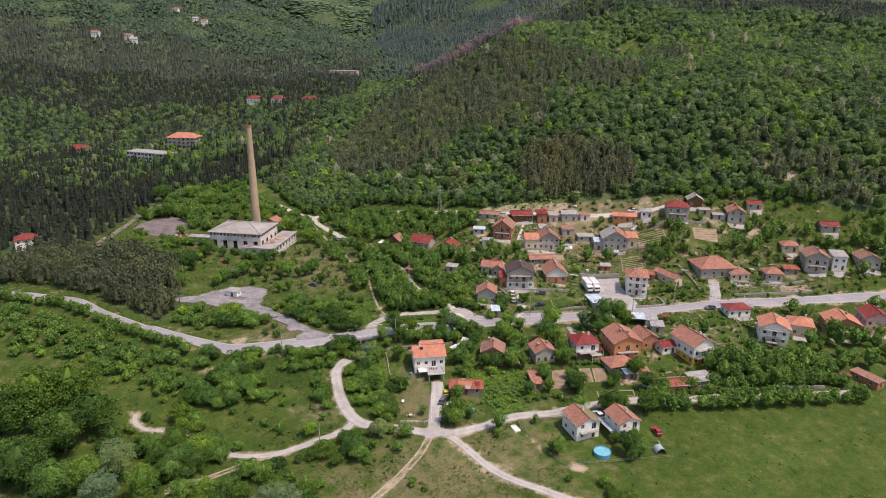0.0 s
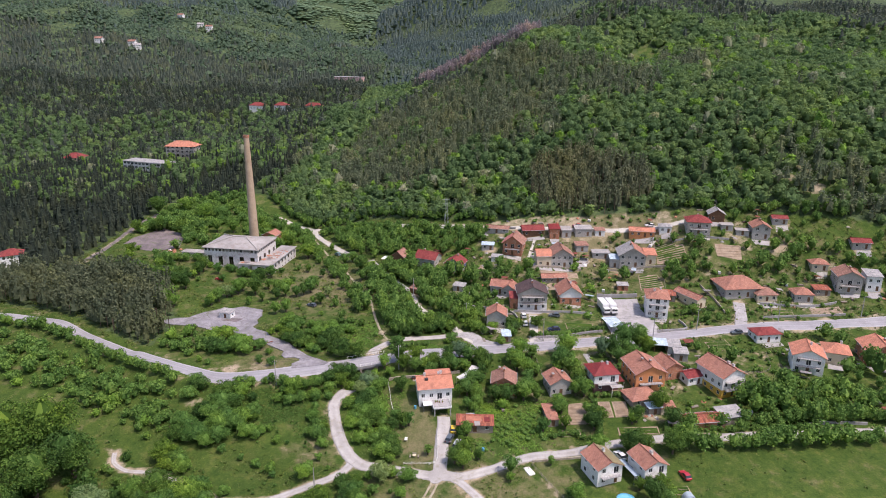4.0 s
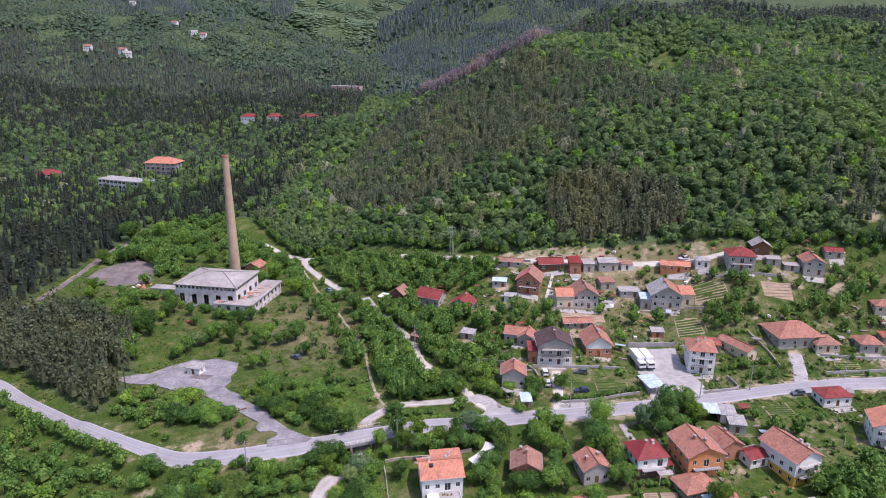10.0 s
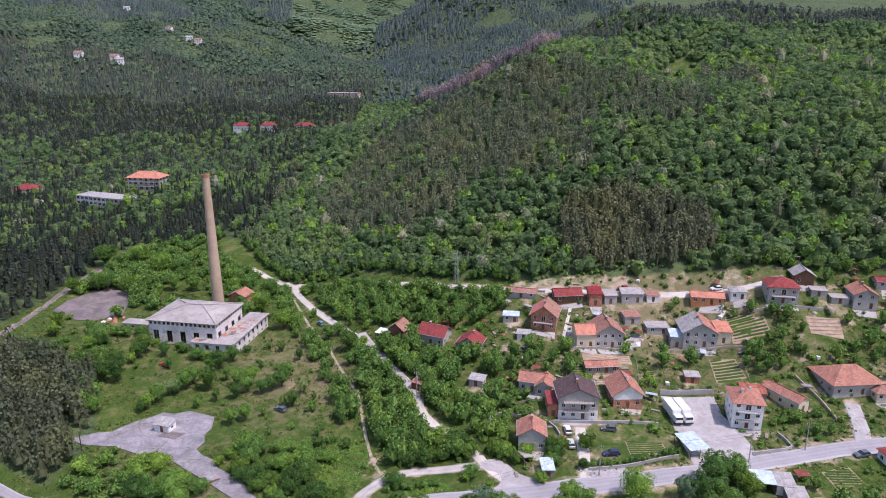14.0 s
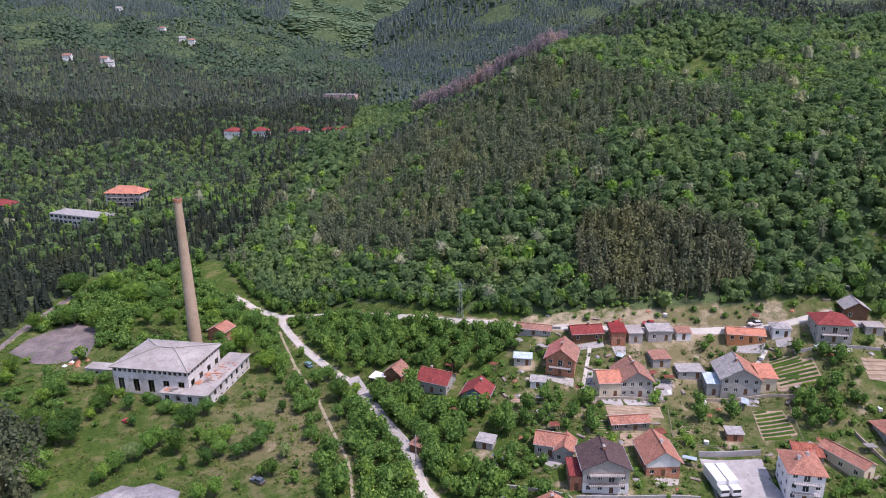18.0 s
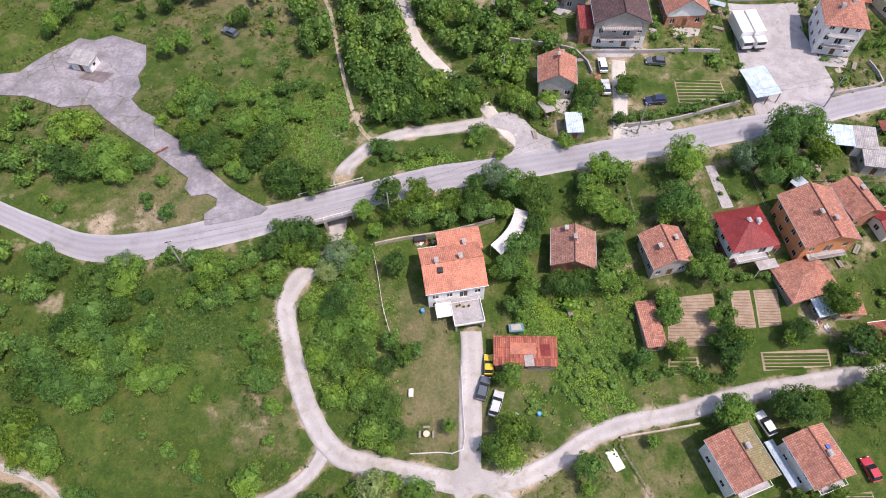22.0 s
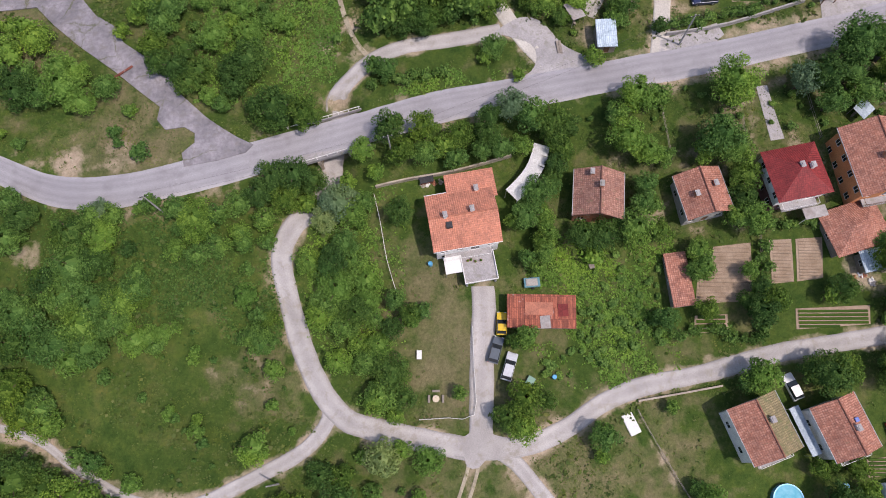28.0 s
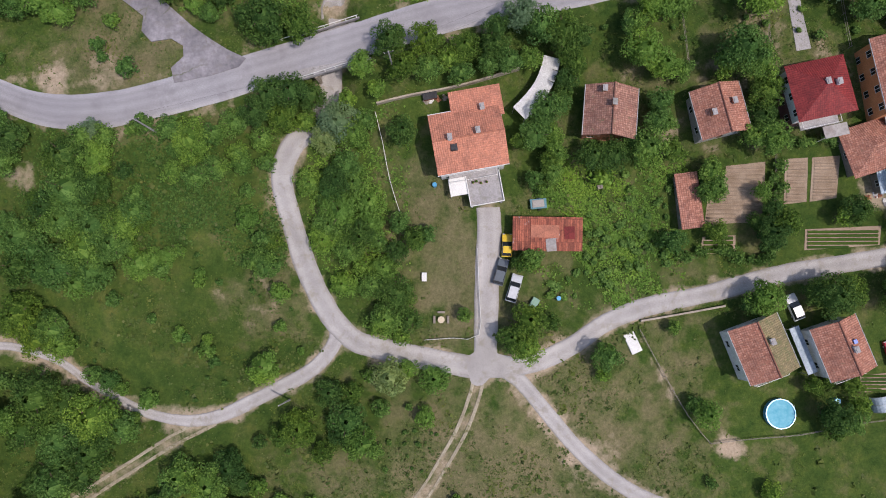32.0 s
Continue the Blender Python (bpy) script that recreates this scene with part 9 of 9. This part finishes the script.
def water_tank(x, y, rot):
    ob = thing("water_tank", x, y, at(x, y), rot, "white plastic water tank in a steel cage", "tank", "yard clutter")
    part("tank", boxes((-0.5, -0.6, 0.12, 0.5, 0.6, 1.1), bevel=0.08), TRIM, ob)
    part("pallet", boxes((-0.52, -0.62, -0.2, 0.52, 0.62, 0.11)), GREYWOOD, ob)
    for k in (0.3, 0.6, 0.9):
        part("hoop", boxes((-0.53, -0.63, k, 0.53, -0.605, k + 0.03), (-0.53, 0.605, k, 0.53, 0.63, k + 0.03), (-0.53, -0.605, k, -0.505, 0.605, k + 0.03), (0.505, -0.605, k, 0.53, 0.605, k + 0.03)), GALV, ob)


def lean_shelter(x, y, rot, mt):
    ob = thing("shelter", x, y, at(x, y), rot, "small sheet-roofed shelter on thin posts", "shelter", "yard shelters")
    w, d_ = yard_rng.uniform(2.2, 3.6), yard_rng.uniform(1.8, 2.6)
    q = part("sheet", boxes((-w / 2, -d_ / 2, 0, w / 2, d_ / 2, 0.05)), mt, ob)
    q.location, q.rotation_euler = (0, 0, 2.05), (radians(8), 0, 0)
    for sx in (-1, 1):
        for sy in (-1, 1):
            part("post", tubes(((sx * (w / 2 - 0.1), sy * (d_ / 2 - 0.1), -0.3), (sx * (w / 2 - 0.1), sy * (d_ / 2 - 0.1), 2.05 + sy * 0.13), 0.05, 0.05), n=6), GREYWOOD, ob)
    part("bench", boxes((-w / 2 + 0.2, 0.2, 0.4, w / 2 - 0.2, 0.6, 0.48), (-w / 2 + 0.3, 0.3, -0.2, -w / 2 + 0.4, 0.5, 0.4), (w / 2 - 0.4, 0.3, -0.2, w / 2 - 0.3, 0.5, 0.4)), GREYWOOD, ob)


SAND = surface("building_sand", (0.42, 0.36, 0.28), (0.56, 0.50, 0.40), 0.8, 9.0, 0.95, bump=0.5)
spots = []
for o in homes:
    if o.location.y < 28 and o.location.x < 52:
        continue
    for k in range(3 if o.location.y > 60 else 2):
        for attempt in range(6):
            a = yard_rng.uniform(0, math.tau)
            q = yard_rng.uniform(7.0, 10.0)
            x, y = o.location.x + q * math.cos(a), o.location.y + q * math.sin(a)
            if off_road(x, y, 1.6) and not any(inside(p, np.array(x), np.array(y)) for p in PLOTS) and all(math.hypot(x - e.location.x, y - e.location.y) > 6.6 for e in homes) and all(math.hypot(x - e[0], y - e[1]) > 3.5 for e in spots) and x > -35:
                spots.append((x, y))
                break
for k, (x, y) in enumerate(spots):
    rot = yard_rng.uniform(0, 180)
    kind = k % 6
    if kind in (0, 3):
        timber_stack(x, y, rot)
    elif kind == 1:
        lean_shelter(x, y, rot, (ZINC, SLATE, RUST, ROOF_GREY)[k // 6 % 4])
    elif kind == 2:
        heap(x, y, rot, SAND if k % 4 else CONCRETE, "sand_heap" if k % 4 else "rubble_heap", "pale heap of building sand in a yard" if k % 4 else "heap of broken concrete in a yard")
    elif kind == 4 and k % 4 == 0:
        water_tank(x, y, rot)
    elif kind == 4:
        lean_shelter(x, y, rot, (RUST, SLATE)[k % 2])
    else:
        heap(x, y, rot, BRICK, "brick_heap", "heap of old bricks and roof tiles in a yard", 0.8, 0.5)

# heaps in the scrapyard beside the barn and the torn slab by the factory
for k in range(9):
    heap(57.5 + yard_rng.uniform(-2.6, 2.6), 22.8 + yard_rng.uniform(-2.0, 1.6), 40 * k, (GREY, BRICK, TRIM, CONCRETE)[k % 4], "scrap_heap", "mixed scrap and rubble beside the barn", 0.55, 0.5)
for k in range(8):
    heap(-137 + yard_rng.uniform(-3.5, 3.5), 156 + yard_rng.uniform(-2.5, 2.5), 40 * k, (BRICK, BRICK, TRIM)[k % 3], "brick_heap", "red brick rubble on the broken slab", 1.0, 0.6)

# ---- garden walls and fences of the village ----
for label, line, mt in (("concrete garden wall between plots", [(6, 88), (20, 84.5), (23, 78)], CONCRETE), ("concrete garden wall below the brown-roofed house", [(22, 84), (36, 84.5), (52, 86)], CONCRETE),
                        ("old stone terrace wall", [(32, 121.8), (45, 123), (54, 123)], STONE), ("old stone terrace wall", [(66, 124.4), (84, 123.6), (92, 121)], STONE),
                        ("concrete terrace wall", [(96, 135.8), (110, 134.5), (120, 133.5)], CONCRETE), ("pale retaining wall under the lane", [(14, 157.2), (28, 153.6)], CONCRETE),
                        ("stone wall between gardens", [(100, 108.5), (103, 98), (104, 90)], STONE), ("concrete garden wall beside the farm", [(120, 96.2), (134, 95.0), (150, 96.8)], CONCRETE)):
    fence(label, line, 0.9, 3.0, wall=mt, name="garden_wall", category="wall")
for line in ([(54, 106), (66, 105.5), (74, 106)], [(12, 92), (24, 96.5), (36, 104)], [(52, 108), (54, 120)], [(86, 106), (88, 122)], [(6, 118), (18, 116), (32, 110)], [(28, 42), (27, 50), (25.5, 56)],
             [(53, 46), (51.5, 54), (50.5, 60)], [(41, 42), (40, 50)], [(90, 48), (104, 50.5), (108, 62)], [(64, 52), (78, 52.6), (92, 54)]):
    fence("timber fence between two gardens", line, 1.1, 2.4)

for k, (hx, hy) in enumerate(((17.1, 117.7), (17.8, 114.2), (19.8, 115.8), (56.4, 127.6), (58.1, 129.6), (87.6, 106.0), (87.9, 104.0), (84.3, 102.2), (104.7, 139.0), (102.8, 136.6), (15.0, 132.8), (13.8, 136.7))):
    heap(hx, hy, 37 * k, (TRIM, STONE, CONCRETE)[k % 3], "rubble_heap", "heap of pale rubble and planks in a yard", 0.9, 0.6)

# ---- single roofs ----
MOSSY = roofing("mossy_clay_tiles", (0.20, 0.165, 0.09), (0.30, 0.24, 0.14), moss=(0.15, 0.15, 0.07), moss_at=0.5)
for o in homes:
    lab = o["label"] if "label" in o else ""
    rf = [k for k in o.children if k.name.startswith("roof")]
    for start, left, right in (("brick and timber house", TILE_PINK, TILE_OLD), ("large grey house with grey", SLATE, TILE), ("broad grey house", TILE_OLD, TILE_OLD), ("grey house with orange tiled gable", TILE_CRIM, TILE_NEW)):
        if lab.startswith(start) and rf:
            me = rf[0].data
            me.materials.clear()
            me.materials.append(left)
            me.materials.append(right)
            for f in me.polygons:
                f.material_index = 1 if f.normal.x + 0.3 * f.normal.y > 0.05 else 0
    if "half of it mossy" in lab:
        me = rf[0].data
        me.materials.append(MOSSY)
        for f in me.polygons:
            if f.normal.x > 0.15:
                f.material_index = 1
    if lab.startswith("two-storey white house with clay"):
        part("skylight", boxes((1.0, 0.3, 1.12, 1.6, 0.95, 1.45), bevel=0.02), paint("blue_skylight", (0.06, 0.12, 0.42)), rf[0], "blue skylight")
    if lab.startswith("white three-storey"):
        part("skylight", boxes((-2.9, -1.75, 1.1, -1.9, -0.75, 1.75), bevel=0.03), IRON, rf[0], "dark roof hatch")

# ---- by the yard and behind the white house ----
beam = thing("rusty_beam", -66.0, 57.0, at(-66, 57) + 0.2, 38, "rusty iron beam lying across the yard's edge", "beam")
part("web", boxes((-3.4, -0.06, 0.0, 3.4, 0.06, 0.34)), RUST, beam)
part("flange", boxes((-3.4, -0.2, 0.34, 3.4, 0.2, 0.4)), RUST, beam)
part("flange", boxes((-3.4, -0.2, -0.3, 3.4, 0.2, -0.003)), RUST, beam)
for k in range(7):
    heap(-13.5 + 1.1 * k + yard_rng.uniform(-0.4, 0.4), 38.0 + 0.22 * k, 50 * k, (STONE, TRIM, BRICK, STONE)[k % 4], "stone_heap", "loose stones and bricks along the garden wall", 0.5, 0.4)
bunker = thing("rusty_box", -12.6, 38.9, at(-12.6, 38.9), 12, "rusty iron box beside the garden wall", "box")
part("body", boxes((-1.1, -0.7, -0.2, 1.1, 0.7, 0.8), bevel=0.03), RUST, bunker)
part("lid", boxes((-1.15, -0.75, 0.8, 1.15, 0.75, 0.86)), IRON, bunker)

# ---- beside the red-roofed house ----
for o in homes:
    lab = o["label"] if "label" in o else ""
    if lab.startswith("white house with bright red"):
        part("porch_roof", boxes((0.4, -7.2, 2.55, 4.2, -5.3, 2.65), bevel=0.02), ROOF_GREY, o, "flat grey porch roof")
        for px in (0.6, 3.9):
            part("porch_post", tubes(((px, -7.0, -1.2), (px, -7.0, 2.55), 0.07, 0.07), n=7), TRIM, o)
        part("lean_to_roof", boxes((4.05, -3.4, 2.35, 6.4, 2.2, 2.45), bevel=0.02), TILE_CRIM, o, "dull red lean-to roof")
        for py in (-3.2, 1.9):
            part("porch_post", tubes(((6.2, py, -1.2), (6.2, py, 2.35), 0.07, 0.07), n=7), TRIM, o)
